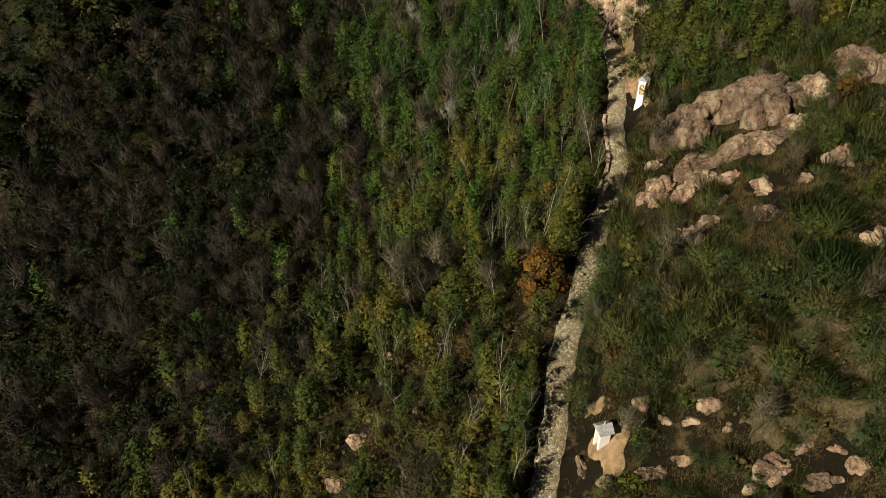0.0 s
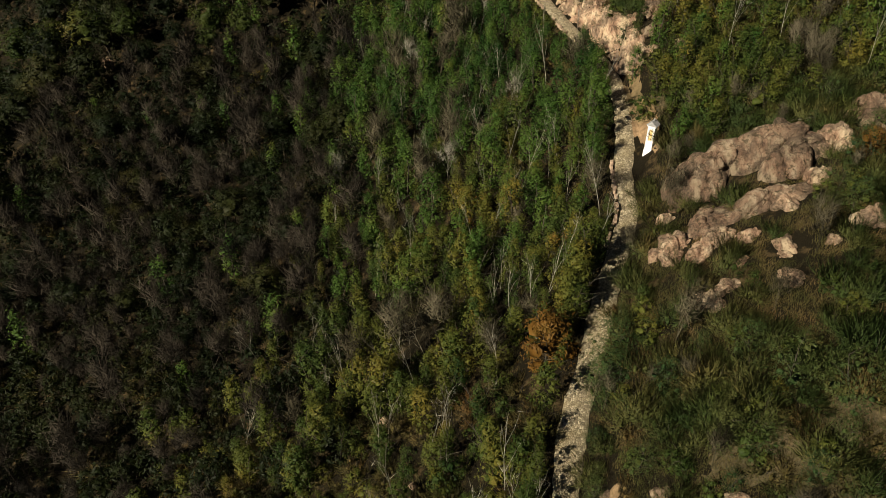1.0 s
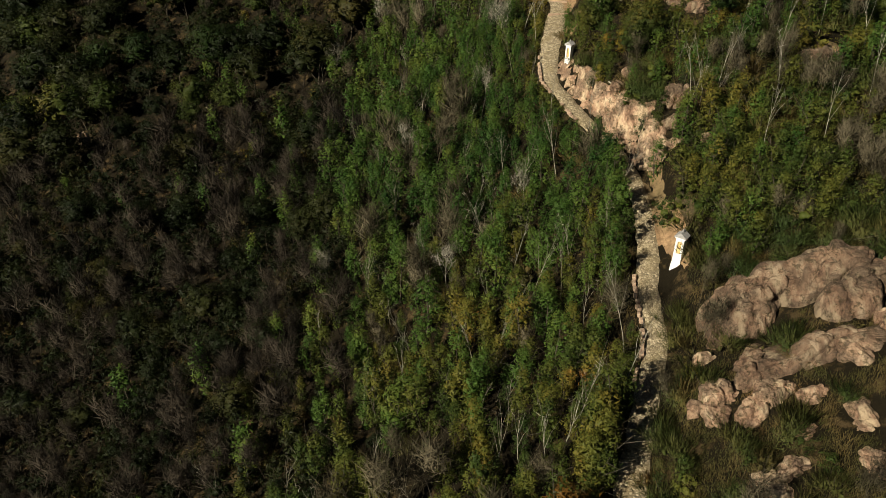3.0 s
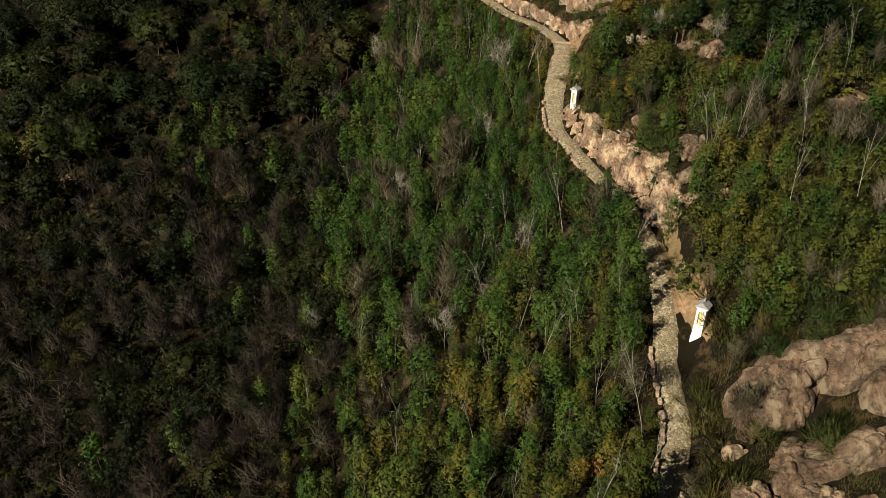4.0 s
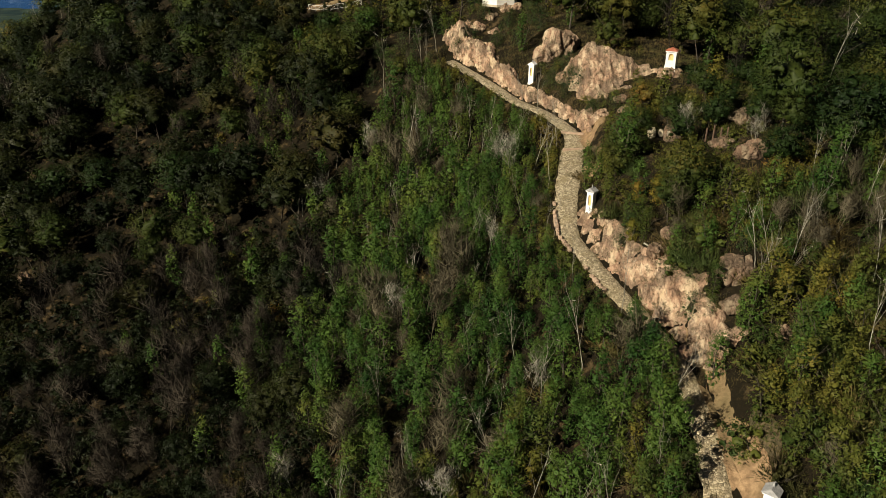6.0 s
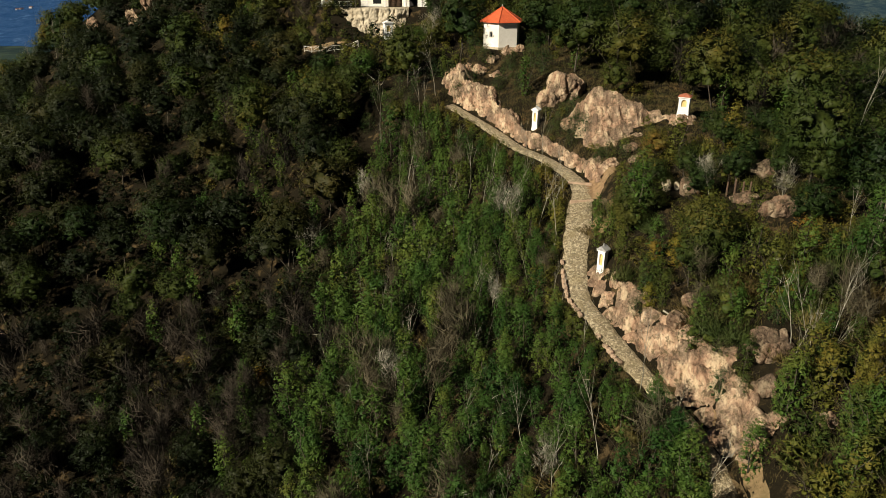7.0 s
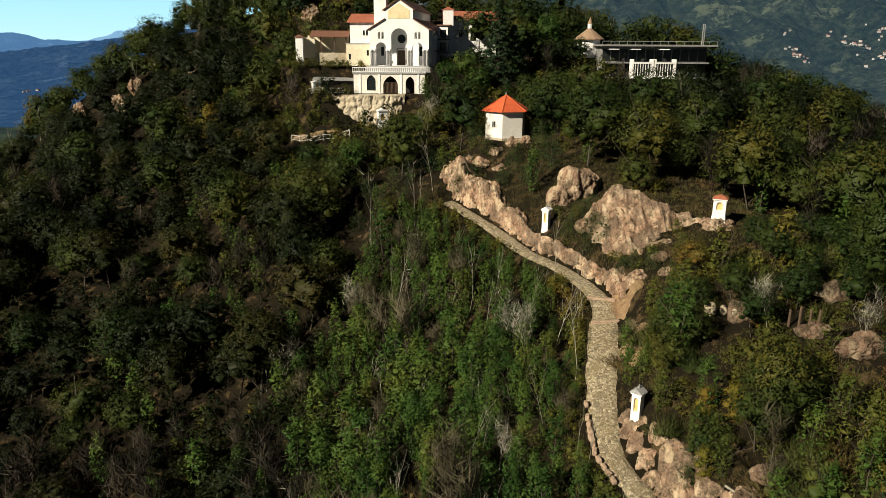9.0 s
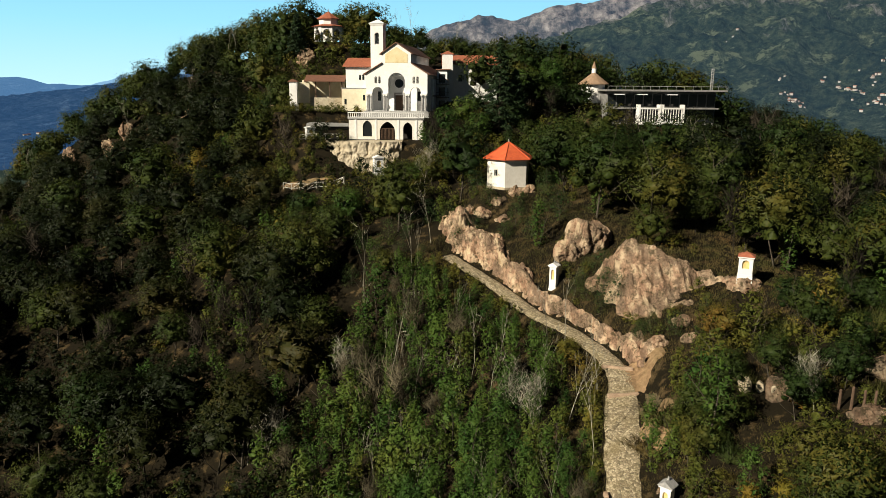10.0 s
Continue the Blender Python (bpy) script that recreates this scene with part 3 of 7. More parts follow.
def sky_backdrop():
    """A glowing curved sheet, cut to the view, that stands for bright clear sky low over the far ridges."""
    m, nt, p = nodes_of("low clear sky")
    sep = nt.nodes.new("ShaderNodeSeparateXYZ")
    nt.links.new(nt.nodes.new("ShaderNodeNewGeometry").outputs["Position"], sep.inputs[0])
    r = add(nt, "ShaderNodeMapRange"); r.inputs[1].default_value, r.inputs[2].default_value = 0.0, 900.0
    nt.links.new(sep.outputs["Z"], r.inputs[0])
    e = nt.nodes.new("ShaderNodeEmission")
    nt.links.new(ramp(nt, r.outputs[0], [(0.0, (0.46, 0.72, 0.80)), (0.5, (0.27, 0.60, 0.76)), (1.0, (0.17, 0.46, 0.68))]), e.inputs["Color"])
    e.inputs["Strength"].default_value = 0.95
    nt.links.new(e.outputs[0], nt.nodes["Material Output"].inputs["Surface"])
    v, f = [], []
    for i in range(33):
        a = radians(-45 + 90 * i / 32)
        v += [(4780 * math.sin(a), 4780 * math.cos(a), -60), (4780 * math.sin(a), 4780 * math.cos(a), 800)]
    f = [(2 * i, 2 * i + 2, 2 * i + 3, 2 * i + 1) for i in range(32)]
    return tagged(new("backdrop_sky", quads_mesh("backdrop_sky", v, f, [m], smooth=True)), "clear pale blue sky low over the ridges", "sky", kind="structure")


sky_backdrop()


def far_house(w, d, h, wall, roof):
    ob = thing("house", 0, 0, 0, 0, "small pale house with a red tiled roof in the valley", "house", "houses of the valley")
    part("wall", boxes((-w / 2, w / 2, -d / 2, d / 2, -1, h)), wall, ob)
    part("roof", prism([(-w / 2 - .3, h), (w / 2 + .3, h), (0, h + w * 0.2)], "y", -d / 2 - .3, d / 2 + .3), roof, ob)
    return ob


rng = np.random.default_rng(5)
kinds = [far_house(3.6, 5, 2.8, FARWALL, OLDTILE), far_house(4, 5, 2.6, FARWALL, OLDTILE), far_house(4.4, 7, 3.4, FARWALL, TILE)]
for src in kinds:
    src.matrix_world = pose(890 + 12 * kinds.index(src), 1590 + 9 * kinds.index(src), far_height(890 + 12 * kinds.index(src), 1590 + 9 * kinds.index(src)), 0, 0, 40)
for cx, cy, n, wide, deep in ((746, 1638, 16, 15, 12), (880, 1672, 16, 18, 12), (964, 1734, 8, 18, 10), (898, 1582, 18, 24, 18), (754, 1726, 3, 10, 4), (885, 1806, 5, 30, 8), (760, 2046, 3, 14, 8), (1013, 1798, 4, 10, 6), (-660, 1192, 3, 20, 4)):
    for i in range(n):
        x, y = cx + rng.normal(0, wide), cy + rng.normal(0, deep)
        copy_thing(kinds[rng.integers(0, 3)], pose(x, y, far_height(x, y), 0, 0, rng.uniform(0, 180)))

# ---- path ----


def ribbon(line, left, right, lift, crown, cols=7):
    way = np.gradient(line[:, :2], axis=0)
    way /= np.linalg.norm(way, axis=1)[:, None]
    nrm = np.stack([way[:, 1], -way[:, 0]], 1)
    v = []
    for k in range(cols):
        u = k / (cols - 1)
        off = -left + (left + right) * u
        jag = 0.12 * ripple(line[:, 0], line[:, 1], 3.0, 7 + k) if k in (0, cols - 1) else 0
        zz = line[:, 2] + lift + crown * (1 - (2 * u - 1) ** 2) - (0.18 if k in (0, cols - 1) else 0)
        v.append(np.stack([line[:, 0] + nrm[:, 0] * (off + jag), line[:, 1] + nrm[:, 1] * (off + jag), zz + 0.03 * ripple(line[:, 0] + off * 3, line[:, 1], 2.0, 9)], 1))
    v = np.array(v)
    n = len(line)
    i = np.arange(v.shape[0] * n).reshape(v.shape[0], n)
    f = np.stack([i[:-1, :-1], i[1:, :-1], i[1:, 1:], i[:-1, 1:]], -1).reshape(-1, 4)
    return v.reshape(-1, 3), f


fine_line = trail_points(0.25)
half = 1.14 + 0.10 * ripple(fine_line[:, 0], fine_line[:, 1], 18, 2) + 0.5 * np.exp(-((fine_line[:, 1] - 126) / 9) ** 2)
v, f = ribbon(fine_line, half, half, 0.02, 0.06)
footpath = new("footpath", quads_mesh("footpath", v, f, [COBBLE], smooth=True))
tagged(footpath, "narrow cobbled pilgrim path climbing the hillside", "path", kind="structure")


def stone_mesh(seed, size=(0.72, 0.36, 0.42)):
    r = random.Random(seed)
    bm = bmesh.new()
    bmesh.ops.create_cube(bm, size=1)
    bmesh.ops.bevel(bm, geom=bm.edges[:], offset=0.16, segments=1, affect="EDGES")
    for vert in bm.verts:
        vert.co = Vector((vert.co.x * size[0], vert.co.y * size[1], vert.co.z * size[2])) * r.uniform(0.86, 1.12)
    me = bpy.data.meshes.new("kerb_stone")
    bm.to_mesh(me); bm.free(); me.materials.append(STONE)
    return me


kerbs = [stone_mesh(s) for s in range(5)]
way = np.gradient(fine_line[:, :2], axis=0); way /= np.linalg.norm(way, axis=1)[:, None]
rnd = random.Random(3)
for k in range(0, len(fine_line), 3):
    x, y, z = fine_line[k]
    if not (62 < y < 77 or 103 < y < 107.5 or 110 < y < 119.5) or rnd.random() < 0.22:
        continue
    nx, ny = way[k, 1], -way[k, 0]
    off = -half[k] - 0.12 + rnd.uniform(-0.08, 0.06)
    ob = new("kerb_stone", kerbs[rnd.randrange(5)])
    ob.parent = footpath
    s = rnd.uniform(0.85, 1.25)
    ob.matrix_world = pose(x + nx * off, y + ny * off, z + 0.08, rnd.uniform(-6, 6), rnd.uniform(-6, 6), math.degrees(math.atan2(way[k, 1], way[k, 0])) + rnd.uniform(-12, 12)) @ Matrix.Diagonal((s, s, s, 1))
for yy, turn in ((131.2, 8), (135.5, -12)):
    k = int(np.abs(fine_line[:, 1] - yy).argmin())
    x, y, z = fine_line[k]
    for i in range(6):
        u = -1.15 + 0.46 * i
        ob = new("step_stone", kerbs[i % 5]); ob.parent = footpath
        ob.matrix_world = pose(x + u * math.cos(radians(turn)), y + u * math.sin(radians(turn)), z + 0.05, 0, 0, turn)

# bare earth beside the path
def earth_patch(x, y, rx, ry, turn, label, material=SAND):
    n, m = 40, 14
    v = [(0, 0)]
    for j in range(1, m + 1):
        for i in range(n):
            a = 2 * math.pi * i / n
            r = j / m * (1 + 0.22 * math.sin(3 * a + x) + 0.13 * math.sin(5 * a + y))
            v.append((rx * r * math.cos(a), ry * r * math.sin(a)))
    v = np.array(v); c, s = math.cos(radians(turn)), math.sin(radians(turn))
    px, py = x + v[:, 0] * c - v[:, 1] * s, y + v[:, 0] * s + v[:, 1] * c
    edge = np.r_[0, np.repeat(np.arange(1, m + 1), n)] / m
    pz = land(px, py) + (0.08 if material is DRYSOIL else 0.19 if y > 60 else 0.11) - 0.5 * edge ** 4
    f = [(0, 0, 1 + i, 1 + (i + 1) % n) for i in range(n)]
    tri = [(0, 1 + i, 1 + (i + 1) % n) for i in range(n)]
    quad = [(1 + j * n + i, 1 + (j + 1) * n + i, 1 + (j + 1) * n + (i + 1) % n, 1 + j * n + (i + 1) % n) for j in range(m - 1) for i in range(n)]
    me = bpy.data.meshes.new("bare_earth")
    me.from_pydata(list(zip(px, py, pz)), [], tri + quad); me.materials.append(material)
    for poly in me.polygons:
        poly.use_smooth = True
    return tagged(new("bare_earth", me), label, "soil", kind="structure")


for spec in ((23.5, 84.5, 2.0, 10.0, 1), (12.4, 31.2, 1.7, 2.8, 0), (20.0, 134.0, 2.6, 3.4, 0), (45.5, 100.5, 4, 1.2, -18), (19.5, 125, 1.6, 3.0, 0), (23.2, 94.2, 1.0, 2.6, 12), (12.0, 35.0, 0.9, 0.7, 0)):
    earth_patch(*spec, "bare sandy earth trodden beside the path")

for spec in ((26, 33, 11, 7, 10), (25.6, 82.0, 1.0, 4.5, 0), (19.4, 128, 1.2, 5, -8)):
    earth_patch(*spec, "dry grassy soil on the open slope", DRYSOIL)

# ---- rocks ----


def facet(p, scale, warp, lean):
    """Height of a tilted flat face in a cell, and how near the joint with the next cell is (1: in it)."""
    w = p * scale + noise.noise_vector(p * scale * .8) * warp
    d, at = noise.voronoi(w)
    c = at[0]
    tilt = noise.noise_vector(c * 7.1)
    return noise.noise(c * 5.3) + lean * tilt.dot(w - c), 1 - min(1.0, (d[1] - d[0]) * 4.5)


def craggy(q, seed):
    """Jointed granite: flat tilted faces set back and forth, with narrow crevices between them and pitting."""
    p = Vector((q.x, q.y, q.z * 0.6)) + Vector((seed * 3.1, seed * 1.7, seed * 0.9))
    a, ja = facet(p, 0.55, 0.3, 1.5)
    b, jb = facet(p, 1.5, 0.25, 1.4)
    return 0.40 * a + 0.16 * b - 0.40 * ja - 0.14 * jb + 0.22 * noise.noise(p * 0.6) + 0.09 * noise.noise(p * 3.0)


def rock(name, x, y, z, sx, sy, sz, turn=0.0, seed=0, detail=4, label="pinkish granite boulder on the hillside", relief=1.0, cut=0.55):
    """A weathered granite mass: a rounded block with broad facets, joints and pitted relief."""
    r = random.Random(seed)
    bm = bmesh.new()
    bmesh.ops.create_icosphere(bm, subdivisions=detail, radius=1)
    planes = [(Vector((r.uniform(-1, 1), r.uniform(-1, 1), r.uniform(-0.3, 1))).normalized(), r.uniform(cut, 0.95)) for _ in range(9)]
    shift = Vector((seed * 3.1, seed * 1.7, seed * 0.9))
    mean = (sx * sy * sz) ** (1 / 3)
    for vert in bm.verts:
        n0 = vert.co.copy()
        p = n0 * (1 + 0.22 * noise.noise(n0 * 1.3 + shift))
        for n, d in planes:
            over = p.dot(n) - d
            if over > 0:
                p -= n * over * 0.75
        q = Vector((p.x * sx, p.y * sy, p.z * sz))
        vert.co = q + n0 * craggy(q * (1.6 / max(1.0, mean * .7)), seed) * min(1.1, 0.42 * mean) * relief
    # boulders in this stretch get the darker rock colour in place of shade
    ob = part(name, bm, DULLROCK if x > 26 and 80 < y < 130 else MIDROCK)
    ob.matrix_world = pose(x, y, z, 0, 0, turn)
    return tagged(ob, label, "rock")


def crag(name, foot, height, depths, seed, label, rough=1.15):
    """A rock wall along a foot line: steep and broken towards the path, dying into the slope behind.
    foot: x, y along the bottom; height: metres at each of them."""
    foot, height = np.array(foot, float), np.array(height, float)
    run = np.r_[0, np.cumsum(np.hypot(*np.diff(foot, axis=0).T))]
    s = np.arange(0, run[-1], 0.18)
    fx, fy, hh = np.interp(s, run, foot[:, 0]), np.interp(s, run, foot[:, 1]), np.interp(s, run, height)
    hh = hh * (1 + 0.28 * ripple(s, s * 0, 8, seed) + 0.08 * ripple(s, s * 0, 2.6, seed + 1))
    depth = np.interp(s, run, depths)
    deep = depth * (1 + 0.35 * ripple(s, s * 0, 7.0, seed + 2))
    way = np.gradient(np.stack([fx, fy], 1), axis=0); way /= np.linalg.norm(way, axis=1)[:, None]
    nx, ny = way[:, 1], -way[:, 0]
    us = np.linspace(0, 1, 36)
    base = land(fx, fy)
    rows = []
    for u in us:
        off = deep * (0.36 * u / 0.5 if u < 0.5 else 0.36 + 0.64 * (u - 0.5) / 0.5) - 0.4
        ox, oy = fx + nx * off, fy + ny * off
        back = land(ox, oy)
        wall = base - 0.3 + (hh + 0.3) * min(1.0, u / 0.5) ** 0.65
        t = max(0.0, (u - 0.6) / 0.4)
        skin = 1.0 * min(1.0, u * 4) * np.clip(hh / 2.2, 0.0, 1.0) - 0.12
        z = np.maximum(wall * (1 - t) + back * t, back + skin) * (1 - t ** 3) + (back - 0.9) * t ** 3
        rows.append([(Vector((a, b, c)), Vector((-i * (1 - u), -j * (1 - u), 0.35 + u)).normalized()) for a, b, c, i, j in zip(ox, oy, z, nx, ny)])
    v = [tuple(p + n * rough * craggy(p * 0.72, seed)) for row in rows for p, n in row]
    m = len(s)
    ids = np.arange(len(v)).reshape(len(us), m)
    f = np.stack([ids[:-1, :-1], ids[:-1, 1:], ids[1:, 1:], ids[1:, :-1]], -1).reshape(-1, 4)
    ob = new(name, quads_mesh(name, v, f, [ROCK]))
    ROCKS.extend((x + i * d * .3, y + j * d * .3, d * .36) for x, y, i, j, d in zip(fx[::6], fy[::6], nx[::6], ny[::6], depth[::6]))
    return tagged(ob, label, "rock")


def dome(x, y, rx, ry, h, turn, seed, label="broad bare granite dome bedded in the slope"):
    """A whaleback of bare rock that grows out of the slope."""
    n, m = 96, 30
    c, s = math.cos(radians(turn)), math.sin(radians(turn))
    lop, wedge = (0.72, (2.2, 0.62)) if y > 100 else (0.1, (2.6, 0.5))
    a = np.linspace(0, 2 * math.pi, n, endpoint=False)
    edge = 1 + 0.16 * np.sin(2 * a + seed) + 0.12 * np.sin(3 * a + 2 * seed) + 0.07 * np.sin(7 * a + seed)
    v = []
    for j in range(m + 1):
        q = j / m
        u, w = rx * q * edge * np.cos(a), ry * q * edge * np.sin(a)
        px, py = x + u * c - w * s, y + u * s + w * c
        lift = h * max(0, 1 - q ** wedge[0]) ** wedge[1] * np.clip(1 - lop * np.cos(a) * q, 0.15, 1.6) - 0.6 * q ** 3
        pz = land(px, py) * .6 + land_at(x, y) * .4 * (1 - q) + land(px, py) * .4 * q + lift
        nrm = np.stack([np.cos(a + radians(turn)) * q, np.sin(a + radians(turn)) * q, np.full(n, 1.05 - q)], 1)
        for p, k in zip(np.stack([px, py, pz], 1), nrm):
            p, k = Vector(p), Vector(k).normalized()
            v.append(tuple(p + k * 1.15 * craggy(p * 0.58, seed)))
    ids = np.arange(len(v)).reshape(m + 1, n)
    nxt = np.roll(ids, -1, axis=1)
    f = np.stack([ids[:-1], nxt[:-1], nxt[1:], ids[1:]], -1).reshape(-1, 4)
    # the second entry is no rock: it clears the camera's view of the dome
    ROCKS.append((x, y, (rx + ry) / 2 * .95)); ROCKS.append((x, y - ry * .7, rx * .75))
    return tagged(new("rock_dome", quads_mesh("rock_dome", v, f, [DULLROCK if y < 100 else ROCK])), label, "rock")


def ridge_rock(ridge, fall, left, name, label):
    """A bare rock slab under a sloping ridge line (x, y, z), falling towards the path; fall: its slope at each ridge point."""
    rx, ry, rz = (np.array(q, float) for q in zip(*ridge))
    X, Y = np.meshgrid(np.arange(rx[0] - 4.5, rx[-1] + 4, .2), np.arange(ry.min() - 7, ry.max() + 5, .2))
    cy, cz, sl = np.interp(X, rx, ry), np.interp(X, rx, rz), np.interp(X, rx, fall)
    Z = cz - sl * np.maximum(0, cy - Y) - .8 * np.maximum(0, Y - cy) - left * np.maximum(0, rx[0] - X) - 1.0 * np.maximum(0, X - rx[-1])
    Z = Z + .28 * ripple(X * 2.2, Y * .35, 3.0, 61) + .5 * ripple(X, Y, 6.0, 62)
    ground = land(X.ravel(), Y.ravel()).reshape(X.shape)
    bumps = np.array([craggy(Vector(p) * .55, 5) for p in zip(X.ravel(), Y.ravel(), Z.ravel())]).reshape(X.shape)
    Z = np.maximum(Z + .8 * bumps, ground - .8)
    i = np.arange(X.size).reshape(X.shape)
    f = np.stack([i[:-1, :-1], i[:-1, 1:], i[1:, 1:], i[1:, :-1]], -1).reshape(-1, 4)
    above = (Z > ground - .3).ravel()
    f = f[above[f].any(axis=1)]
    ob = new(name, quads_mesh(name, np.stack([X, Y, Z], -1).reshape(-1, 3), f, [MIDROCK]))
    spots = np.argwhere(Z[::6, ::6] > ground[::6, ::6] + .1)
    ROCKS.extend((float(X[::6, ::6][a, b]), float(Y[::6, ::6][a, b]), 1.1) for a, b in spots)
    return tagged(ob, label, "rock")


BOULDER, CLIFF = "rounded pinkish granite boulder among shrubs", "pink granite outcrop beside the cobbled path"
ROCKS, CLEAR = [], [(-87, 258, 9), (-83, 251, 8), (-107, 275, 9), (-103, 267, 7), (-59, 239, 8), (29.2, 63.6, 2.6), (29.2, 60.2, 2.0)]


def lay(kind, x, y, lift, sx, sy, sz, turn, detail=4):
    """Sets a rock into the slope; lift: its middle above the ground."""
    ROCKS.append((x, y, max(sx, sy)))
    if 8 < x < 45 and y < 62 or x < 0 and y < 45:
        CLEAR.append((x - .02 * x, y - 1.2 - .5 * sy, max(sx, sy) + .4))
    label = {"boulder": BOULDER, "rock_outcrop": CLIFF}[kind]
    rock(kind, x, y, land_at(x, y) + lift, sx, sy, sz, turn, len(ROCKS) * 7 + 1, detail, label, 1.25 if sz < .75 else 1.0, .3 if sz < .75 else .55)


for spec in (
    # the bare dome above the lower path
    (36.6, 64.0, -0.3, 2.6, 2.3, 2.0, 10, 5), (22.2, 62.6, -0.2, 1.2, 1.0, 1.0, 0, 4),
    (21.7, 57.8, -0.2, 2.0, 1.7, 1.5, 20, 5), (20.9, 55.9, -0.2, 1.7, 1.3, 1.0, -15, 4), (22.9, 55.2, -0.2, 1.9, 1.2, 0.9, 40, 4), (24.6, 56.6, -0.2, 1.9, 1.5, 1.2, 0, 5), (26.6, 55.0, -0.2, 1.4, 1.1, 0.8, 0, 4), (19.9, 57.4, -0.2, 1.0, 0.9, 0.8, 0, 3),
    (28.2, 51.6, -0.3, 1.3, 2.4, 1.0, 10, 4), (27.2, 48.0, -0.3, 1.2, 1.6, 0.8, -10, 4), (21.6, 48.3, -0.3, 1.9, 1.5, 1.2, 0, 4), (23.2, 49.4, -0.2, 1.4, 1.0, 0.8, 30, 4), (25.0, 51.9, -0.2, 1.2, 0.9, 0.7, 15, 4),
    (33.7, 51.4, 0.0, 1.3, 1.2, 1.4, 0, 4), (31.0, 50.6, -0.2, 1.0, 0.8, 0.8, 25, 4), (32.8, 42.3, -0.3, 1.9, 1.1, 0.8, 10, 4), (30.5, 57.2, -0.4, 1.9, 2.4, 1.4, 20, 4), (33.4, 59.8, -0.3, 2.0, 1.6, 1.6, 0, 4),
    # pale stones low on the slope
    (15.1, 33.9, -0.1, 1.1, 0.7, 0.6, 10, 4), (18.9, 32.0, -0.1, 1.0, 0.9, 0.9, 10, 4), (16.7, 29.1, -0.1, 1.1, 0.7, 0.6, 15, 4), (14.7, 28.6, -0.1, 1.4, 0.8, 0.6, -10, 4), (21.5, 26.9, -0.1, 1.7, 1.2, 0.9, 10, 4),
    (24.1, 25.8, -0.1, 2.0, 1.1, 0.7, -5, 4), (10.7, 30.7, 0.0, 1.0, 1.1, 0.6, 30, 4), (12.1, 29.3, -0.1, 1.3, 0.8, 0.6, 0, 4), (11.9, 35.2, 0.0, 0.8, 0.6, 0.6, 0, 3), (17.7, 31.2, -0.1, 0.9, 0.6, 0.5, 0, 3), (19.8, 30.2, -0.1, 0.8, 0.6, 0.5, 40, 3),
    (16.2, 32.0, -0.1, 0.7, 0.5, 0.4, 0, 3), (23.4, 27.8, -0.1, 0.9, 0.7, 0.6, 20, 3), (25.3, 27.3, -0.1, 1.1, 0.7, 0.5, 0, 3), (26.3, 26.2, -0.1, 1.2, 0.8, 0.6, 20, 4), (20.0, 26.0, -0.1, 0.9, 0.6, 0.5, 0, 3),
    (-8.0, 43.3, 0.2, 1.4, 0.9, 0.9, -20, 4), (-9.6, 39.6, 0.2, 1.6, 1.0, 0.9, 10, 4), (-2.2, 43.2, 0.3, 0.45, 0.45, 0.5, 0, 3), (-5.3, 52.4, 0.6, 0.9, 0.5, 1.0, 30, 3), (-67, 142, 1.8, 1.3, 1.1, 1.7, 0, 4),
    (-91, 265, 1.5, 3.5, 2.5, 3.8, -30, 5), (-86, 266, 3.0, 2.4, 2.0, 2.8, 20, 5), (-112, 283, 1.5, 4.5, 2.5, 3.4, -40, 5), (-61, 246, 1.5, 3.4, 2.5, 4.2, 0, 5), (-34, 231, 1.5, 4.5, 2.5, 2.6, 10, 4), (-31, 237, 0.5, 2.4, 1.8, 2.6, 0, 4),
    # by the middle path
    (27.4, 97.4, 0.6, 1.5, 2.4, 1.7, 30, 5), (23.4, 104.6, 1.3, 1.0, 0.8, 0.9, 0, 4), (22.2, 104.0, 0.9, 1.6, 1.0, 0.9, 30, 4), (29.3, 90.4, 0.0, 1.0, 0.8, 0.7, 0, 4), (26.4, 94.6, 0.5, 1.1, 1.4, 1.0, 0, 4), (33.2, 112.0, 0.4, 2.0, 1.3, 1.3, 0, 4), (27.7, 121.5, 0.4, 1.3, 0.8, 1.2, 0, 3), (31.5, 116, 0.2, 1.6, 1.0, 1.0, 0, 4), (43.2, 97.6, 0.2, 2.8, 1.4, 1.6, -15, 4), (35, 120.5, 0.5, 1.7, 1.2, 1.2, 0, 3),
    (32.8, 140.3, -0.8, 2.2, 2.0, 1.3, 0, 4), (18.6, 149.2, 0.3, 1.0, 0.9, 1.2, 0, 4), (22.2, 135.2, 0.1, 1.3, 1.0, 1.0, 0, 4), (25.0, 136.8, 0.1, 1.2, 0.9, 1.0, 0, 4), (28.6, 120.8, 0.5, 1.4, 0.9, 0.9, 0, 4), (25.0, 134.0, 0, 1.2, .8, .8, 0, 3),
    # broken rock below the chapel
    (13.4, 172.6, 0.1, 1.1, 0.9, 1.0, 0, 4), (11.6, 172.2, -0.1, 1.3, 0.9, 1.0, 10, 4), (9.0, 171.2, -0.2, 1.4, 0.9, 0.9, 30, 4), (6.6, 170.4, -0.2, 1.6, 1.1, 1.0, -20, 4), (9.4, 169.4, -0.3, 1.2, 1.0, 0.8, 0, 4), (5.0, 171.6, -0.2, 1.2, 0.9, 0.8, 15, 4),
):
    lay("boulder", *spec)
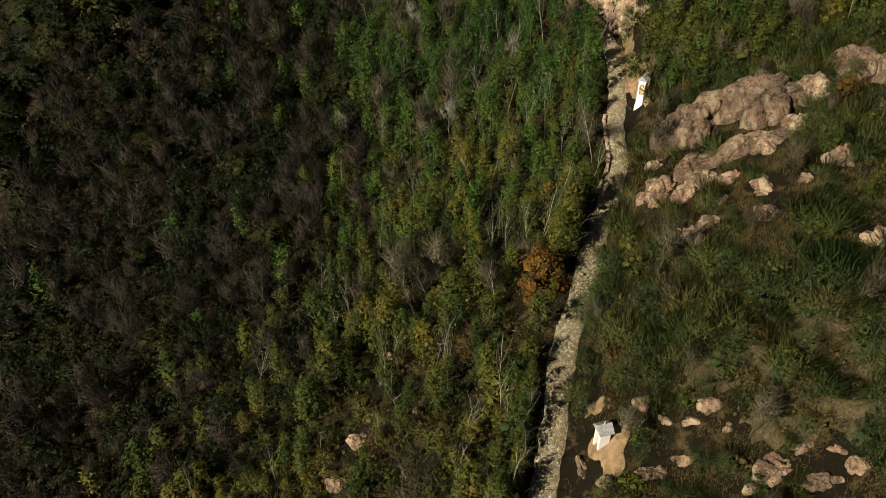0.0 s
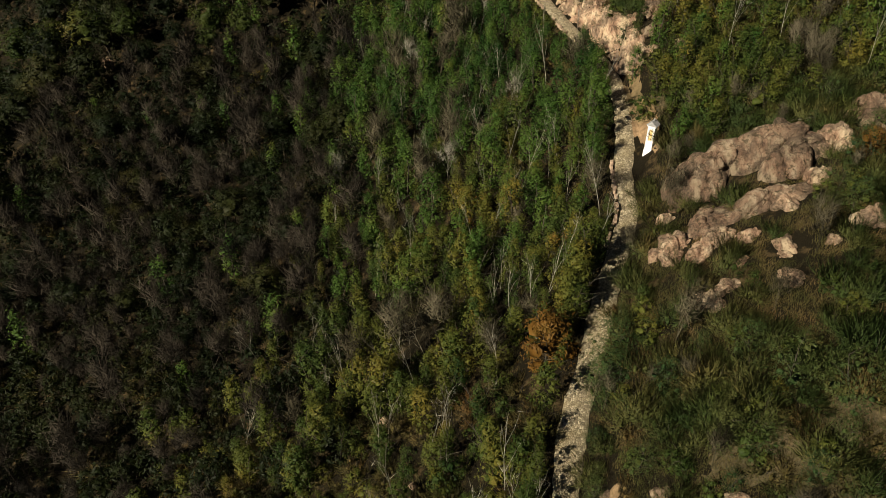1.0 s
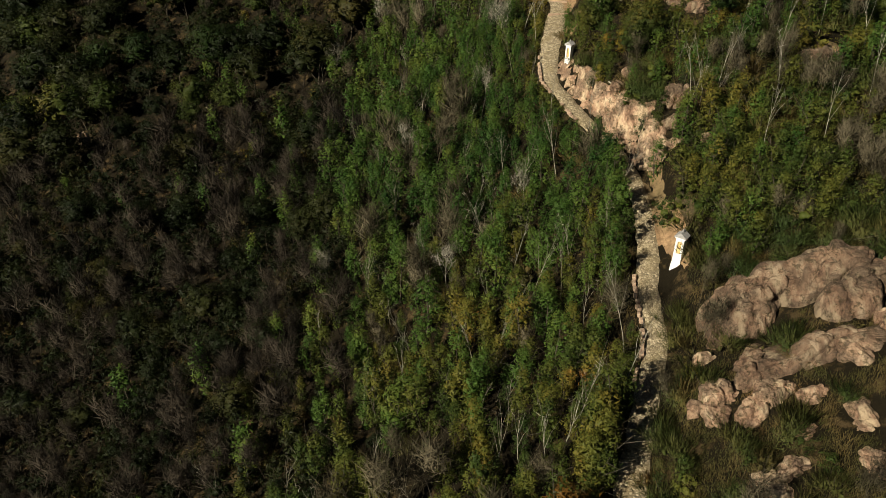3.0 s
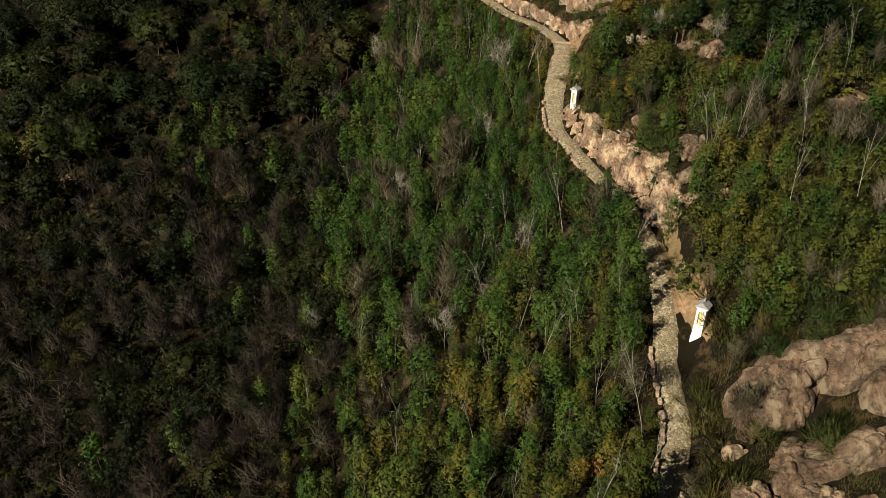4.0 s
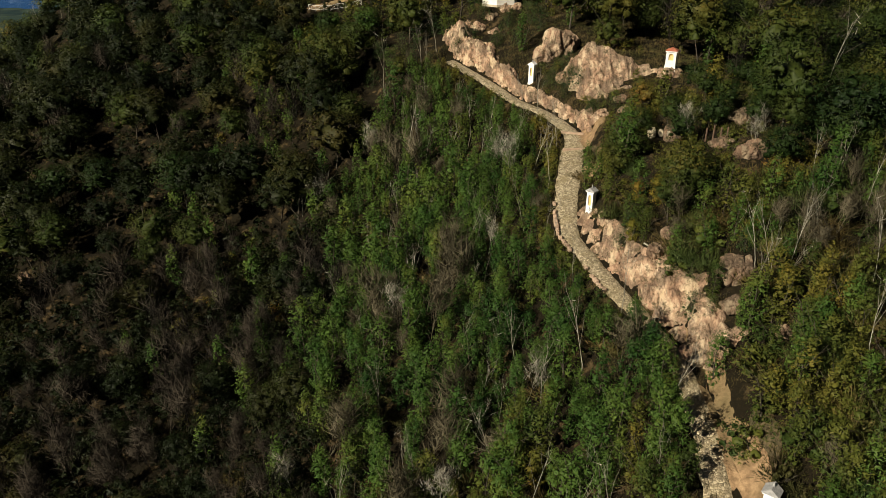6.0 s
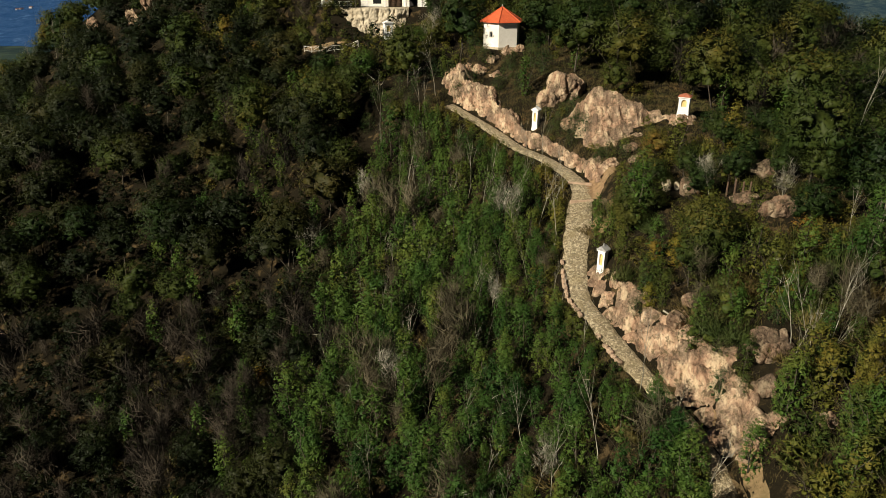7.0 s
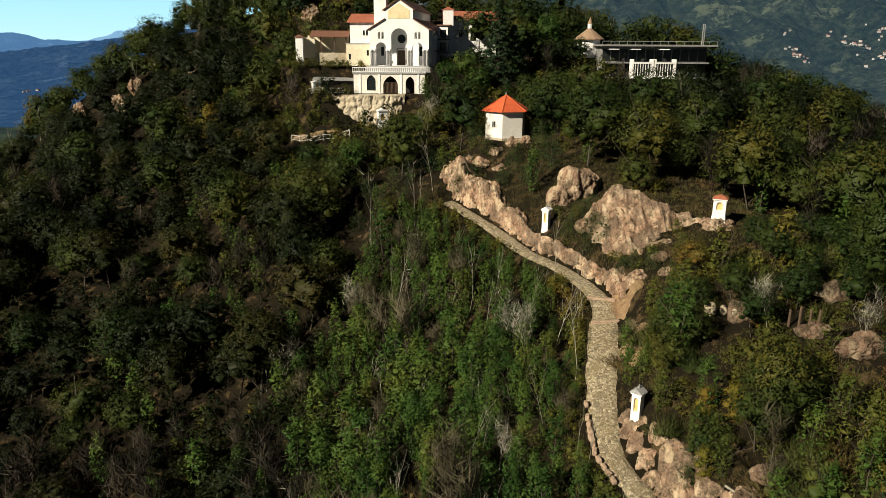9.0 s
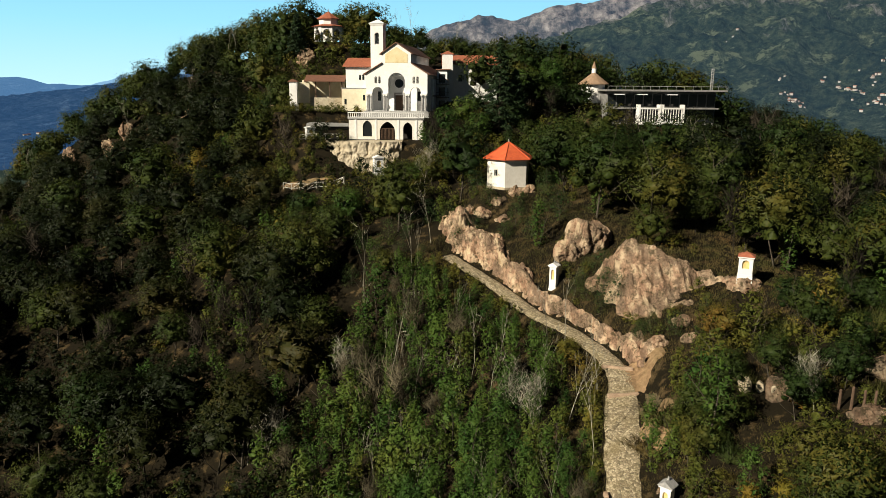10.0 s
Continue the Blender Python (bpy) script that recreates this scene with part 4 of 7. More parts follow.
for k, spec in enumerate(((26.6, 66.6, 3.9, 3.8, 2.9, 10), (31.8, 64.9, 3.9, 4.2, 3.0, -10), (24.8, 59.6, 3.2, 2.4, 1.1, 25), (29.2, 58.6, 3.0, 2.4, 1.2, 0), (42.6, 66.6, 4.4, 3.0, 2.2, 0),
                          )):
    dome(*spec, 2.3 * k + 1)
ridge_rock([(21.6, 150.2, 43.4), (23.0, 149.6, 44.0), (27.0, 146.6, 42.2), (29.5, 144.6, 41.3), (33.4, 141.0, 41.4)], [0.64, 0.64, 0.55, 0.75, 0.8], 1.6, "rock_slab", "broad tan granite slab sloping down to the upper path")
lay("rock_outcrop", 19.8, 157.6, 0.9, 3.6, 2.6, 3.2, 15, 5)
lay("rock_outcrop", 16.9, 156.4, 0.5, 2.0, 1.8, 2.0, -20, 5)
crag("rock_outcrop", [(24.6, 90.6), (23.5, 93.0), (21.9, 97.8), (19.8, 103.4), (17.9, 109.1), (16.7, 113.6), (16.9, 117.0), (18.2, 119.0)], [1.2, 3.0, 3.6, 3.2, 2.5, 1.5, 0.8, 0.2], [3.6, 4.6, 4.4, 3.4, 2.8, 2.8, 2.4, 2.0], 3, CLIFF)
crag("rock_outcrop", [(21.0, 134.2), (19.9, 137.2), (17.0, 143.6), (13.1, 150.0), (9.1, 157.6), (4.9, 163.6), (2.4, 166.6), (0.4, 171.0)], [0.8, 2.0, 2.2, 2.0, 2.6, 4.2, 4.4, 2.2], [1.6, 1.8, 1.7, 1.6, 2.6, 5.0, 5.6, 4.6], 8, "pink granite wall cut along the upper path", 1.2)


def fallen_log(x, y, length, turn, tilt, label):
    bm = bmesh.new()
    bmesh.ops.create_cone(bm, cap_ends=True, segments=8, radius1=0.09, radius2=0.05, depth=length, matrix=Matrix.Rotation(math.pi / 2, 4, "Y"))
    ob = part("fallen_log", bm, PALE)
    ob.matrix_world = pose(x, y, land_at(x, y) + .25, 0, tilt, turn)
    return tagged(ob, label, "log")


fallen_log(35.5, 69.6, 4.4, 3, -8, "thin pale fallen log above the bare rock")
fallen_log(22.0, 104.6, 2.2, -35, 20, "pale broken branch lying by the outcrop")

# ---- wayside shrines ----


def shrine(x, y, z, turn, h=3.6, w=1.0, d=0.85, roof="slab", label="tall white plastered wayside shrine with an arched painted niche"):
    """A pillar shrine on a stepped plinth, its niche to -y."""
    ob = thing("wayside_shrine", x, y, z, turn, label, "shrine", "shrines along the path")
    part("plinth", boxes((-w / 2 - .06, w / 2 + .06, -d / 2 - .06, d / 2 + .06, -0.7, 0.16), (-w / 2 - .03, w / 2 + .03, -d / 2 - .03, d / 2 + .03, 0.164, 0.42), bevel=0.02), PLASTER, ob)
    top = h * 0.80
    hole = arch(w * 0.5, h * 0.36, 8, 0, 0, h * 0.36)
    part("body", boxes((-w / 2, w / 2, -d / 2 + .24, d / 2, 0.424, top), bevel=0.015), PLASTER, ob)
    part("niche_front", cut_wall([(-w / 2, 0.424), (w / 2, 0.424), (w / 2, top), (-w / 2, top)], [hole], -d / 2, -d / 2 + .236), PLASTER, ob)
    part("fresco", prism(arch(w * 0.49, h * 0.355, 8, 0, 0, h * 0.362), "y", -d / 2 + .19, -d / 2 + .233), OCHRE, ob, "faded ochre painting set in the niche")
    part("cornice", boxes((-w / 2 - .12, w / 2 + .12, -d / 2 - .12, d / 2 + .12, top + .004, top + .13), bevel=0.03), PLASTER, ob)
    if roof == "tile":
        bm = cone_roof(4, w * 0.86, top + .22, top + .62, math.pi / 4, 0.08, d / w)
        part("roof", bm, TILE, ob, "small red tiled hip roof")
    else:
        o = [(-w / 2 - .18, top + .134), (w / 2 + .18, top + .134), (w / 2 + .18, top + .20), (0, h - .12), (-w / 2 - .18, top + .20)]
        part("roof", prism(o, "y", -d / 2 - .16, d / 2 + .16), SLATE if roof == "slab" else PLASTER, ob, "gabled grey stone slab roof")
        part("finial", drum(8, 0.09, h - .14, h + .16, 0, 0.04), SLATE, ob)
    return ob


shrine(11.9, 31.9, 15.2, -75, 4.2, 0.85, 0.8)
shrine(23.4, 76.6, 22.0, -38, 3.9, 0.82, 0.7, label="tall white wayside shrine with a yellow painted niche at the bend")
shrine(17.8, 116.2, 29.2, -42, 3.6, 0.8, 0.7)
rock("boulder", 17.9, 116.0, 28.5, 1.5, 1.7, 0.95, 20, 411, 4, "pinkish rock that carries a wayside shrine")
shrine(14.4, 152.0, 36.9, -34, 3.5, 0.85, 0.75, "plaster", "white wayside shrine with an ochre niche above the rock cutting")
rock("boulder", 14.5, 152.2, 36.1, 1.4, 1.4, 0.95, 30, 412, 4, "pinkish rock that carries a wayside shrine")
shrine(32.0, 139.8, 41.9, -25, 2.5, 1.35, 1.2, "tile", "squat white wayside shrine with a red tiled roof")
rock("boulder", 32.2, 139.9, 41.0, 2.2, 2.0, 1.2, 0, 413, 4, "pinkish rock that carries a wayside shrine")
shrine(-10.6, 193.6, land_at(-10.6, 193.6) - .1, 20, 3.4, 1.6, 1.2, "plaster", "cream wayside shrine half hidden by trees below the cliff")
shrine(-24.6, 205.6, land_at(-24.6, 205.6) - .1, 30, 2.6, 1.6, 1.2, "plaster", "small white gabled shrine on the terraced slope")

# ---- red-roofed rotunda ----
rot = thing("chapel", 10.6, 176.3, 46.0, 0, "hexagonal white chapel with a bright red tiled roof", "chapel")
R6 = 3.35
part("foundation", drum(6, R6 + .12, -1.6, 0.35, math.pi / 6 + radians(-12)), MASONRY, rot, "rough stone footing")
part("wall", drum(6, R6, 0.354, 4.15, math.pi / 6 + radians(-12)), WARMWHITE, rot)
part("cornice", drum(6, R6 + .16, 4.154, 4.35, math.pi / 6 + radians(-12)), PLASTER, rot)
rot_roof = part("roof", cone_roof(6, R6 + .66, 4.47, 6.8, math.pi / 6 + radians(-12), 0.1), NEWTILE, rot, "bright red hexagonal tiled roof")
for i in range(6):
    a = math.pi / 6 + radians(-12) + math.pi / 3 * i
    bm = bmesh.new()
    p, q = Vector(((R6 + .62) * math.cos(a), (R6 + .62) * math.sin(a), 4.5)), Vector((0, 0, 6.82))
    bmesh.ops.create_cone(bm, cap_ends=True, segments=6, radius1=0.085, radius2=0.085, depth=(q - p).length, matrix=Matrix.LocRotScale((p + q) / 2, (q - p).to_track_quat("Z", "Y"), None))
    part("ridge_tile", bm, NEWTILE, rot_roof)
part("finial", drum(8, 0.14, 6.7, 7.25, 0, 0.05), SLATE, rot)
for ang, ww in ((radians(-12) + math.pi * 4 / 3, 0.55),):
    n = Vector((math.cos(ang), math.sin(ang), 0))
    dist = R6 * math.cos(math.pi / 6)
    win = part("window", boxes((-ww / 2, ww / 2, -0.03, 0.03, 0, 0.85)), GLASS, rot, "small dark window")
    win.matrix_local = Matrix.Translation((n.x * (dist + .02), n.y * (dist + .02), 2.0)) @ Matrix.Rotation(ang + math.pi / 2, 4, "Z")
    fr = part("window_frame", boxes((-ww / 2 - .07, ww / 2 + .07, -0.05, 0.05, -.08, 0.0), (-ww / 2 - .07, ww / 2 + .07, -.05, .05, .85, .93), (-ww / 2 - .07, -ww / 2, -.05, .05, 0, .85), (ww / 2, ww / 2 + .07, -.05, .05, 0, .85), (-.02, .02, -.05, .05, 0, .85)), WHITEWOOD, win)

# ---- sanctuary church ----
church = thing("church", -8.5, 210.4, 55.9, -8, "white basilica church with an arched porch and a bell tower", "church")
NAVE, AISLE = 2.85, 6.05
Z_AISLE, Z_STEP, Z_NAVE, Z_TOP = 7.3, 9.3, 11.2, 13.1
front = [(-AISLE, 0.3), (AISLE, 0.3), (AISLE, Z_AISLE), (NAVE, Z_STEP), (NAVE, Z_NAVE), (0, Z_TOP), (-NAVE, Z_NAVE), (-NAVE, Z_STEP), (-AISLE, Z_AISLE)]
holes = [arch(3.3, 7.2, 12, 0, 0, 0.35), arch(2.1, 4.5, 10, 0, -3.75, 0.35), arch(2.1, 4.5, 10, 0, 3.75, 0.35)]
for side in (-1, 1):
    for k in (-0.36, 0.36):
        holes.append(arch(0.5, 1.3, 6, 0, side * 3.75 + k, 5.55))
part("facade", cut_wall(front, holes, 0, 0.6), PLASTER, church)
part("porch_back", boxes((-AISLE + .05, AISLE - .05, 2.6, 2.9, 0.3, 7.2)), PLASTER, church)
part("porch_side", boxes((-AISLE, -AISLE + .4, 0.604, 2.6, 0.3, 7.2)), PLASTER, church)
part("porch_side", boxes((AISLE - .4, AISLE, 0.604, 2.6, 0.3, 7.2)), PLASTER, church)
part("porch_vault", boxes((-AISLE + .4, AISLE - .4, 0.604, 2.6, 7.0, 7.2)), PLASTER, church)
part("steps", boxes((-AISLE - .6, AISLE + .6, -1.6, 3.0, -0.9, 0.1), (-AISLE - .2, AISLE + .2, -0.8, 3.0, 0.104, 0.296)), SLATE, church, "broad stone steps before the porch")
part("door", boxes((-0.75, 0.75, 2.5, 2.62, 0.3, 3.3), bevel=.02), TIMBER, church, "dark wooden portal")
part("door_frame", boxes((-1.05, -.76, 2.42, 2.59, .3, 3.5), (.76, 1.05, 2.42, 2.59, .3, 3.5), (-1.05, 1.05, 2.42, 2.59, 3.504, 3.8)), SLATE, church)
bm = bmesh.new(); bmesh.ops.create_cone(bm, cap_ends=True, segments=24, radius1=0.85, radius2=0.85, depth=.16, matrix=Matrix.Translation((0, 2.56, 5.55)) @ Matrix.Rotation(math.pi / 2, 4, "X"))
part("rose_window", bm, GLASS, church, "round dark rose window")
part("aisle_window", boxes((-4.3, -3.7, 2.54, 2.62, 2.2, 4.0)), GLASS, church)
part("aisle_window", boxes((3.7, 4.3, 2.54, 2.62, 2.2, 4.0)), GLASS, church)
part("yellow_panel", prism([(-2.2, 9.4), (2.2, 9.4), (2.2, 11.0), (0, 12.35), (-2.2, 11.0)], "y", -0.05, -0.004), PALEOCHRE, church, "faded ochre fresco under the gable")
for x in (-5.75, -5.0, -2.45, -1.95, 1.95, 2.45, 5.0, 5.75):
    col = part("column", drum(10, 0.15, 0.55, 3.15, 0, 0.13, x, -0.32), SLATE, church, "slender pale stone column")
    part("capital", boxes((x - .2, x + .2, -.52, -.12, 3.154, 3.36), bevel=.03), PLASTER, col)
    part("base", boxes((x - .2, x + .2, -.52, -.12, .3, .546), bevel=.03), SLATE, col)
for x0, x1 in ((-6.05, -4.75), (-2.7, -1.7), (1.7, 2.7), (4.75, 6.05)):
    part("entablature", boxes((x0, x1, -.56, -.004, 3.364, 3.62), bevel=.02), PLASTER, church)
# body behind the front
part("nave_wall", boxes((-NAVE, NAVE, 2.91, 21, 0.3, 7.2), (-NAVE, NAVE, 0.61, 21, 7.204, Z_NAVE - .1)), PLASTER, church)
part("aisle_wall", boxes((-AISLE, -NAVE - .004, 2.91, 21, 0.3, Z_AISLE - .1)), PLASTER, church)
east = part("aisle_wall", boxes((NAVE + .004, AISLE, 2.91, 21, -1.5, Z_AISLE - .1)), PLASTER, church)
for i in range(6):
    y = 4.6 + i * 2.7
    part("buttress", boxes((AISLE + .004, AISLE + .5, y - .22, y + .22, -1.5, 6.4)), PLASTER, church)
    part("window", boxes((AISLE - .03, AISLE + .03, y + .75, y + 1.95, 3.7, 6.0)), GLASS, church)
    part("window", boxes((AISLE - .03, AISLE + .03, y + .75, y + 1.95, 0.4, 2.7)), GLASS, church)
part("gallery", boxes((AISLE + .5, AISLE + 1.3, 3.2, 8.4, 3.1, 3.3)), TIMBER, church, "brown timber gallery along the side")
range_ = part("side_range", boxes((AISLE + .51, AISLE + 2.6, 8.6, 21, -3.0, 8.3)), PLASTER, church, "white galleried side range behind the church")
part("eaves", boxes((AISLE + .3, AISLE + 3.2, 8.2, 21.3, 8.304, 8.5)), OLDTILE, range_)
for z in (0.6, 3.2, 5.8):
    part("window", boxes((AISLE + .9, AISLE + 2.2, 8.54, 8.62, z, z + 1.7)), GLASS, range_)
    part("balcony_slab", boxes((AISLE + .52, AISLE + 3.1, 7.6, 8.59, z - .35, z - .2)), TIMBER, range_)
    part("balcony_rail", boxes((AISLE + .52, AISLE + 3.1, 7.6, 7.66, z + .6, z + .68), *[(AISLE + .55 + .3 * i, AISLE + .59 + .3 * i, 7.61, 7.65, z - .196, z + .596) for i in range(9)]), TIMBER, range_)
    # dark glass strip stands in for the shade of an open gallery
    part("window_strip", boxes((AISLE + 2.58, AISLE + 2.64, 9.2, 20.4, z, z + 1.6)), GLASS, range_)


def slope_roof(xa, za, xb, zb, y0, y1, thick, material, parent, label=""):
    return part("roof", prism([(xa, za), (xb, zb), (xb, zb + thick), (xa, za + thick)], "y", y0, y1), material, parent, label)


for s in (-1, 1):
    slope_roof(0, Z_TOP, s * (NAVE + .45), Z_NAVE - .30, -0.35, 21.3, 0.16, OLDTILE, church, "brown tiled nave roof")
    slope_roof(s * (NAVE + .002), Z_STEP, s * (AISLE + .55), Z_AISLE - .2, -0.35, 21.3, 0.16, OLDTILE, church, "brown tiled aisle roof")
bell = part("bell_tower", cut_wall([(-1.25, 5), (1.25, 5), (1.25, 16.6), (-1.25, 16.6)], [arch(0.9, 2.2, 8, 0, 0, 13.0)], -1.25, -.85), PLASTER, church, "slim white square bell tower")
bell.matrix_local = Matrix.Translation((-4.45, 3.9, 0))
part("tower_wall", boxes((-1.25, -.86, -.846, 1.25, 5, 16.6), (.86, 1.25, -.846, 1.25, 5, 16.6), (-.86, .86, .85, 1.25, 5, 16.6), (-.86, .86, -.846, .85, 5, 12.7)), PLASTER, bell)
part("tower_cornice", boxes((-1.42, 1.42, -1.42, 1.42, 16.604, 16.85), bevel=.05), PLASTER, bell)
part("tower_roof", cone_roof(4, 2.15, 16.95, 17.75, math.pi / 4, .1), PLASTER, bell)
part("bell", drum(10, .38, 13.5, 14.2, 0, .2), METAL, bell, "bronze bell in the belfry arch")

# buildings round the church
home = thing("residence", -16.6, 215.3, 55.9, -6, "white priest's house with a red tiled roof beside the tower", "house")
part("wall", boxes((-2.4, 3.0, 0, 8, 4.4, 8.9)), PLASTER, home)
part("lower_wall", boxes((-3.0, 3.6, -1.2, 8, -3.0, 4.5)), CREAM, home, "cream lower storey")
part("roof", prism([(-0.6, 8.7), (4.0, 10.4), (8.6, 8.7), (8.6, 8.9), (4.0, 10.62), (-0.6, 8.9)], "x", -2.9, 3.5), TILE, home)
part("ledge", boxes((-3.1, 3.7, -1.3, 8.1, 4.504, 4.66)), SLATE, home)
for x, z in ((0.3, 6.2), (0.95, 6.2)):
    part("window", boxes((x, x + .42, -.04, .02, z, z + 1.0)), GLASS, home)
for x, z in ((-2.5, 1.4), (1.3, 2.2), (-2.5, -1.4)):
    part("window", boxes((x, x + .45, -1.24, -1.18, z, z + 1.1)), GLASS, home)
porch = thing("arcade_building", -24.0, 216.5, 56.0, 4, "low cream building with an open porch under brown tiles", "building")
part("back_wall", boxes((-3.9, 4.4, 2.6, 3.0, 0, 6.0)), CREAM, porch)
part("side_wall", boxes((-3.9, -3.5, -.4, 2.596, 0, 6.0)), CREAM, porch)
part("front_wall", boxes((-5.4, -2.4, -.8, -.45, 1.5, 5.6)), CREAM, porch)
part("parapet", boxes((-3.4, 4.4, -.6, -.3, 0, 2.6)), MASONRY, porch, "rubble parapet")
for x in (-1.2, 1.6, 4.0):
    part("post", boxes((x - .12, x + .12, -.55, -.32, 2.604, 5.7)), TIMBER, porch)
part("roof", prism([(-1.1, 5.7), (3.2, 6.9), (3.2, 7.1), (-1.1, 5.9)], "x", -3.4, 4.7), OLDTILE, porch)
pylon = thing("gate_pillar", -29.2, 214.0, 56.0, 0, "white plastered gate pillar with a tiled cap", "pillar")
part("shaft", boxes((-.75, .75, -.6, .6, -2, 5.6), bevel=.03), PLASTER, pylon)
part("cap", prism([(-.95, 5.6), (.95, 5.6), (.95, 5.75), (0, 6.2), (-.95, 5.75)], "y", -.8, .8), OLDTILE, pylon)
wing = thing("monastery_wing", 5.2, 222.0, 57.4, 2, "white convent wing with a red tiled roof", "building")
part("wall", boxes((-4.5, 6.5, 0, 8, -3, 8.1)), PLASTER, wing)
part("roof", prism([(-.7, 8.0), (4, 9.9), (8.7, 8.0), (8.7, 8.2), (4, 10.1), (-.7, 8.2)], "x", -5.0, 7.0), TILE, wing)
part("stair_tower", boxes((-5.0, -2.9, -2.6, -.01, -3, 9.9)), PLASTER, wing)
part("stair_roof", cone_roof(4, 1.9, 10.05, 10.7, math.pi / 4, .12), TILE, wing).matrix_local = Matrix.Translation((-3.95, -1.3, 0))
part("chimney", boxes((-4.0, -3.4, 3, 3.6, 8.6, 10.9)), TILE, wing)
for x in (-1.6, 1.0, 3.6):
    part("window", boxes((x, x + .8, -.05, .02, 4.6, 6.0)), GLASS, wing)

# arcaded terrace before the church
terrace = thing("terrace", -10.2, 205.6, 50.6, 0, "arcaded cream terrace wall with a pale balustrade", "terrace")
holes = [arch(1.75, 3.0, 8, .3, -3.55, .95), arch(2.9, 3.7, 10, .4, 0.25, .06), arch(1.75, 3.6, 8, .3, 4.1, .06)]
part("wall", cut_wall([(-7.0, 0), (7.0, 0), (7.0, 4.2), (-7.0, 4.2)], holes, 0, .5), WARMWHITE, terrace)
part("side_wall", boxes((-7.0, -6.5, .504, 4.6, 0, 4.2)), WARMWHITE, terrace)
part("side_wall", boxes((6.5, 7.0, .504, 4.6, 0, 4.2)), WARMWHITE, terrace)
part("floor_slab", boxes((-7.2, 7.2, -.2, 4.6, 4.204, 4.5)), SLATE, terrace)
# back wall coloured near black in place of the room's shade
part("room_back", boxes((-6.5, 6.5, 2.4, 2.6, 0, 4.2)), DIM, terrace)
part("window", boxes((-4.5, -2.6, .2, .26, .95, 4.0)), GLASS, terrace, "dark arched window")
part("gate", boxes(*[(-1.2 + .26 * i, -1.2 + .26 * i + .1, .2, .28, .06, 2.4) for i in range(12)], (-1.2, 1.75, .2, .28, 2.404, 2.5)), TIMBER, terrace, "brown timber gate in the middle arch")
for x in (-5.7, -1.9, 2.4, 5.8):
    part("pilaster", boxes((x - .16, x + .16, -.1, -.003, 0, 4.2), bevel=.02), PLASTER, terrace)
rail = part("balustrade", boxes((-7.2, 7.2, -.15, .05, 5.32, 5.45), (-7.2, 7.2, -.13, .03, 4.504, 4.6)), PLASTER, terrace)
for i in range(36):
    x = -7.1 + i * 14.2 / 35
    part("baluster", drum(6, .075, 4.604, 5.316, 0, .055, x, -.05), PLASTER, rail)


def cliff_face(x0, x1, y, z0, z1, deep, label):
    """A sheer broken rock face with a level top, running back under the terrace."""
    us, vs = np.linspace(0, 1, 72), np.linspace(0, 1, 64)
    v = []
    for b in vs:
        for a in us:
            up, back = min(1.0, b / .72), max(0.0, (b - .72) / .28)
            x = x0 + (x1 - x0) * a
            bow = 1.6 * (2 * a - 1) ** 4
            p = Vector((x, y + bow + up * .9 + deep * back, z0 + (z1 - z0) * up))
            ledge = 0.35 * noise.noise(Vector((x * .3, 3.0, p.z * 1.3))) + 0.25 * noise.noise(Vector((x * 1.4, 7.0, p.z * .8)))
            v.append(tuple(p + Vector((0, -1, 0.1)) * (ledge + .55 * craggy(p * 1.1, 31)) * (1 - back)))
    i = np.arange(len(v)).reshape(len(vs), len(us))
    f = np.stack([i[:-1, :-1], i[:-1, 1:], i[1:, 1:], i[1:, :-1]], -1).reshape(-1, 4)
    return tagged(new("cliff", quads_mesh("cliff", v, f, [MASONRY])), label, "rock")


cliff_face(-21.2, -7.0, 200.5, 43.0, 50.9, 4.3, "pale sheer rock face below the terrace")
ROCKS.append((-13.0, 203.0, 6.0))

shed = thing("shed", -22.0, 209.5, 51.0, 4, "low dark shed with a grey sheet roof", "shed")
part("wall", boxes((-3.6, 4.2, 0, 2.5, -1, 2.1)), DIM, shed)
part("white_panel", boxes((-3.7, -1.8, -.1, -.02, .3, 1.0)), PLASTER, shed)
part("roof", prism([(-.8, 2.2), (3.0, 3.1), (3.0, 3.22), (-.8, 2.32)], "x", -4.0, 4.3), CONCRETE, shed)


def fence(x0, y0, x1, y1, label):
    """A rustic rail fence with crossed braces."""
    ob = thing("fence", x0, y0, land_at(x0, y0), 0, label, "fence")
    n = max(2, int(math.hypot(x1 - x0, y1 - y0) / 1.5))
    pts = [(x0 + (x1 - x0) * i / n, y0 + (y1 - y0) * i / n) for i in range(n + 1)]
    zs = [land_at(*p) - land_at(x0, y0) for p in pts]
    def bar(name, a, b, r):
        a, b = Vector(a), Vector(b)
        bm = bmesh.new()
        bmesh.ops.create_cone(bm, cap_ends=True, segments=6, radius1=r, radius2=r, depth=(b - a).length, matrix=Matrix.LocRotScale((a + b) / 2, (b - a).to_track_quat("Z", "Y"), None))
        part(name, bm, WHITEWOOD, ob)
    for (x, y), z in zip(pts, zs):
        bar("post", (x - x0, y - y0, z - .3), (x - x0, y - y0, z + 1.15), .07)
    for i in range(n):
        a, b = (pts[i][0] - x0, pts[i][1] - y0), (pts[i + 1][0] - x0, pts[i + 1][1] - y0)
        bar("rail", (*a, zs[i] + 1.05), (*b, zs[i + 1] + 1.05), .055)
        bar("rail", (*a, zs[i] + .25), (*b, zs[i + 1] + .25), .055)
        bar("brace", (*a, zs[i] + .25), (*b, zs[i + 1] + 1.05), .045)
    return ob


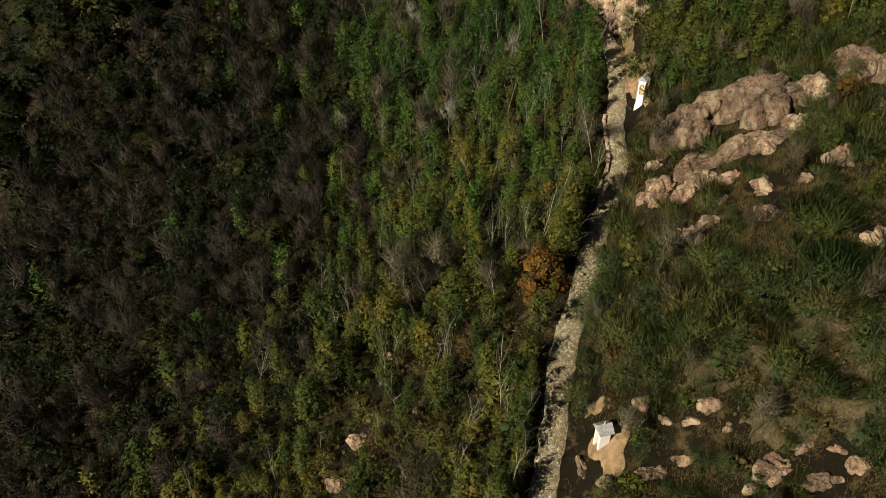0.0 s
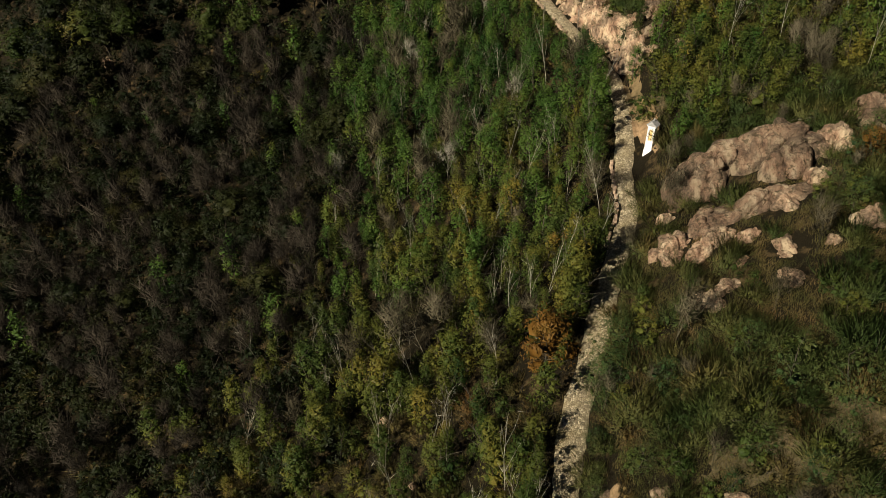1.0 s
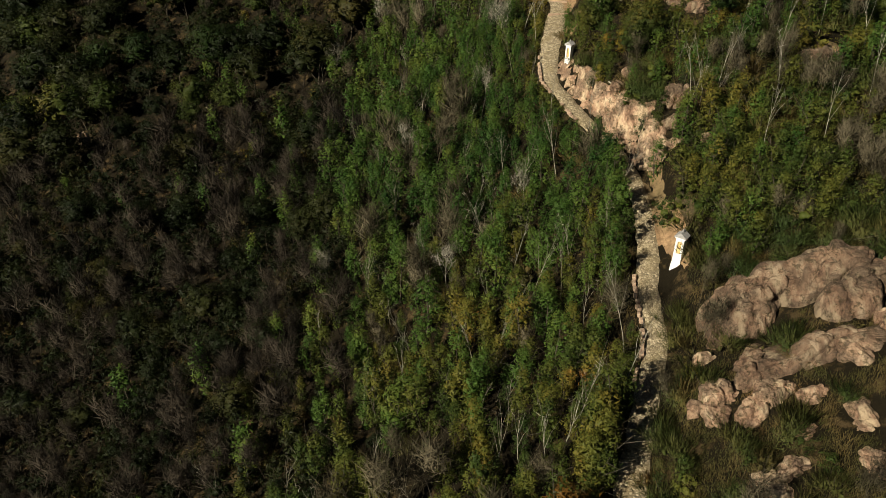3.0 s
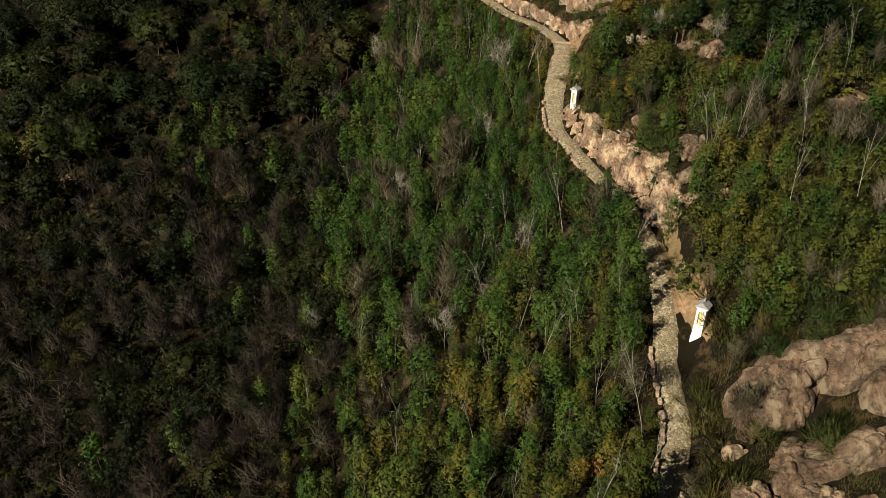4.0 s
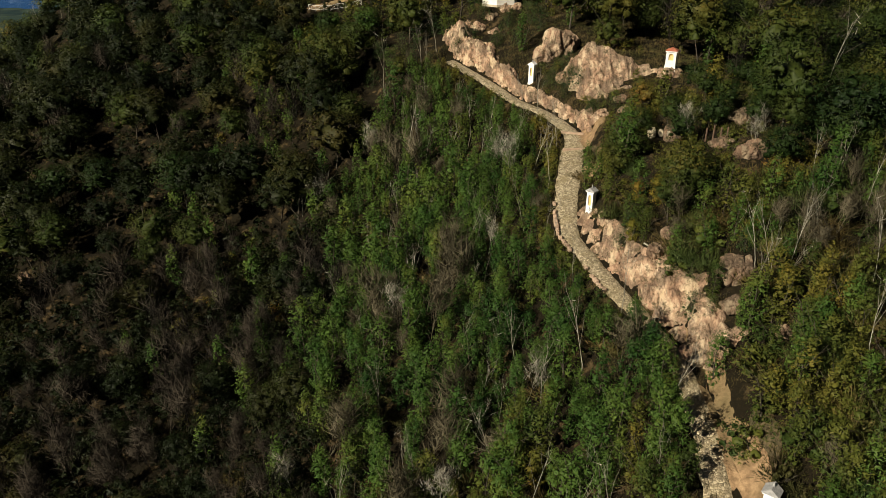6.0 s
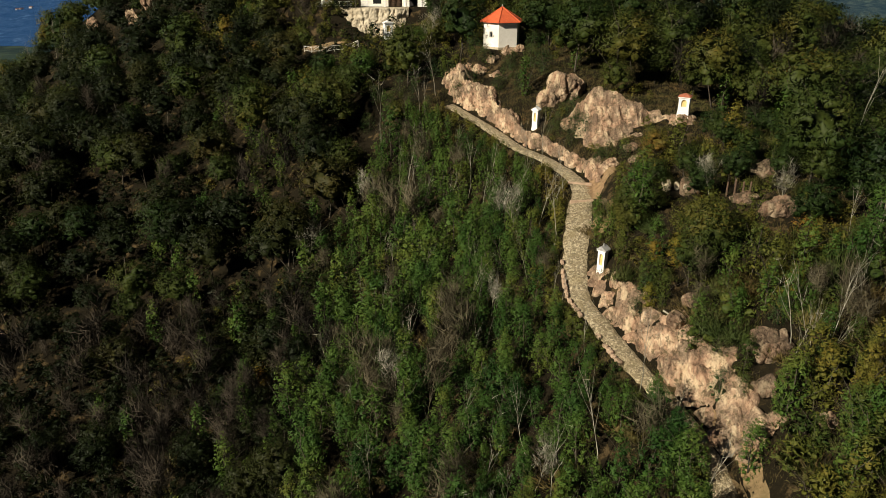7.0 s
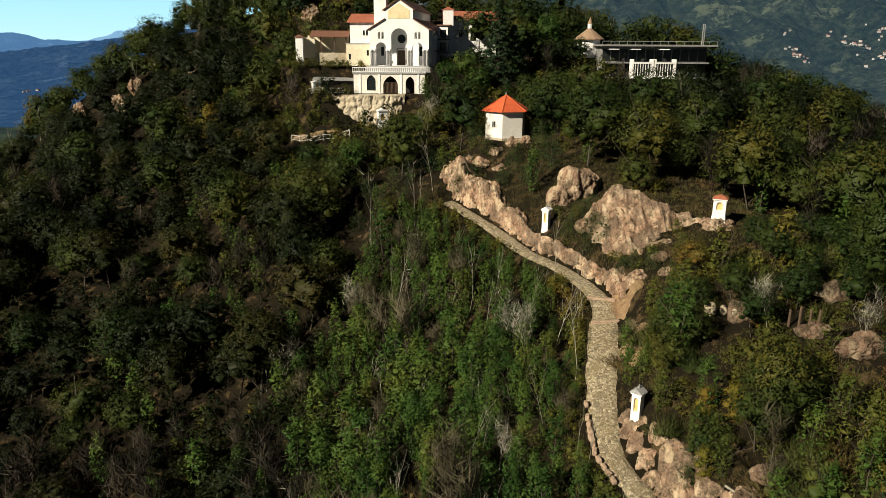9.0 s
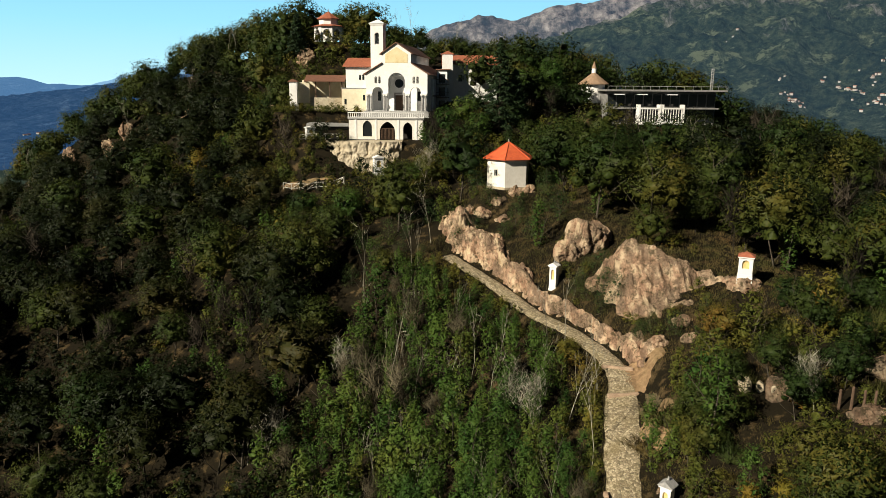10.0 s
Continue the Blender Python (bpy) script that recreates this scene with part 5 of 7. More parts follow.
fence(-26.5, 204.6, -18.2, 204.2, "pale rustic rail fence with crossed braces on the terrace")
fence(-28.0, 196.5, -23.0, 193.5, "pale wooden rail fence along the zigzag trail")
fence(-23.0, 193.5, -16.5, 192.6, "pale wooden rail fence along the zigzag trail")
earth_patch(-24.5, 196.2, 4.2, 1.3, -12, "bare trodden earth of the zigzag trail")

# hilltop pavilion
pav = thing("pavilion", -27.0, 245.5, 71.0, 0, "white hilltop pavilion with two tiers of red tiled roof", "pavilion")
pav.matrix_world = pose(-27.0, 245.5, 71.0) @ Matrix.Diagonal((1.35, 1.35, 1.2, 1))
for i in range(8):
    a = math.pi / 8 + math.pi / 4 * i
    part("column", drum(8, .26, -.8, 2.2, 0, .24, 2.35 * math.cos(a), 2.35 * math.sin(a)), PLASTER, pav)
    b = math.pi / 4 * i + math.pi / 4
    w2 = 2.4 * math.tan(math.pi / 8)
    ap = part("arch_panel", cut_wall([(-w2, 1.5), (w2, 1.5), (w2, 3.0), (-w2, 3.0)], [[(-w2 * .7 * math.cos(t * math.pi / 6), 1.52 + .95 * math.sin(t * math.pi / 6)) for t in range(7)]], -.12, .12), PLASTER, pav)
    ap.matrix_local = Matrix.Translation((2.3 * math.cos(b), 2.3 * math.sin(b), 0)) @ Matrix.Rotation(b + math.pi / 2, 4, "Z")
part("core", drum(8, 1.2, -.8, 3.0, math.pi / 8), PLASTER, pav)
part("lower_roof", cone_roof(8, 3.0, 3.1, 3.9, math.pi / 8, .12), TILE, pav)
part("lantern", drum(8, 1.7, 3.3, 4.5, math.pi / 8), PLASTER, pav)
part("upper_roof", cone_roof(8, 2.1, 4.55, 6.0, math.pi / 8, .1), TILE, pav)
part("finial", drum(6, .1, 5.9, 6.5, 0, .03), SLATE, pav)

# long modern building
mod = thing("modern_building", 42.2, 207.0, 54.3, 2, "long dark modernist hotel with white balcony frames and a flat roof", "building")
part("roof", boxes((-11.2, 11.6, -1.4, 11, 6.0, 6.32)), CONCRETE, mod, "thin flat concrete roof")
part("wall", boxes((-10.5, 10.6, 1.6, 10.5, -2.5, 5.996)), CONCRETE, mod)
for i in range(12):
    x = -10.2 + i * 1.74
    part("window", boxes((x, x + 1.5, 1.5, 1.59, 3.2, 5.5)), GLASS, mod)
    part("window", boxes((x, x + 1.5, 1.5, 1.59, .2, 2.6)), GLASS, mod)
part("balcony_slab", boxes((-10.5, 10.6, -.2, 1.5, 2.75, 3.0)), CONCRETE, mod)
part("roof_rail", boxes((-11, 11.4, -1.3, -1.26, 6.9, 6.95), *[(-11 + 1.6 * i, -10.96 + 1.6 * i, -1.3, -1.26, 6.324, 6.9) for i in range(15)]), METAL, mod)
for x0 in (-5.2, -.8):
    fr = part("balcony_frame", boxes((x0, x0 + .3, -2.3, -.3, .2, 3.6), (x0 + 3.9, x0 + 4.2, -2.3, -.3, .2, 3.6), (x0, x0 + 4.2, -2.3, -.3, -.1, .196), (x0 + .3, x0 + 3.9, -2.3, -2.1, 2.75, 3.05), (x0 + .3, x0 + 3.9, -2.3, -2.15, .2, .5)), PLASTER, mod, "white concrete balcony frame")
    part("pane", boxes((x0 + .3, x0 + 3.9, -1.7, -1.64, .5, 2.75)), GLASS, fr)
    for i in range(7):
        part("mullion", boxes((x0 + .62 + i * .5, x0 + .72 + i * .5, -2.2, -2.1, .504, 2.746)), PLASTER, fr)
for x in (-1.0, 3.2):
    part("strut", boxes((x - .16, x + .16, -1.6, -1.2, -3.5, -.104)), PLASTER, mod)
for x in (-9.6, -5.3, 0.4):
    part("awning", boxes((x, x + 1.9, -1.2, .4, 5.35, 5.5)), PLASTER, mod)
mast = thing("antenna_mast", 51.6, 208.5, 60.6, 0, "thin metal lattice antenna mast on the flat roof", "antenna")
part("lattice", boxes((-.2, -.14, -.2, -.14, 0, 4.0), (.14, .2, -.2, -.14, 0, 4.0), (-.2, -.14, .14, .2, 0, 4.0), (.14, .2, .14, .2, 0, 4.0), *[(-.2, .2, -.2, .2, .4 + .5 * i, .45 + .5 * i) for i in range(8)]), METAL, mast)
kiosk = thing("round_tower", 30.4, 215.0, 57.0, 0, "round white turret with a tan conical roof", "turret")
part("wall", drum(14, 2.3, -3, 4.6), PLASTER, kiosk)
part("roof", cone_roof(14, 3.1, 4.7, 7.1, 0, .15), TANTILE, kiosk)
part("lantern", drum(8, .45, 6.7, 7.7), PLASTER, kiosk)
part("spire", cone_roof(8, .5, 7.72, 9.1, 0, .05), TANTILE, kiosk)


def boundary_post(x, y, h):
    ob = thing("wooden_post", x, y, land_at(x, y), 0, "weathered wooden post at the edge of the wood", "post", "wooden posts")
    part("shaft", drum(8, .11, -.4, h, 0, .095), TIMBER, ob)
    part("cap", drum(8, .09, h + .002, h + .06, 0, .03), TIMBER, ob)
    return ob


for px_, py_, ph in ((30.2, 117.5, 1.5), (30.8, 117.0, 1.7), (31.5, 116.7, 1.4), (32.1, 116.4, 1.6)):
    boundary_post(px_, py_, ph)
for k, (sx_, sy_, sw) in enumerate(((25.9, 123.3, .8), (27.3, 121.5, .9), (26.7, 122.6, .5))):
    rock("boulder", sx_, sy_, land_at(sx_, sy_) + .5, sw, sw * .8, sw, 20 * k, 501 + k, 3, "pale stone block in a clearing of the wood", .6, .35).data.materials[0] = MASONRY
    ROCKS.append((sx_, sy_ - 1.2, 2.0))
ROCKS.append((31.2, 115.6, 2.4))

# ---- plants ----


def tubes(segments, sides=3):
    """Tapered sticks, each from p to q."""
    v, f = [], []
    for p, q, r0, r1 in segments:
        d = (q - p).normalized()
        a = d.orthogonal().normalized(); b = d.cross(a)
        base = len(v)
        for c, r in ((p, r0), (q, r1)):
            for i in range(sides):
                t = 2 * math.pi * i / sides
                v.append(tuple(c + (a * math.cos(t) + b * math.sin(t)) * r))
        for i in range(sides):
            j = (i + 1) % sides
            f += [(base + i, base + j, base + sides + j), (base + i, base + sides + j, base + sides + i)]
    v = np.array(v, float).reshape(-1, 3)
    return v, np.array(f, int).reshape(-1, 3), np.zeros_like(v)


def branches(r, height, lean, levels, limbs, spread_a, thick, up=0.5, bare_from=0.3, droop=0.0):
    """A trunk and its limbs as sticks; gives the tips too."""
    segs, tips = [], []

    def grow(p, d, length, rad, level):
        steps = 3 if level == 0 else 2
        pts = [p]
        for s in range(steps):
            d = (d + Vector((r.gauss(0, .12), r.gauss(0, .12), up * 0.12 - droop * level))).normalized()
            q = pts[-1] + d * length / steps
            segs.append((pts[-1], q, rad * (1 - s / steps * .75), rad * (1 - (s + 1) / steps * .75)))
            pts.append(q)
        if level >= levels:
            tips.append(pts[-1])
            return
        for k in range(limbs[level]):
            u = bare_from + (1 - bare_from) * (k + r.random()) / limbs[level] if level == 0 else 0.3 + 0.7 * r.random()
            i = min(int(u * steps), steps - 1)
            at = pts[i].lerp(pts[i + 1], u * steps - i)
            az = r.uniform(0, 2 * math.pi) if level else k * 2.4 + r.uniform(-.5, .5)
            side = d.orthogonal().normalized()
            side.rotate(Matrix.Rotation(az, 3, d))
            nd = (d * math.cos(spread_a) + side * math.sin(spread_a)).normalized()
            nl = length * (0.62 - .3 * u if level == 0 else 0.55) * r.uniform(.75, 1.2)
            grow(at, nd, nl, rad * (.5 - .2 * u), level + 1)
        tips.append(pts[-1])

    grow(Vector((0, 0, -0.4)), Vector((lean * r.uniform(-1, 1), lean * r.uniform(-1, 1), 1)).normalized(), height, thick, 0)
    return segs, tips


def blades_mesh(corners, shade):
    """Triangles from their corners, wound to face the way that they are shaded."""
    face = np.cross(corners[:, 1] - corners[:, 0], corners[:, 2] - corners[:, 0])
    back = (face * shade).sum(1) < 0
    corners[back] = corners[back][:, ::-1]
    return corners.reshape(-1, 3), np.arange(len(corners) * 3).reshape(-1, 3), np.repeat(shade, 3, axis=0)


def unit(v):
    return v / np.maximum(np.linalg.norm(v, axis=1), 1e-6)[:, None]


def foliage(rng, centres, radii, count, size, flat=0.75, out=0.85, crown=.45):
    """Leaf sprays round the centres, most of them on the outside of each clump, shaded as the clump is rounded."""
    centres, radii = np.asarray(centres, float), np.asarray(radii, float)
    k = rng.choice(len(centres), count, p=radii ** 2 / (radii ** 2).sum())
    d = rng.normal(size=(count, 3))
    d[:, 2] = np.where(d[:, 2] < -.6, -d[:, 2], d[:, 2])
    d = unit(d)
    uneven = 1 + .32 * np.sin(4 * d[:, 0] + 1.7 * k) * np.sin(4 * d[:, 1] + 2.3 * k) + .22 * np.sin(5 * d[:, 2] + k)
    rr = radii[k] * (.62 + .42 * rng.random(count) ** .8) * uneven
    p = centres[k] + d * rr[:, None] * np.array([1, 1, flat])
    n = unit(d * out + rng.normal(size=(count, 3)) * 0.45 + np.array([0, 0, 0.35]))
    t = unit(np.cross(n, rng.normal(size=(count, 3))))
    b = np.cross(n, t)
    s = size * rng.uniform(0.6, 1.35, count)[:, None]
    middle = centres.mean(axis=0)
    shade = unit(d * .5 + unit((p - middle) * np.array([1, 1, 1.3])) * crown + n * (1.1 - .75 * crown))
    return blades_mesh(np.stack([p - t * s - b * s * .25, p + t * s * 1.0, p + b * s * .5 - t * s * .2], 1), shade)


ICO = bmesh.new()
bmesh.ops.create_icosphere(ICO, subdivisions=1, radius=1)
ICO_V = np.array([v.co[:] for v in ICO.verts])
ICO_F = np.array([[v.index for v in f.verts] for f in ICO.faces])
ICO.free()


def clump_cores(rng, centres, radii, flat=.8):
    """Solid lumps added inside each clump to block light, as dense foliage would."""
    v = ICO_V[None] * rng.uniform(.75, 1.15, (len(centres), len(ICO_V), 1)) * np.asarray(radii)[:, None, None] * np.array([1, 1, flat]) + np.asarray(centres)[:, None]
    f = ICO_F[None] + (np.arange(len(centres)) * len(ICO_V))[:, None, None]
    return v.reshape(-1, 3), f.reshape(-1, 3), unit(np.tile(ICO_V, (len(centres), 1)) + rng.normal(0, .6, (len(centres) * len(ICO_V), 3)))


def stacked(a, b):
    return a if b is None else (np.vstack([a[0], b[0]]), np.vstack([a[1], b[1] + len(a[0])]), np.vstack([a[2], b[2]]))


class Plant:
    """One grown shape: wood and leaves as arrays and as shared meshes."""

    def __init__(self, kind, wood, leaf, wood_mat, leaf_mat, core=None):
        self.kind, self.wood, self.leaf, self.core, self.mats = kind, wood, leaf, core, (wood_mat, leaf_mat)
        self.meshes = None

    def thing(self, m, label, group):
        if self.meshes is None:
            self.meshes = [quads_mesh("trunk", *self.wood[:2], [self.mats[0]], smooth=True), None]
            if self.leaf is not None:
                v, f, n = stacked(self.leaf, self.core)
                self.meshes[1] = quads_mesh("crown", v, f, [self.mats[1]], smooth=True, normals=n)
        ob = new(self.kind); ob.empty_display_size = 0.3
        ob.matrix_world = m
        tagged(ob, label, "shrub" if "shrub" in self.kind else "tree", group)
        for name, me in zip(("trunk", "crown"), self.meshes):
            if me:
                p = new(name, me); p.parent = ob
                if "bare" in self.kind and name == "crown":
                    tagged(p, kind="stuff")
        return ob


def leafy(kind, seed, height, width, base, leaf_n, leaf_s, clumps, leaf_mat, wood_mat=None, tall=1.0, limbs=7, inner=.55, upright_by=.75):
    r, rng = random.Random(seed), np.random.default_rng(seed)
    segs, tips = branches(r, height * .92, .1, 1, (limbs,), .75, 0.012 * height + .03, bare_from=base)
    cs, rs = [], []
    for i in range(clumps):
        u = (i + .5) / clumps
        a = i * 2.4 + r.uniform(-.4, .4)
        if width > 4.5:        # a rounded crown: clumps over a dome
            up = -.45 + 1.42 * u
            ring = math.sqrt(max(0.0, 1 - min(1.0, up) ** 2)) * r.uniform(.82, 1.12)
            cs.append((.36 * width * ring * math.cos(a), .36 * width * ring * math.sin(a), height * (.55 + .36 * up * r.uniform(.85, 1.12))))
            rs.append(width * r.uniform(.13, .22))
            continue
        h = base + (1 - base) * u
        swell = math.sin(math.pi * min(1, max(0.08, (h - base * .7) / (1.02 - base * .7))) ** .8) ** .7
        rad = width / 2 * swell * r.uniform(.35, .8)
        cs.append((rad * math.cos(a), rad * math.sin(a), height * h * tall - r.uniform(0, .1) * height))
        rs.append(width * (r.uniform(.10, .21) if upright_by > 1 else r.uniform(.12, .28)))
    leaf = foliage(rng, cs, rs, leaf_n, leaf_s, upright_by, crown=.85 if width > 4.5 else .45)
    hearts, sizes = [(x * .85, y * .85, z * .97 - .03 * width) for x, y, z in cs[::2]], [q * inner for q in rs[::2]]
    if width > 4.5:
        hearts, sizes = hearts + [(0, 0, .58 * height), (0, 0, .48 * height)], sizes + [.25 * width, .24 * width]
    core = clump_cores(rng, hearts, sizes)
    return Plant(kind, tubes(segs), leaf, wood_mat or BARK, leaf_mat, core)


def brushy(kind, seed, height, width, count, thin, mat):
    """A bush of many fine stems that fan up and out from the ground."""
    rng = np.random.default_rng(seed)
    tufts = max(4, int(width * 4))
    foot = rng.normal(0, width * .2, (tufts, 2))
    k = rng.integers(0, tufts, count)
    base = np.c_[foot[k], np.zeros(count)] + rng.normal(0, .07 * width, (count, 3)) * np.array([1, 1, .3])
    reach = np.c_[foot[k] * 1.1 + rng.normal(0, width * .16, (count, 2)), height * rng.uniform(.45, 1.05, count) * (1 - .35 * np.linalg.norm(foot[k], axis=1) / (width * .5))]
    u = rng.uniform(.25, .8, count)[:, None]
    start, end = base + reach * u, base + reach * np.minimum(1, u + rng.uniform(.18, .4, count)[:, None])
    end += rng.normal(0, .06 * height, (count, 3))
    side = unit(np.cross(reach, rng.normal(size=(count, 3)))) * thin * rng.uniform(.7, 1.4, count)[:, None]
    shade = unit(np.c_[reach[:, :2] + foot[k], np.full(count, .55 * width)] + rng.normal(0, .25 * width, (count, 3)))
    stems = tubes([(Vector((0, 0, -.1)), Vector(q) * .8, .03, .012) for q in reach[:5]])
    cores = clump_cores(rng, [(x * .9, y * .9, height * .22) for x, y in foot], np.full(tufts, width * .085), 1.7)
    return Plant(kind, stems, blades_mesh(np.stack([start - side, start + side, end], 1), shade), BARK, mat, cores)


def bare(kind, seed, height, levels, limbs, angle, thick, mat, twig_n=0, twig_l=0.5, lean=.15, bare_from=.25):
    r, rng = random.Random(seed), np.random.default_rng(seed)
    segs, tips = branches(r, height * .8, lean, levels, limbs, angle, thick, up=1.0, bare_from=bare_from)
    twigs = None
    if twig_n:
        tv = []
        for i in range(twig_n):
            p = tips[r.randrange(len(tips))]
            q0 = p + Vector((r.gauss(0, .25), r.gauss(0, .25), r.gauss(-.25, .35)))
            d = Vector((r.gauss(0, .5), r.gauss(0, .5), r.uniform(.3, 1.2))).normalized()
            side = d.orthogonal().normalized() * r.uniform(.016, .03)
            side.rotate(Matrix.Rotation(r.uniform(0, 6.28), 3, d))
            tv.append((q0 - side, q0 + side, q0 + d * twig_l * r.uniform(.6, 1.5)))
        tv = np.array(tv, float)
        mid_p = tv.mean(axis=1)
        twigs = blades_mesh(tv, unit((mid_p - mid_p.mean(axis=0)) * np.array([1, 1, .7]) + rng.normal(0, .5, mid_p.shape) + np.array([0, 0, .4])))
    return Plant(kind, tubes(segs), twigs, mat, mat)


def spruce(seed, height, width):
    r, rng = random.Random(seed), np.random.default_rng(seed)
    segs = [(Vector((0, 0, -.5)), Vector((0, 0, height)), .26, .03)]
    cs, rs = [], []
    for i in range(70):
        u = (i + .5) / 70
        a = i * 2.4
        rad = width / 2 * (1 - u) ** .85 * r.uniform(.75, 1.1)
        z = height * (.08 + .92 * u)
        tip = Vector((rad * math.cos(a), rad * math.sin(a), z - rad * .25))
        segs.append((Vector((0, 0, z)), tip, .05, .015))
        for q in (.45, .75, 1.0):
            cs.append((tip.x * q, tip.y * q, z - rad * .25 * q)); rs.append(.35 + .45 * (1 - u))
    return Plant("conifer_tree", tubes(segs), foliage(rng, cs, rs, 5200, .34, .5, .4), BARK, PINE)


YOUNG = [leafy("young_tree", 10 + i, 5.0 + .7 * (i % 3), 2.6 + .3 * (i % 2), .06, 950, .135, 36, GREEN, limbs=4, inner=.55, upright_by=1.5) for i in range(5)]
SAPLING = [leafy("young_tree", 15 + i, 4.6 + .7 * (i % 3), 2.6 + .3 * (i % 2), .06, 950, .13, 36, OLIVE, limbs=4, inner=.55, upright_by=1.4) for i in range(5)]
LIME = [leafy("broadleaf_tree", 25 + i, 7.0 + .6 * i, 5.4, .10, 2200, .155, 30, GREEN, limbs=6, inner=.5) for i in range(2)]
BROAD = [leafy("broadleaf_tree", 30 + i, 7.5 + .7 * (i % 3), 6.6 + .7 * (i % 2), .10, 2400, .165, 30, DARK, limbs=6, inner=.5) for i in range(5)]
FAR_BROAD = [leafy("broadleaf_tree", 40 + i, 7.5 + .7 * (i % 3), 6.8 + .7 * (i % 2), .10, 1000, .25, 24, DARK, limbs=4, inner=.5) for i in range(5)]
OAKS = [leafy("evergreen_tree", 45 + i, 6.8 + .8 * (i % 3), 6.4 + .7 * (i % 2), .08, 1500, .20, 26, SHADELEAF, limbs=4, inner=.5) for i in range(4)]
HOLLY = [leafy("evergreen_shrub", 47 + i, 3.4 + .5 * i, 3.2, .0, 420, .17, 13, SHADELEAF, limbs=3, inner=.5) for i in range(3)]
SHRUB = [leafy("shrub", 50 + i, 1.8 + .4 * (i % 3), 2.5 + .4 * (i % 2), .0, 460, .115, 14, OLIVE, limbs=3, inner=.5) for i in range(4)]
BUSH = [leafy("rounded_shrub", 55 + i, 3.0 + .3 * i, 3.5 + .4 * (i % 2), .0, 1900, .072, 22, BUSHY, limbs=4, inner=.26) for i in range(4)]
SCRUB = [brushy("dry_shrub", 60 + i, 1.3 + .3 * (i % 2), 2.3, 760, .022, DRY) for i in range(3)]
BROOM = [brushy("broom_shrub", 65 + i, 2.3 + .4 * i, 2.8, 1150, .024, BROOMY) for i in range(3)]
TWIGGY = [bare("bare_tree", 70 + i, 6.0 + .6 * (i % 3), 1, (11, 0), .30, .05, TWIG, 480, 1.2) for i in range(5)]
GREYTREE = [bare("grey_bare_tree", 75 + i, 6.0 + .6 * (i % 3), 1, (11, 0), .30, .05, SHADETWIG, 480, 1.2) for i in range(4)]
DEAD = [bare("dead_tree", 80 + i, 10.5 + (i % 3), 1, (6, 0), .30, .062, PALE, 14, .9, lean=.03, bare_from=.45) for i in range(5)]
AUTUMN = [leafy("autumn_tree", 90, 4.6, 3.6, .06, 1500, .13, 20, RUST, inner=.72), leafy("autumn_tree", 91, 4.2, 3.2, .06, 1400, .13, 18, GOLD, inner=.72)]
SPRUCE = [spruce(95, 17, 9.0), spruce(96, 9, 5)]

rng = np.random.default_rng(12)


def wood_edge(x):
    """How far up the hill the thicket gives way to the tall wood."""
    return np.interp(x, (-60, -45, -30, -17, -12, -3, 0), (136, 139, 142, 142, 154, 166, 168))



def jittered(x0, x1, y0, y1, step):
    xs, ys = np.meshgrid(np.arange(x0, x1, step), np.arange(y0, y1, step))
    xs = xs + step * 0.5 * (np.arange(xs.shape[0]) % 2)[:, None]
    return xs.ravel() + rng.uniform(-.42, .42, xs.size) * step, ys.ravel() + rng.uniform(-.42, .42, xs.size) * step


# the last entry is unbuilt: it clears the camera's view of the cliff
BUILT = [(-9, 214, 9.5, 9), (-10, 204.5, 8, 4.5), (-17, 218, 6, 7), (-24, 215, 6.5, 4), (10.6, 176, 3.6, 3.6), (42, 212, 13.5, 7.5), (8, 224, 8, 6), (-22, 208, 5, 3.5), (30.4, 215, 3, 3), (-27, 245.5, 3.5, 3.5), (-24.5, 196, 4, 2.2), (-10.6, 192.8, 1.4, 1.6), (-24.6, 204.5, 1.5, 2), (-29, 213, 2, 2), (-13, 199, 6.3, 3.0)]


def open_ground(x, y, room):
    """True where a plant with that much room about its stem may stand and leaves the camera's view of rocks and shrines
    clear.
    """
    gap, _, side = trail_gap(x, y)
    ok = gap > np.where(side > 0, 1.3, 1.3) + room * np.where(side > 0, .3, .35)
    for rx, ry, rr in ROCKS:
        ok &= np.hypot(x - rx, y - ry) > rr * .72 + room * .2
    for rx, ry, rr in CLEAR if room > .3 else ():
        ok &= np.hypot(x - rx, y - ry) > rr * .52 + room * .2
    for bx, by, hx, hy in BUILT:
        ok &= (np.abs(x - bx) > hx + room * .3) | (np.abs(y - by) > hy + room * .3)
    for sx, sy in ((11.9, 31.9), (23.4, 76.6), (17.8, 116.2), (14.4, 152.0), (32, 139.8)):
        ok &= (np.hypot(x - sx, y - sy) > 1.3 + room * .5) & ~((np.abs(x - sx + (sy - y) * .35) < room * .6 + 1.1) & (y < sy) & (y > sy - 6))
    for ex, ey, er in ((17.6, 113.4, 1.4), (9.2, 50.0, 2.3), (8.7, 47.0, 2.0), (23.6, 86.5, 2.4), (23.4, 80.0, 2.0), (45.5, 100.5, 2.2), (8.5, 167, 1.6), (20.2, 134, 2.1), (19.8, 126, 1.7), (20.3, 130.5, 2.0)):
        ok &= np.hypot(x - ex, y - ey) > er + room * .3
    return ok


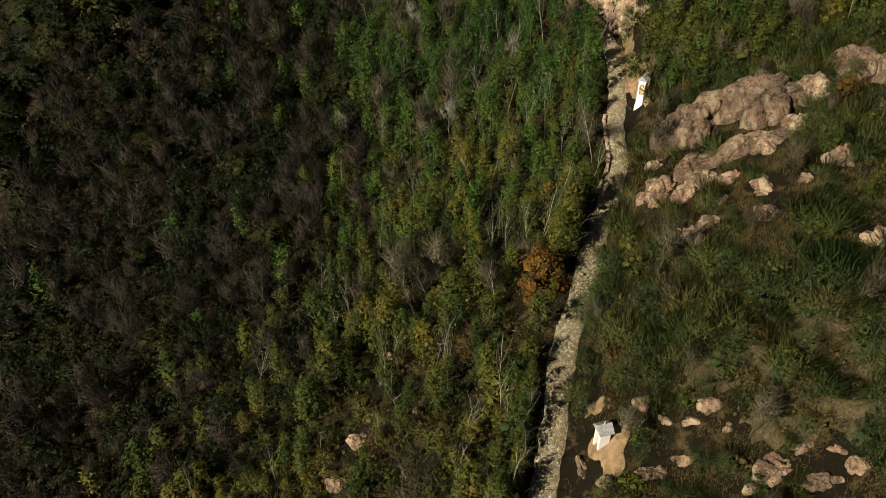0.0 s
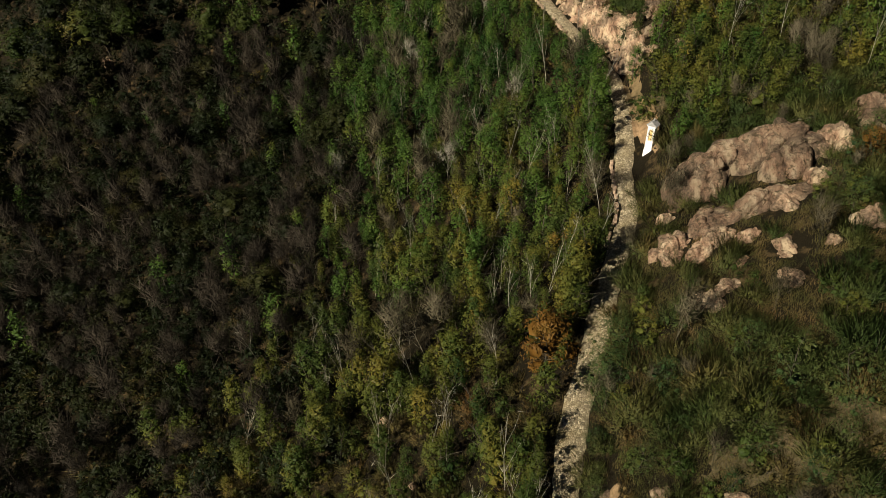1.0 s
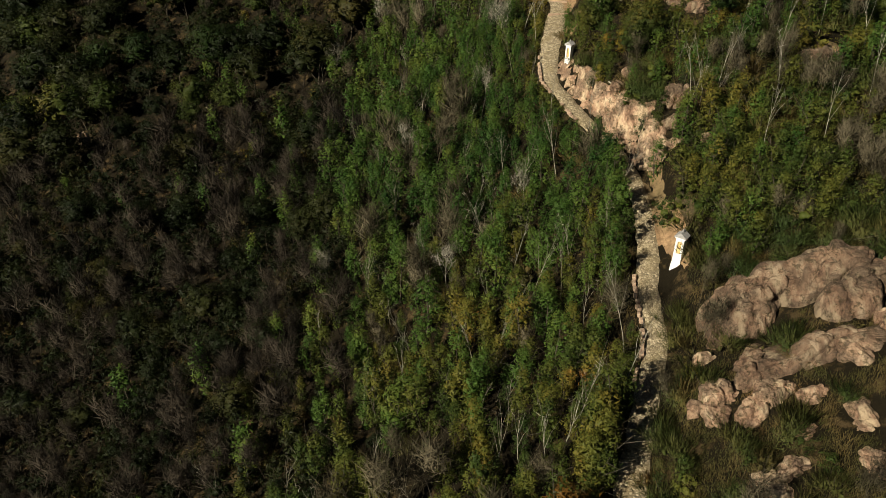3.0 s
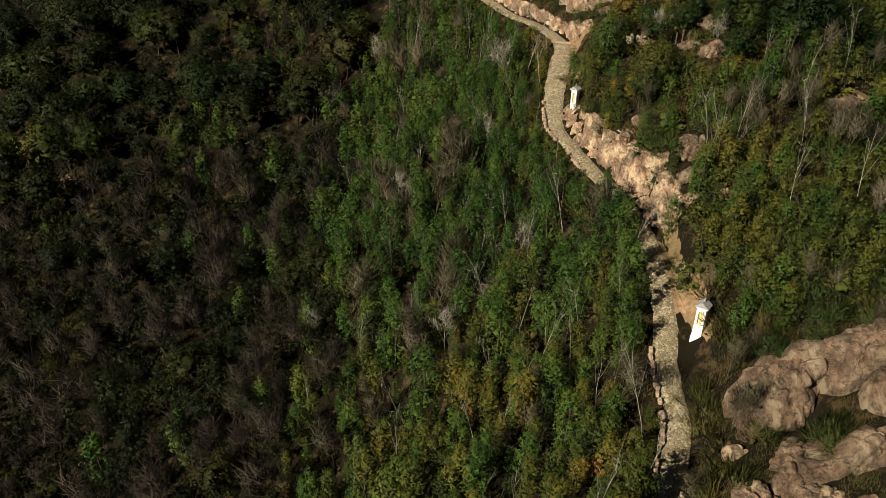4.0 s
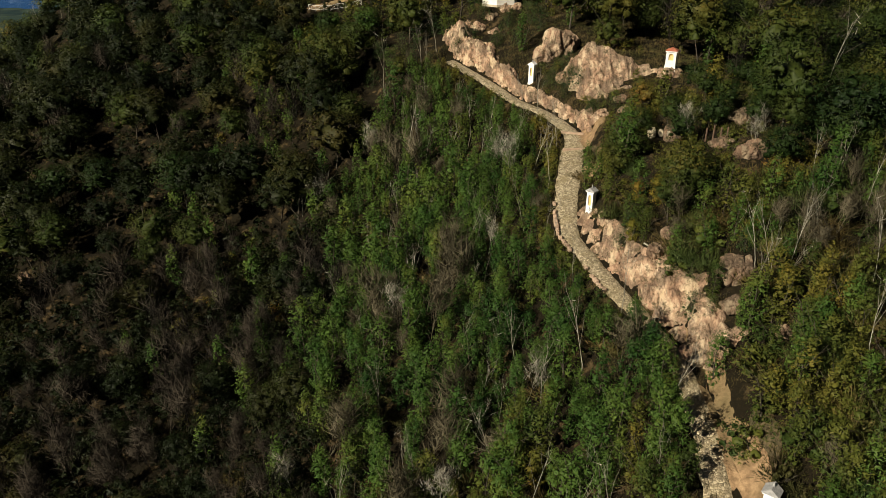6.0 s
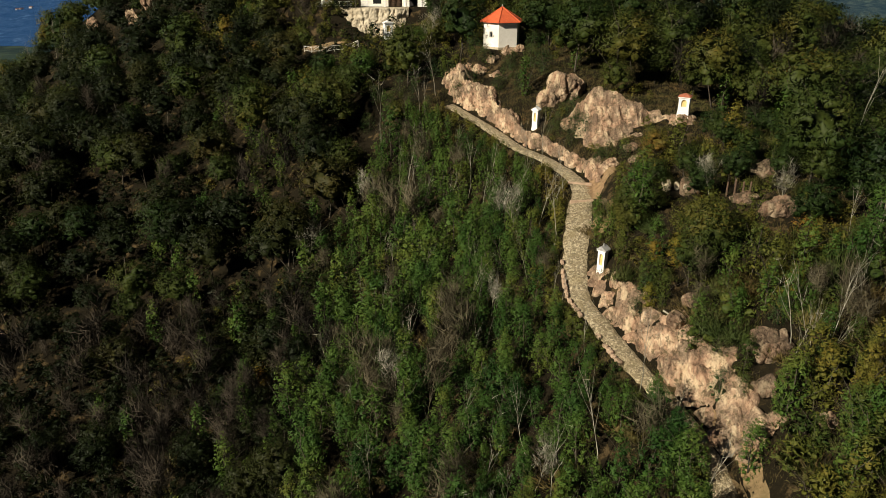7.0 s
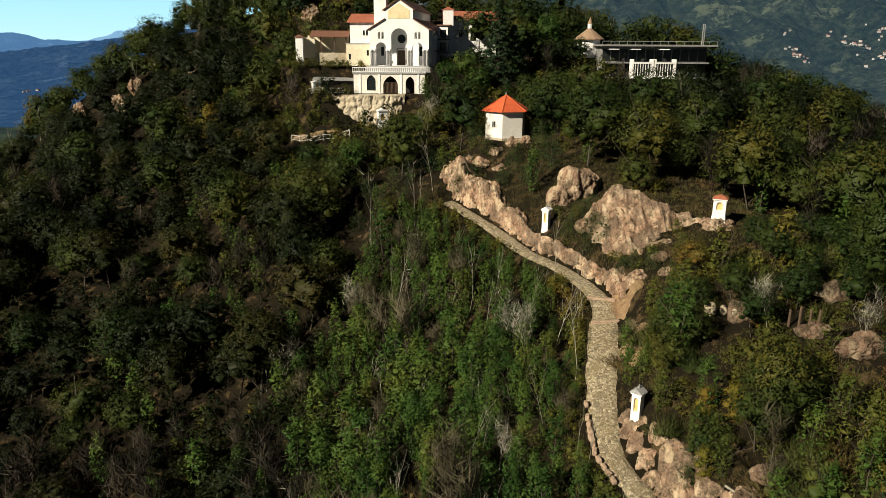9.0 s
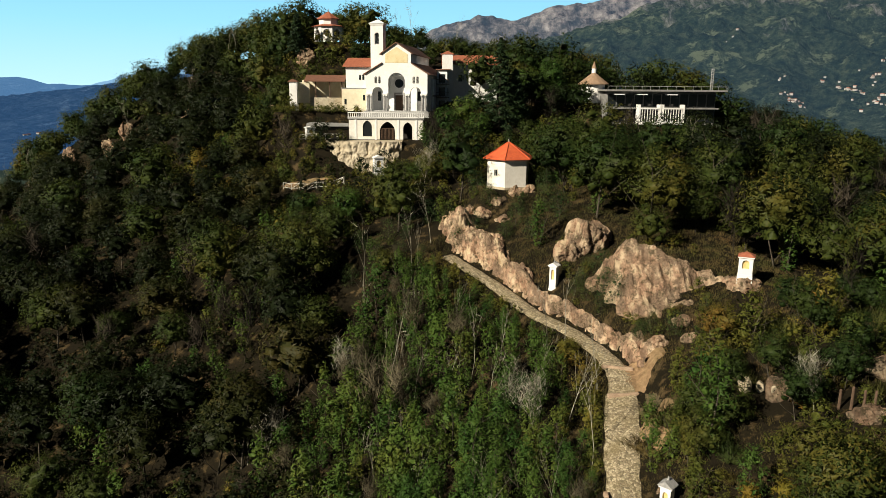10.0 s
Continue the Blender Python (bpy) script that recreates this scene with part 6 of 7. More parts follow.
SHAPES = {"young": YOUNG, "sapling": SAPLING, "broad": BROAD, "far": FAR_BROAD, "oak": OAKS, "holly": HOLLY, "bush": BUSH, "shrub": SHRUB, "scrub": SCRUB, "broom": BROOM, "twiggy": TWIGGY, "grey": GREYTREE, "dead": DEAD}
WORDS = {"young": "slender young green tree in the hillside thicket", "sapling": "slender young olive-green tree turning yellow", "broad": "full-crowned green broadleaf tree of the wood", "far": "full-crowned green broadleaf tree of the wood", "oak": "dark evergreen tree with a rounded crown, shade put into its leaf colour", "holly": "dark evergreen bush among the bare trees, shade put into its leaf colour", "bush": "large rounded blue-green bush on the dry slope", "shrub": "low green shrub on the slope", "scrub": "dry brownish scrub bush on the slope", "broom": "upright olive-green broom bush of fine stems",
         "twiggy": "leafless tan brushy tree in the thicket", "grey": "leafless dark grey-brown tree with shade put into its twig colour", "dead": "thin pale dead tree standing over the thicket"}
GROUPS = {"young": "young trees of the thicket", "sapling": "young trees of the thicket", "broad": "trees of the wood", "far": "trees of the wood", "oak": "dark evergreen trees", "holly": "dark evergreen bushes", "bush": "rounded bushes", "shrub": "green shrubs", "scrub": "dry bushes", "broom": "broom bushes", "twiggy": "bare brushy trees", "grey": "dark bare trees", "dead": "pale dead trees"}
planted = {k: [] for k in SHAPES}


TALL = {"young": 5.6, "sapling": 5.6, "broad": 8.4, "far": 8.4, "oak": 7.4, "holly": 3.8, "bush": 2.9, "shrub": 2.3, "scrub": 1.5, "broom": 2.6, "twiggy": 5.4, "grey": 5.4, "dead": 6.5}


def plant(kind, x, y, size):
    """Below the upper path nothing grows up into the view of it."""
    if y > 97:
        gap, height, side = (float(q[0]) for q in trail_gap(np.array([x]), np.array([y])))
        if side < 0 and gap < 15:
            room = height + .75 + .06 * gap - land_at(x, y)
            if room < .7:
                return
            size = min(size, room / TALL[kind])
            if size < .45 and kind != "shrub":
                kind, size = "shrub", min(1.2, room / TALL["shrub"])
    elif y > 20 and kind not in ("scrub", "shrub"):
        gap, height, side = (float(q[0]) for q in trail_gap(np.array([x]), np.array([y])))
        if side < 0 and gap < 14:
            shade = float(np.interp(y, (43, 44.5, 47, 48.5, 51, 53, 61, 63, 75, 78, 95, 98), (1.7, 2.8, 2.8, 1.1, 1.1, 3.0, 3.0, .85, .85, 2.4, 2.4, 1.2)))
            room = height + max(.5, (gap - .2) / 1.1) * shade * rng.uniform(.75, 1.25) - land_at(x, y)
            size = min(size, room / TALL[kind])
            if size < .35 or gap < 4 and kind in ("twiggy", "grey"):
                kind, size = "shrub", max(.5, room / TALL["shrub"])
    if kind == "young" and (y < 62 + 34 * rng.random() or x > np.interp(y, TRAIL_LINE[:, 1], TRAIL_LINE[:, 0]) and rng.random() < .6):
        kind = "sapling"
    planted[kind].append((x, y, size))


# the thicket left of the path and below the wood
tx, ty = jittered(-76, 24, 16, 168, 2.15)
gap, _, side = trail_gap(tx, ty)
line_x = np.interp(ty, TRAIL_LINE[:, 1], TRAIL_LINE[:, 0])
keep = (tx < line_x - 1) & (np.abs(tx) < .66 * np.hypot(ty, 62) + 4) & open_ground(tx, ty, 1.3) & (ty < wood_edge(tx))
grey = ripple(tx, ty, 30, 51) + .6 * ripple(tx, ty, 11, 55)
mood = rng.random(tx.size)
for x, y, lx, g, m in zip(tx[keep], ty[keep], line_x[keep], grey[keep], mood[keep]):
    away = lx - x
    # further left, darker leaf and twig colours take over in place of shade
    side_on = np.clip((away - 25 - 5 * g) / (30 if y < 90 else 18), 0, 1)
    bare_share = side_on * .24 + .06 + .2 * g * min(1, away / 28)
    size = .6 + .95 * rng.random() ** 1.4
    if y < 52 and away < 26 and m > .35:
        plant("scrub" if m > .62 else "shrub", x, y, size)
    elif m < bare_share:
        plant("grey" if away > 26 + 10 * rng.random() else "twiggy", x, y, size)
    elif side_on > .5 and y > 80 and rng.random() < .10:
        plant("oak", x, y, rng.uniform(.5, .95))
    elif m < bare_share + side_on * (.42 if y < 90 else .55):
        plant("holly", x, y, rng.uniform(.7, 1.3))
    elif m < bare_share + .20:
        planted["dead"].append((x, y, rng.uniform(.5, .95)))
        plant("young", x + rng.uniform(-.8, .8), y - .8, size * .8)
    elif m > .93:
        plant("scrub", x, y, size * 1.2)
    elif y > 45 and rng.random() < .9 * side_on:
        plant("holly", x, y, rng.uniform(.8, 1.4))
    else:
        plant("young", x, y, (.75 + .4 * rng.random() if away < 12 else size))
tx, ty = jittered(-34, 16, 15, 60, 2.5)
keep = (tx < np.interp(ty, TRAIL_LINE[:, 1], TRAIL_LINE[:, 0]) - 1.5) & open_ground(tx, ty, .8)
for x, y in zip(tx[keep], ty[keep]):
    plant("scrub" if rng.random() < .6 else "shrub", x, y, rng.uniform(.6, 1.1))
# tall growth hard by the lower path, which shades it
for x, y, z in TRAIL_LINE[::3]:
    if y < 98 and not 62 < y < 76 and rng.random() < .8:
        close = y < 62
        plant("young", x - (rng.uniform(2.0, 3.0) if close else rng.uniform(2.5, 3.5)), y + rng.uniform(-.6, .6), rng.uniform(.85, 1.3) if close else rng.uniform(.7, 1.0))
    if y < 61 and rng.random() < (.5 if y > 42 else .3) and abs(y - 31.5) > 4:
        planted["bush"].append((x + rng.uniform(1.7, 2.6), y, rng.uniform(.4, .85)))
# the scrubby slope right of the path
tx, ty = jittered(8, 72, 14, 132, 1.55)
line_x = np.interp(ty, TRAIL_LINE[:, 1], TRAIL_LINE[:, 0])
keep = (tx > line_x + 1) & (np.abs(tx) < .66 * np.hypot(ty, 50) + 2) & open_ground(tx, ty, 1.0)
wild, mood = ripple(tx, ty, 16, 52), rng.random(tx.size)
for x, y, w, m in zip(tx[keep], ty[keep], wild[keep], mood[keep]):
    size = rng.uniform(.75, 1.25)
    if y < 72:
        if m < .12:
            plant("shrub", x, y, size * .8)
        elif m < .38:
            plant("scrub", x, y, size * .85)
        elif m < .70:
            plant("broom", x, y, size * (.6 if y < 36 else .8))
        if m > .94:
            plant("twiggy", x, y, size * .55)
    elif y > 106 and trail_gap(np.array([x]), np.array([y]))[0][0] > 4.5:
        if m < .11:
            plant("broad", x, y, rng.uniform(.45, .62) if 116 < y < 142 and x < 40 else rng.uniform(.6, 1.0))
        elif m < .16:
            plant("young", x, y, size * .8)
        elif m < .52:
            plant("shrub", x, y, size * .8)
        elif m < .66:
            plant("broom" if m < .60 else "scrub", x, y, size * .6)
    elif m < .50 and w > -.5:
        plant("young", x, y, size * .85)
    elif m < .53:
        plant("twiggy", x, y, size * .7)
    elif m < .57:
        plant("dead", x, y, .8)
    elif m < .72:
        plant("shrub", x, y, size * 1.3)
    elif m < .88:
        plant("broom", x, y, size)
    else:
        plant("scrub", x, y, size * 1.3)
# big rounded bushes on that slope
tx, ty = jittered(9, 62, 14, 78, 3.8)
line_x = np.interp(ty, TRAIL_LINE[:, 1], TRAIL_LINE[:, 0])
keep = (tx > line_x + 2.6) & (np.abs(tx) < .66 * np.hypot(ty, 50) + 2) & open_ground(tx, ty, 1.8)
wild = ripple(tx, ty, 14, 57)
for x, y, w in zip(tx[keep], ty[keep], wild[keep]):
    if rng.random() < (.45 if y < 29 else .95):
        plant("bush" if rng.random() < .5 else "broom" if rng.random() < .7 else "twiggy", x, y, rng.uniform(.6, 1.15) if y > 37 else rng.uniform(.45, .9))
for x, y, size in ((14.0, 46.4, 1.1), (15.2, 48.6, 1.0), (13.2, 44.2, .8), (18.8, 36.0, 1.05), (23.7, 33.1, 1.25), (28.4, 32.4, 1.4), (23.9, 38.9, 1.2), (28.8, 39.0, 1.3), (16.9, 41.4, 0.9), (14.0, 36.0, 0.8), (14.0, 30.0, 0.55), (18.7, 27.5, 0.6), (26.8, 26.6, 0.9), (19.8, 40.3, 1.0), (26.5, 36.1, 1.2), (21.6, 36.9, 1.0), (17.4, 37.9, 0.8), (25.5, 30.7, 0.9), (21.3, 31.3, 0.6), (23.6, 28.5, 0.5), (18.5, 32.8, 0.5), (27.8, 29.1, 0.7), (13.7, 40.4, 0.7), (20.6, 34.3, 0.8), (15.3, 27.1, 0.5), (11.6, 28.4, 0.5), (20.0, 25.8, 0.55)):
    planted["bush" if int(x * 10) % 3 else "broom"].append((x, y, min(size, 1.2)))
planted["bush"] += [(14.4, 47.6, 1.5), (13.6, 45.6, 1.3)]
# the wood above and round the church
tx, ty = jittered(-150, 118, 112, 322, 6.6)
line_x = np.interp(ty, TRAIL_LINE[:, 1], TRAIL_LINE[:, 0])
keep = open_ground(tx, ty, 3.2) & (((ty > wood_edge(tx)) & ((tx < 2) | (ty > 150))) | (tx > line_x + 12) | (tx < -74)) & ~((ty < 135) & (tx > 15) & (tx < 30))
keep &= ~((np.abs(tx + 26) < 6) & (ty > 228) & (ty < 250)) & ~((np.abs(tx - 31) < 5.5) & (ty > 124) & (ty < 141))
keep &= ~((np.abs(tx - 7) < 11) & (ty > 160) & (ty < 174)) & ~((np.abs(tx + 13) < 7) & (ty > 186) & (ty < 204)) & ~((np.abs(tx - 40) < 10) & (ty > 197) & (ty < 206))
crest = ((ty > 285) & (tx > -40)) | ((ty > 245) & (tx > 25)) | ((tx < -95) & (ty < 170))
for x, y, m in zip(tx[keep & ~crest], ty[keep & ~crest], rng.random((keep & ~crest).sum())):
    if m < .10 and y < 260:
        plant("grey", x, y, rng.uniform(1.1, 1.6))
    elif m < .115:
        plant("dead", x, y, rng.uniform(.9, 1.4))
    else:
        low = .5 if 186 < y < 216 and -32 < x < 26 or 174 < y < 187 and -24 < x < 0 else .55 if y > 232 and -24 < x < 12 else .72 if 190 < y < 207 and x < 60 else 1.0
        # darker-leaved trees put the shade of both flanks into their colour
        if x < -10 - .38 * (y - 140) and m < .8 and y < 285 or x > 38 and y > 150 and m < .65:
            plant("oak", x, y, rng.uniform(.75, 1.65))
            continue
        plant("broad" if y < 185 and -70 < x < 80 else "far", x, y, rng.uniform(.7, 1.6) * low)
# low growth among the trees and on the slopes by the rocks
tx, ty = jittered(-45, 60, 120, 240, 3.2)
keep = open_ground(tx, ty, .9) & ((tx > -45) | (ty > 190)) & ~((ty > 215) & (tx > 0))
for x, y, m in zip(tx[keep], ty[keep], rng.random(keep.sum())):
    if m < (.95 if 12 < x < 32 and 134 < y < 160 else .3):
        if 12 < x < 37 and 132 < y < 160:
            plant("shrub", x, y, rng.uniform(.45, .8))
            continue
        plant("young" if m < .2 and not (y > 194 and -40 < x < 60) and not (y > 178 and -23 < x < 2) else "shrub", x, y, rng.uniform(.8, 1.3))
# evergreen undergrowth on the left flank, leaf colour darkened to stand for shade
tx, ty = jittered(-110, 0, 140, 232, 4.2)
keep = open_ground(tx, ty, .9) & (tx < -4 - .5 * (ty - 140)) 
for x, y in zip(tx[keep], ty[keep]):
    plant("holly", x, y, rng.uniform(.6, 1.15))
# shrubs along the lower edge of the upper path
for k in range(0, len(TRAIL_LINE), 2):
    x, y, z = TRAIL_LINE[k]
    if y > 97 and rng.random() < .8:
        d = TRAIL_LINE[min(k + 1, len(TRAIL_LINE) - 1)] - TRAIL_LINE[max(k - 1, 0)]
        off = rng.uniform(1.9, 3.0); ln = math.hypot(d[0], d[1])
        plant("shrub", x - d[1] / ln * off, y + d[0] / ln * off, rng.uniform(.55, .95))
# bushes among the rocks
for x, y, size in ((23.8, 101.7, 1.25), (19.6, 108.0, .7), (23.6, 96.4, .9), (24.6, 99.0, .8), (20.6, 108.6, 1.0), (25.6, 103.2, 1.2), (28.8, 99.6, 1.0), (25.0, 95.4, .7), (19.0, 147.6, 1.0), (20.6, 145.2, 1.15), (19.6, 150.6, 1.1), (18.6, 144.6, .8), (17.6, 147.8, .8), (21.0, 137.6, .8), (20.0, 148.0, 1.2), (17.4, 150.4, .9), (18.2, 152.4, .7), (16.4, 149.4, .7), (22.2, 137.4, .7), (24.0, 135.6, .9), (27.4, 137.4, .7), (5, 168, 1.1), (7.5, 171, 1.2), (12, 170, 1.2), (15, 168, 1.4), (16, 172, 1.3), (3, 166.5, 1.0), (11, 166.5, 1.2), (13, 163, 1.1), (9.5, 164.5, 1.0), (17, 165, 1.3), (6, 174, 1.2), (15.5, 176, 1.4), (2, 171, 1.2), (-1, 173, 1.3), (-4.5, 174, 1.4), (-7, 171.5, 1.2), (-5, 166.5, .9), (-8.5, 168, 1.1), (-12, 166, 1.1), (-11, 171, 1.3), (-15, 169, 1.2), (-2, 165, .7), (-8, 163.5, .9), (-4.5, 170.8, .8)):
    planted["bush"].append((x, y, size * .8))
for x, y in ((28.6, 96.2), (29.4, 95.2), (30.2, 96.8), (31.0, 95.6), (29.8, 94.0), (31.8, 97.0), (27.8, 95.0), (33.0, 96.0), (38, 104), (39, 105.5), (37.2, 106)):
    planted["dead"].append((x, y, rng.uniform(.55, .8)))
tx, ty = jittered(-56, -14, 219, 243, 2.1)
keep = open_ground(tx, ty, .9)
for x, y in zip(tx[keep], ty[keep]):
    plant("shrub", x, y, rng.uniform(.9, 1.5))
# shrubs on the banks below the church
tx, ty = jittered(-48, -2, 178, 206, 2.3)
keep = open_ground(tx, ty, .9)
for x, y in zip(tx[keep], ty[keep]):
    plant("shrub" if rng.random() < .8 else "holly", x, y, rng.uniform(.7, 1.2))
for x, y in [*zip(rng.uniform(-33, -16, 40), rng.uniform(211.8, 213.4, 40)), *zip(rng.uniform(-40, -27, 90), rng.uniform(199, 212, 90)), *zip(rng.uniform(-30, -21, 50), rng.uniform(197.5, 208.6, 50)), *zip(rng.uniform(-4, 22, 110), rng.uniform(182, 203, 110))]:
    planted["shrub"].append((x, y, rng.uniform(.4, .75) if x < -16 else rng.uniform(.7, 1.2)))
for x, y in zip(rng.uniform(-20, -6, 22), rng.uniform(194.5, 197.0, 22)):
    planted["shrub"].append((x, y, rng.uniform(.3, .55)))
# tall trees on the crest behind the buildings
for x, y, size in ((16, 226, 1.35), (21, 229, 1.5), (26, 226, 1.4), (31, 228, 1.5), (36, 226, 1.3), (24, 221, 1.1), (-14, 246, 1.1), (-8, 247, .8), (-2, 246, .6), (-11, 252, .9), (-36.5, 244, 1.6), (-38, 246, 1.4), (-42, 242, 1.2), (-18, 252, 1.5), (18, 212, 1.1), (23, 211, 1.0), (27, 210.5, .9), (42, 224, 1.6), (47, 225, 1.7), (52, 226, 1.7), (57, 225, 1.6), (62, 224, 1.4), (45, 229, 1.6), (55, 230, 1.6), (18, 224, 1.7), (25, 225, 1.7)):
    plant("far", x, y, size)

# the nearest of each kind stand singly; the rest are joined
FOCUS = {"young": (8, 110), "sapling": (6, 55), "broad": (20, 160), "far": (0, 210), "oak": (-40, 150), "holly": (-25, 85), "bush": (28, 50), "shrub": (22, 60), "scrub": (20, 50), "broom": (22, 50), "twiggy": (-10, 85), "grey": (-22, 75), "dead": (5, 95)}
LIMIT = {"young": 200, "sapling": 200, "broad": 200, "far": 90, "oak": 150, "holly": 120, "bush": 260, "shrub": 200, "scrub": 160, "broom": 200, "twiggy": 150, "grey": 150, "dead": 90}


def upright(x, y, size, turn, tilt_x, tilt_y):
    return pose(x, y, land_at(x, y) - .05, tilt_x, tilt_y, turn) @ Matrix.Diagonal((size, size, size, 1))


def thinned(v, f, n, share=.5):
    """Fewer and larger blades for what stands far off."""
    pick = np.arange(len(f)) * share % 1 < share
    tri, n = v.reshape(-1, 3, 3)[pick], n.reshape(-1, 3, 3)[pick]
    mid_p = tri.mean(axis=1, keepdims=True)
    tri = mid_p + (tri - mid_p) * share ** -.5
    return tri.reshape(-1, 3), np.arange(len(tri) * 3).reshape(-1, 3), n.reshape(-1, 3)


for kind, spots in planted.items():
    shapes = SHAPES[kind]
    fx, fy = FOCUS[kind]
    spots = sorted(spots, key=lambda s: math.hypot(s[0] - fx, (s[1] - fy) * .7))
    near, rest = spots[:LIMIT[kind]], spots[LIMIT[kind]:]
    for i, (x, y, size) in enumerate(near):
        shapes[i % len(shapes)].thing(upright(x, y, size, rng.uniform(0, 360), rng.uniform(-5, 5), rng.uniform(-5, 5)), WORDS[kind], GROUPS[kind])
    if not rest:
        continue
    rest = np.array(rest)
    heights = land(rest[:, 0], rest[:, 1]) - .05
    turns = rng.uniform(0, 2 * math.pi, len(rest))
    V, F, M, N, at = [], [], [], [], 0
    distant = (rest[:, 1] > 125) | (rest[:, 0] < -26) | (rest[:, 0] > 44)
    for k, shape, far_off in [(k, shape, q) for k, shape in enumerate(shapes) for q in (False, True)]:
        sel = np.arange(k, len(rest), len(shapes))
        sel = sel[distant[sel] == far_off]
        if not len(sel):
            continue
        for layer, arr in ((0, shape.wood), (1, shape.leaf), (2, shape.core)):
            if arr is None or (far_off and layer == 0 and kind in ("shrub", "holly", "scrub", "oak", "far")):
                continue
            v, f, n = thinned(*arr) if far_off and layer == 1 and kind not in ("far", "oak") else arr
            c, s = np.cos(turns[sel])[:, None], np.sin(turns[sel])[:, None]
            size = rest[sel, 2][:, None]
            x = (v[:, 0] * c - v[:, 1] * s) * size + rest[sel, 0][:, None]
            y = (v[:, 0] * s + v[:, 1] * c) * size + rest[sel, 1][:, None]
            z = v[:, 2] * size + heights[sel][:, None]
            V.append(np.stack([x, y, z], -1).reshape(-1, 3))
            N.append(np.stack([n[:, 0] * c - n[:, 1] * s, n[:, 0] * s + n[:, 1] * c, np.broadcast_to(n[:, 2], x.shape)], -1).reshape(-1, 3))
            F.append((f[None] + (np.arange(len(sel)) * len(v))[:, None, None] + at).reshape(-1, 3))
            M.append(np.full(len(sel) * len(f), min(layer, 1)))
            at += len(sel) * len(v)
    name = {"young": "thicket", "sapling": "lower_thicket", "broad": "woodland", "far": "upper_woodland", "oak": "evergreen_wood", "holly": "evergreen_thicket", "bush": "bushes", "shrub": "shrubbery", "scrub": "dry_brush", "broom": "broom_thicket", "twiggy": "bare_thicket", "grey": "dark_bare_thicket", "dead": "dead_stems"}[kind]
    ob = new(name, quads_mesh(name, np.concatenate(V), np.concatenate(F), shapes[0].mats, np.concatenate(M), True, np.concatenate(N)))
    tagged(ob, {"young": "dense green thicket of young trees down the slope", "sapling": "dense olive-green thicket low on the slope", "broad": "dense green woodland covering the hill", "far": "dense woodland round the hilltop", "oak": "dark evergreen wood with shade put into its leaf colour", "holly": "dark evergreen thicket among bare trees, shade put into its leaf colour", "bush": "rounded bushes on the slope", "shrub": "spreading green shrubs on the hillside", "scrub": "dry brown brush on the hillside", "broom": "olive-green broom bushes on the hillside",
                "twiggy": "tan leafless thicket on the slope", "grey": "dark grey leafless thicket with shade put into its twig colour", "dead": "pale dead stems among the trees"}[kind], "woodland", kind="stuff")

# tall pale leafless trees that stand out over the thicket
PALETREE = [bare("bare_pale_tree", 97 + i, 7.5 + i, 2, (8, 3), .48, .075, PALE, 420, 1.0, bare_from=.3) for i in range(2)]
for i, (x, y, size) in enumerate(((-9.7, 148.8, .9), (10.0, 130.2, .95), (7.6, 137.0, .8), (-19.5, 144.5, .9), (-22, 146, .8), (28.5, 117.4, .6), (33.6, 112.6, .6), (-2.3, 184.3, .9), (6, 118, .8), (-4, 112, .9), (-14, 96, .8), (1, 88, .8), (9, 96, .75))):
    PALETREE[i % 2].thing(upright(x, y, size, i * 77, 0, 0), "tall pale leafless tree above the thicket", "pale leafless trees")
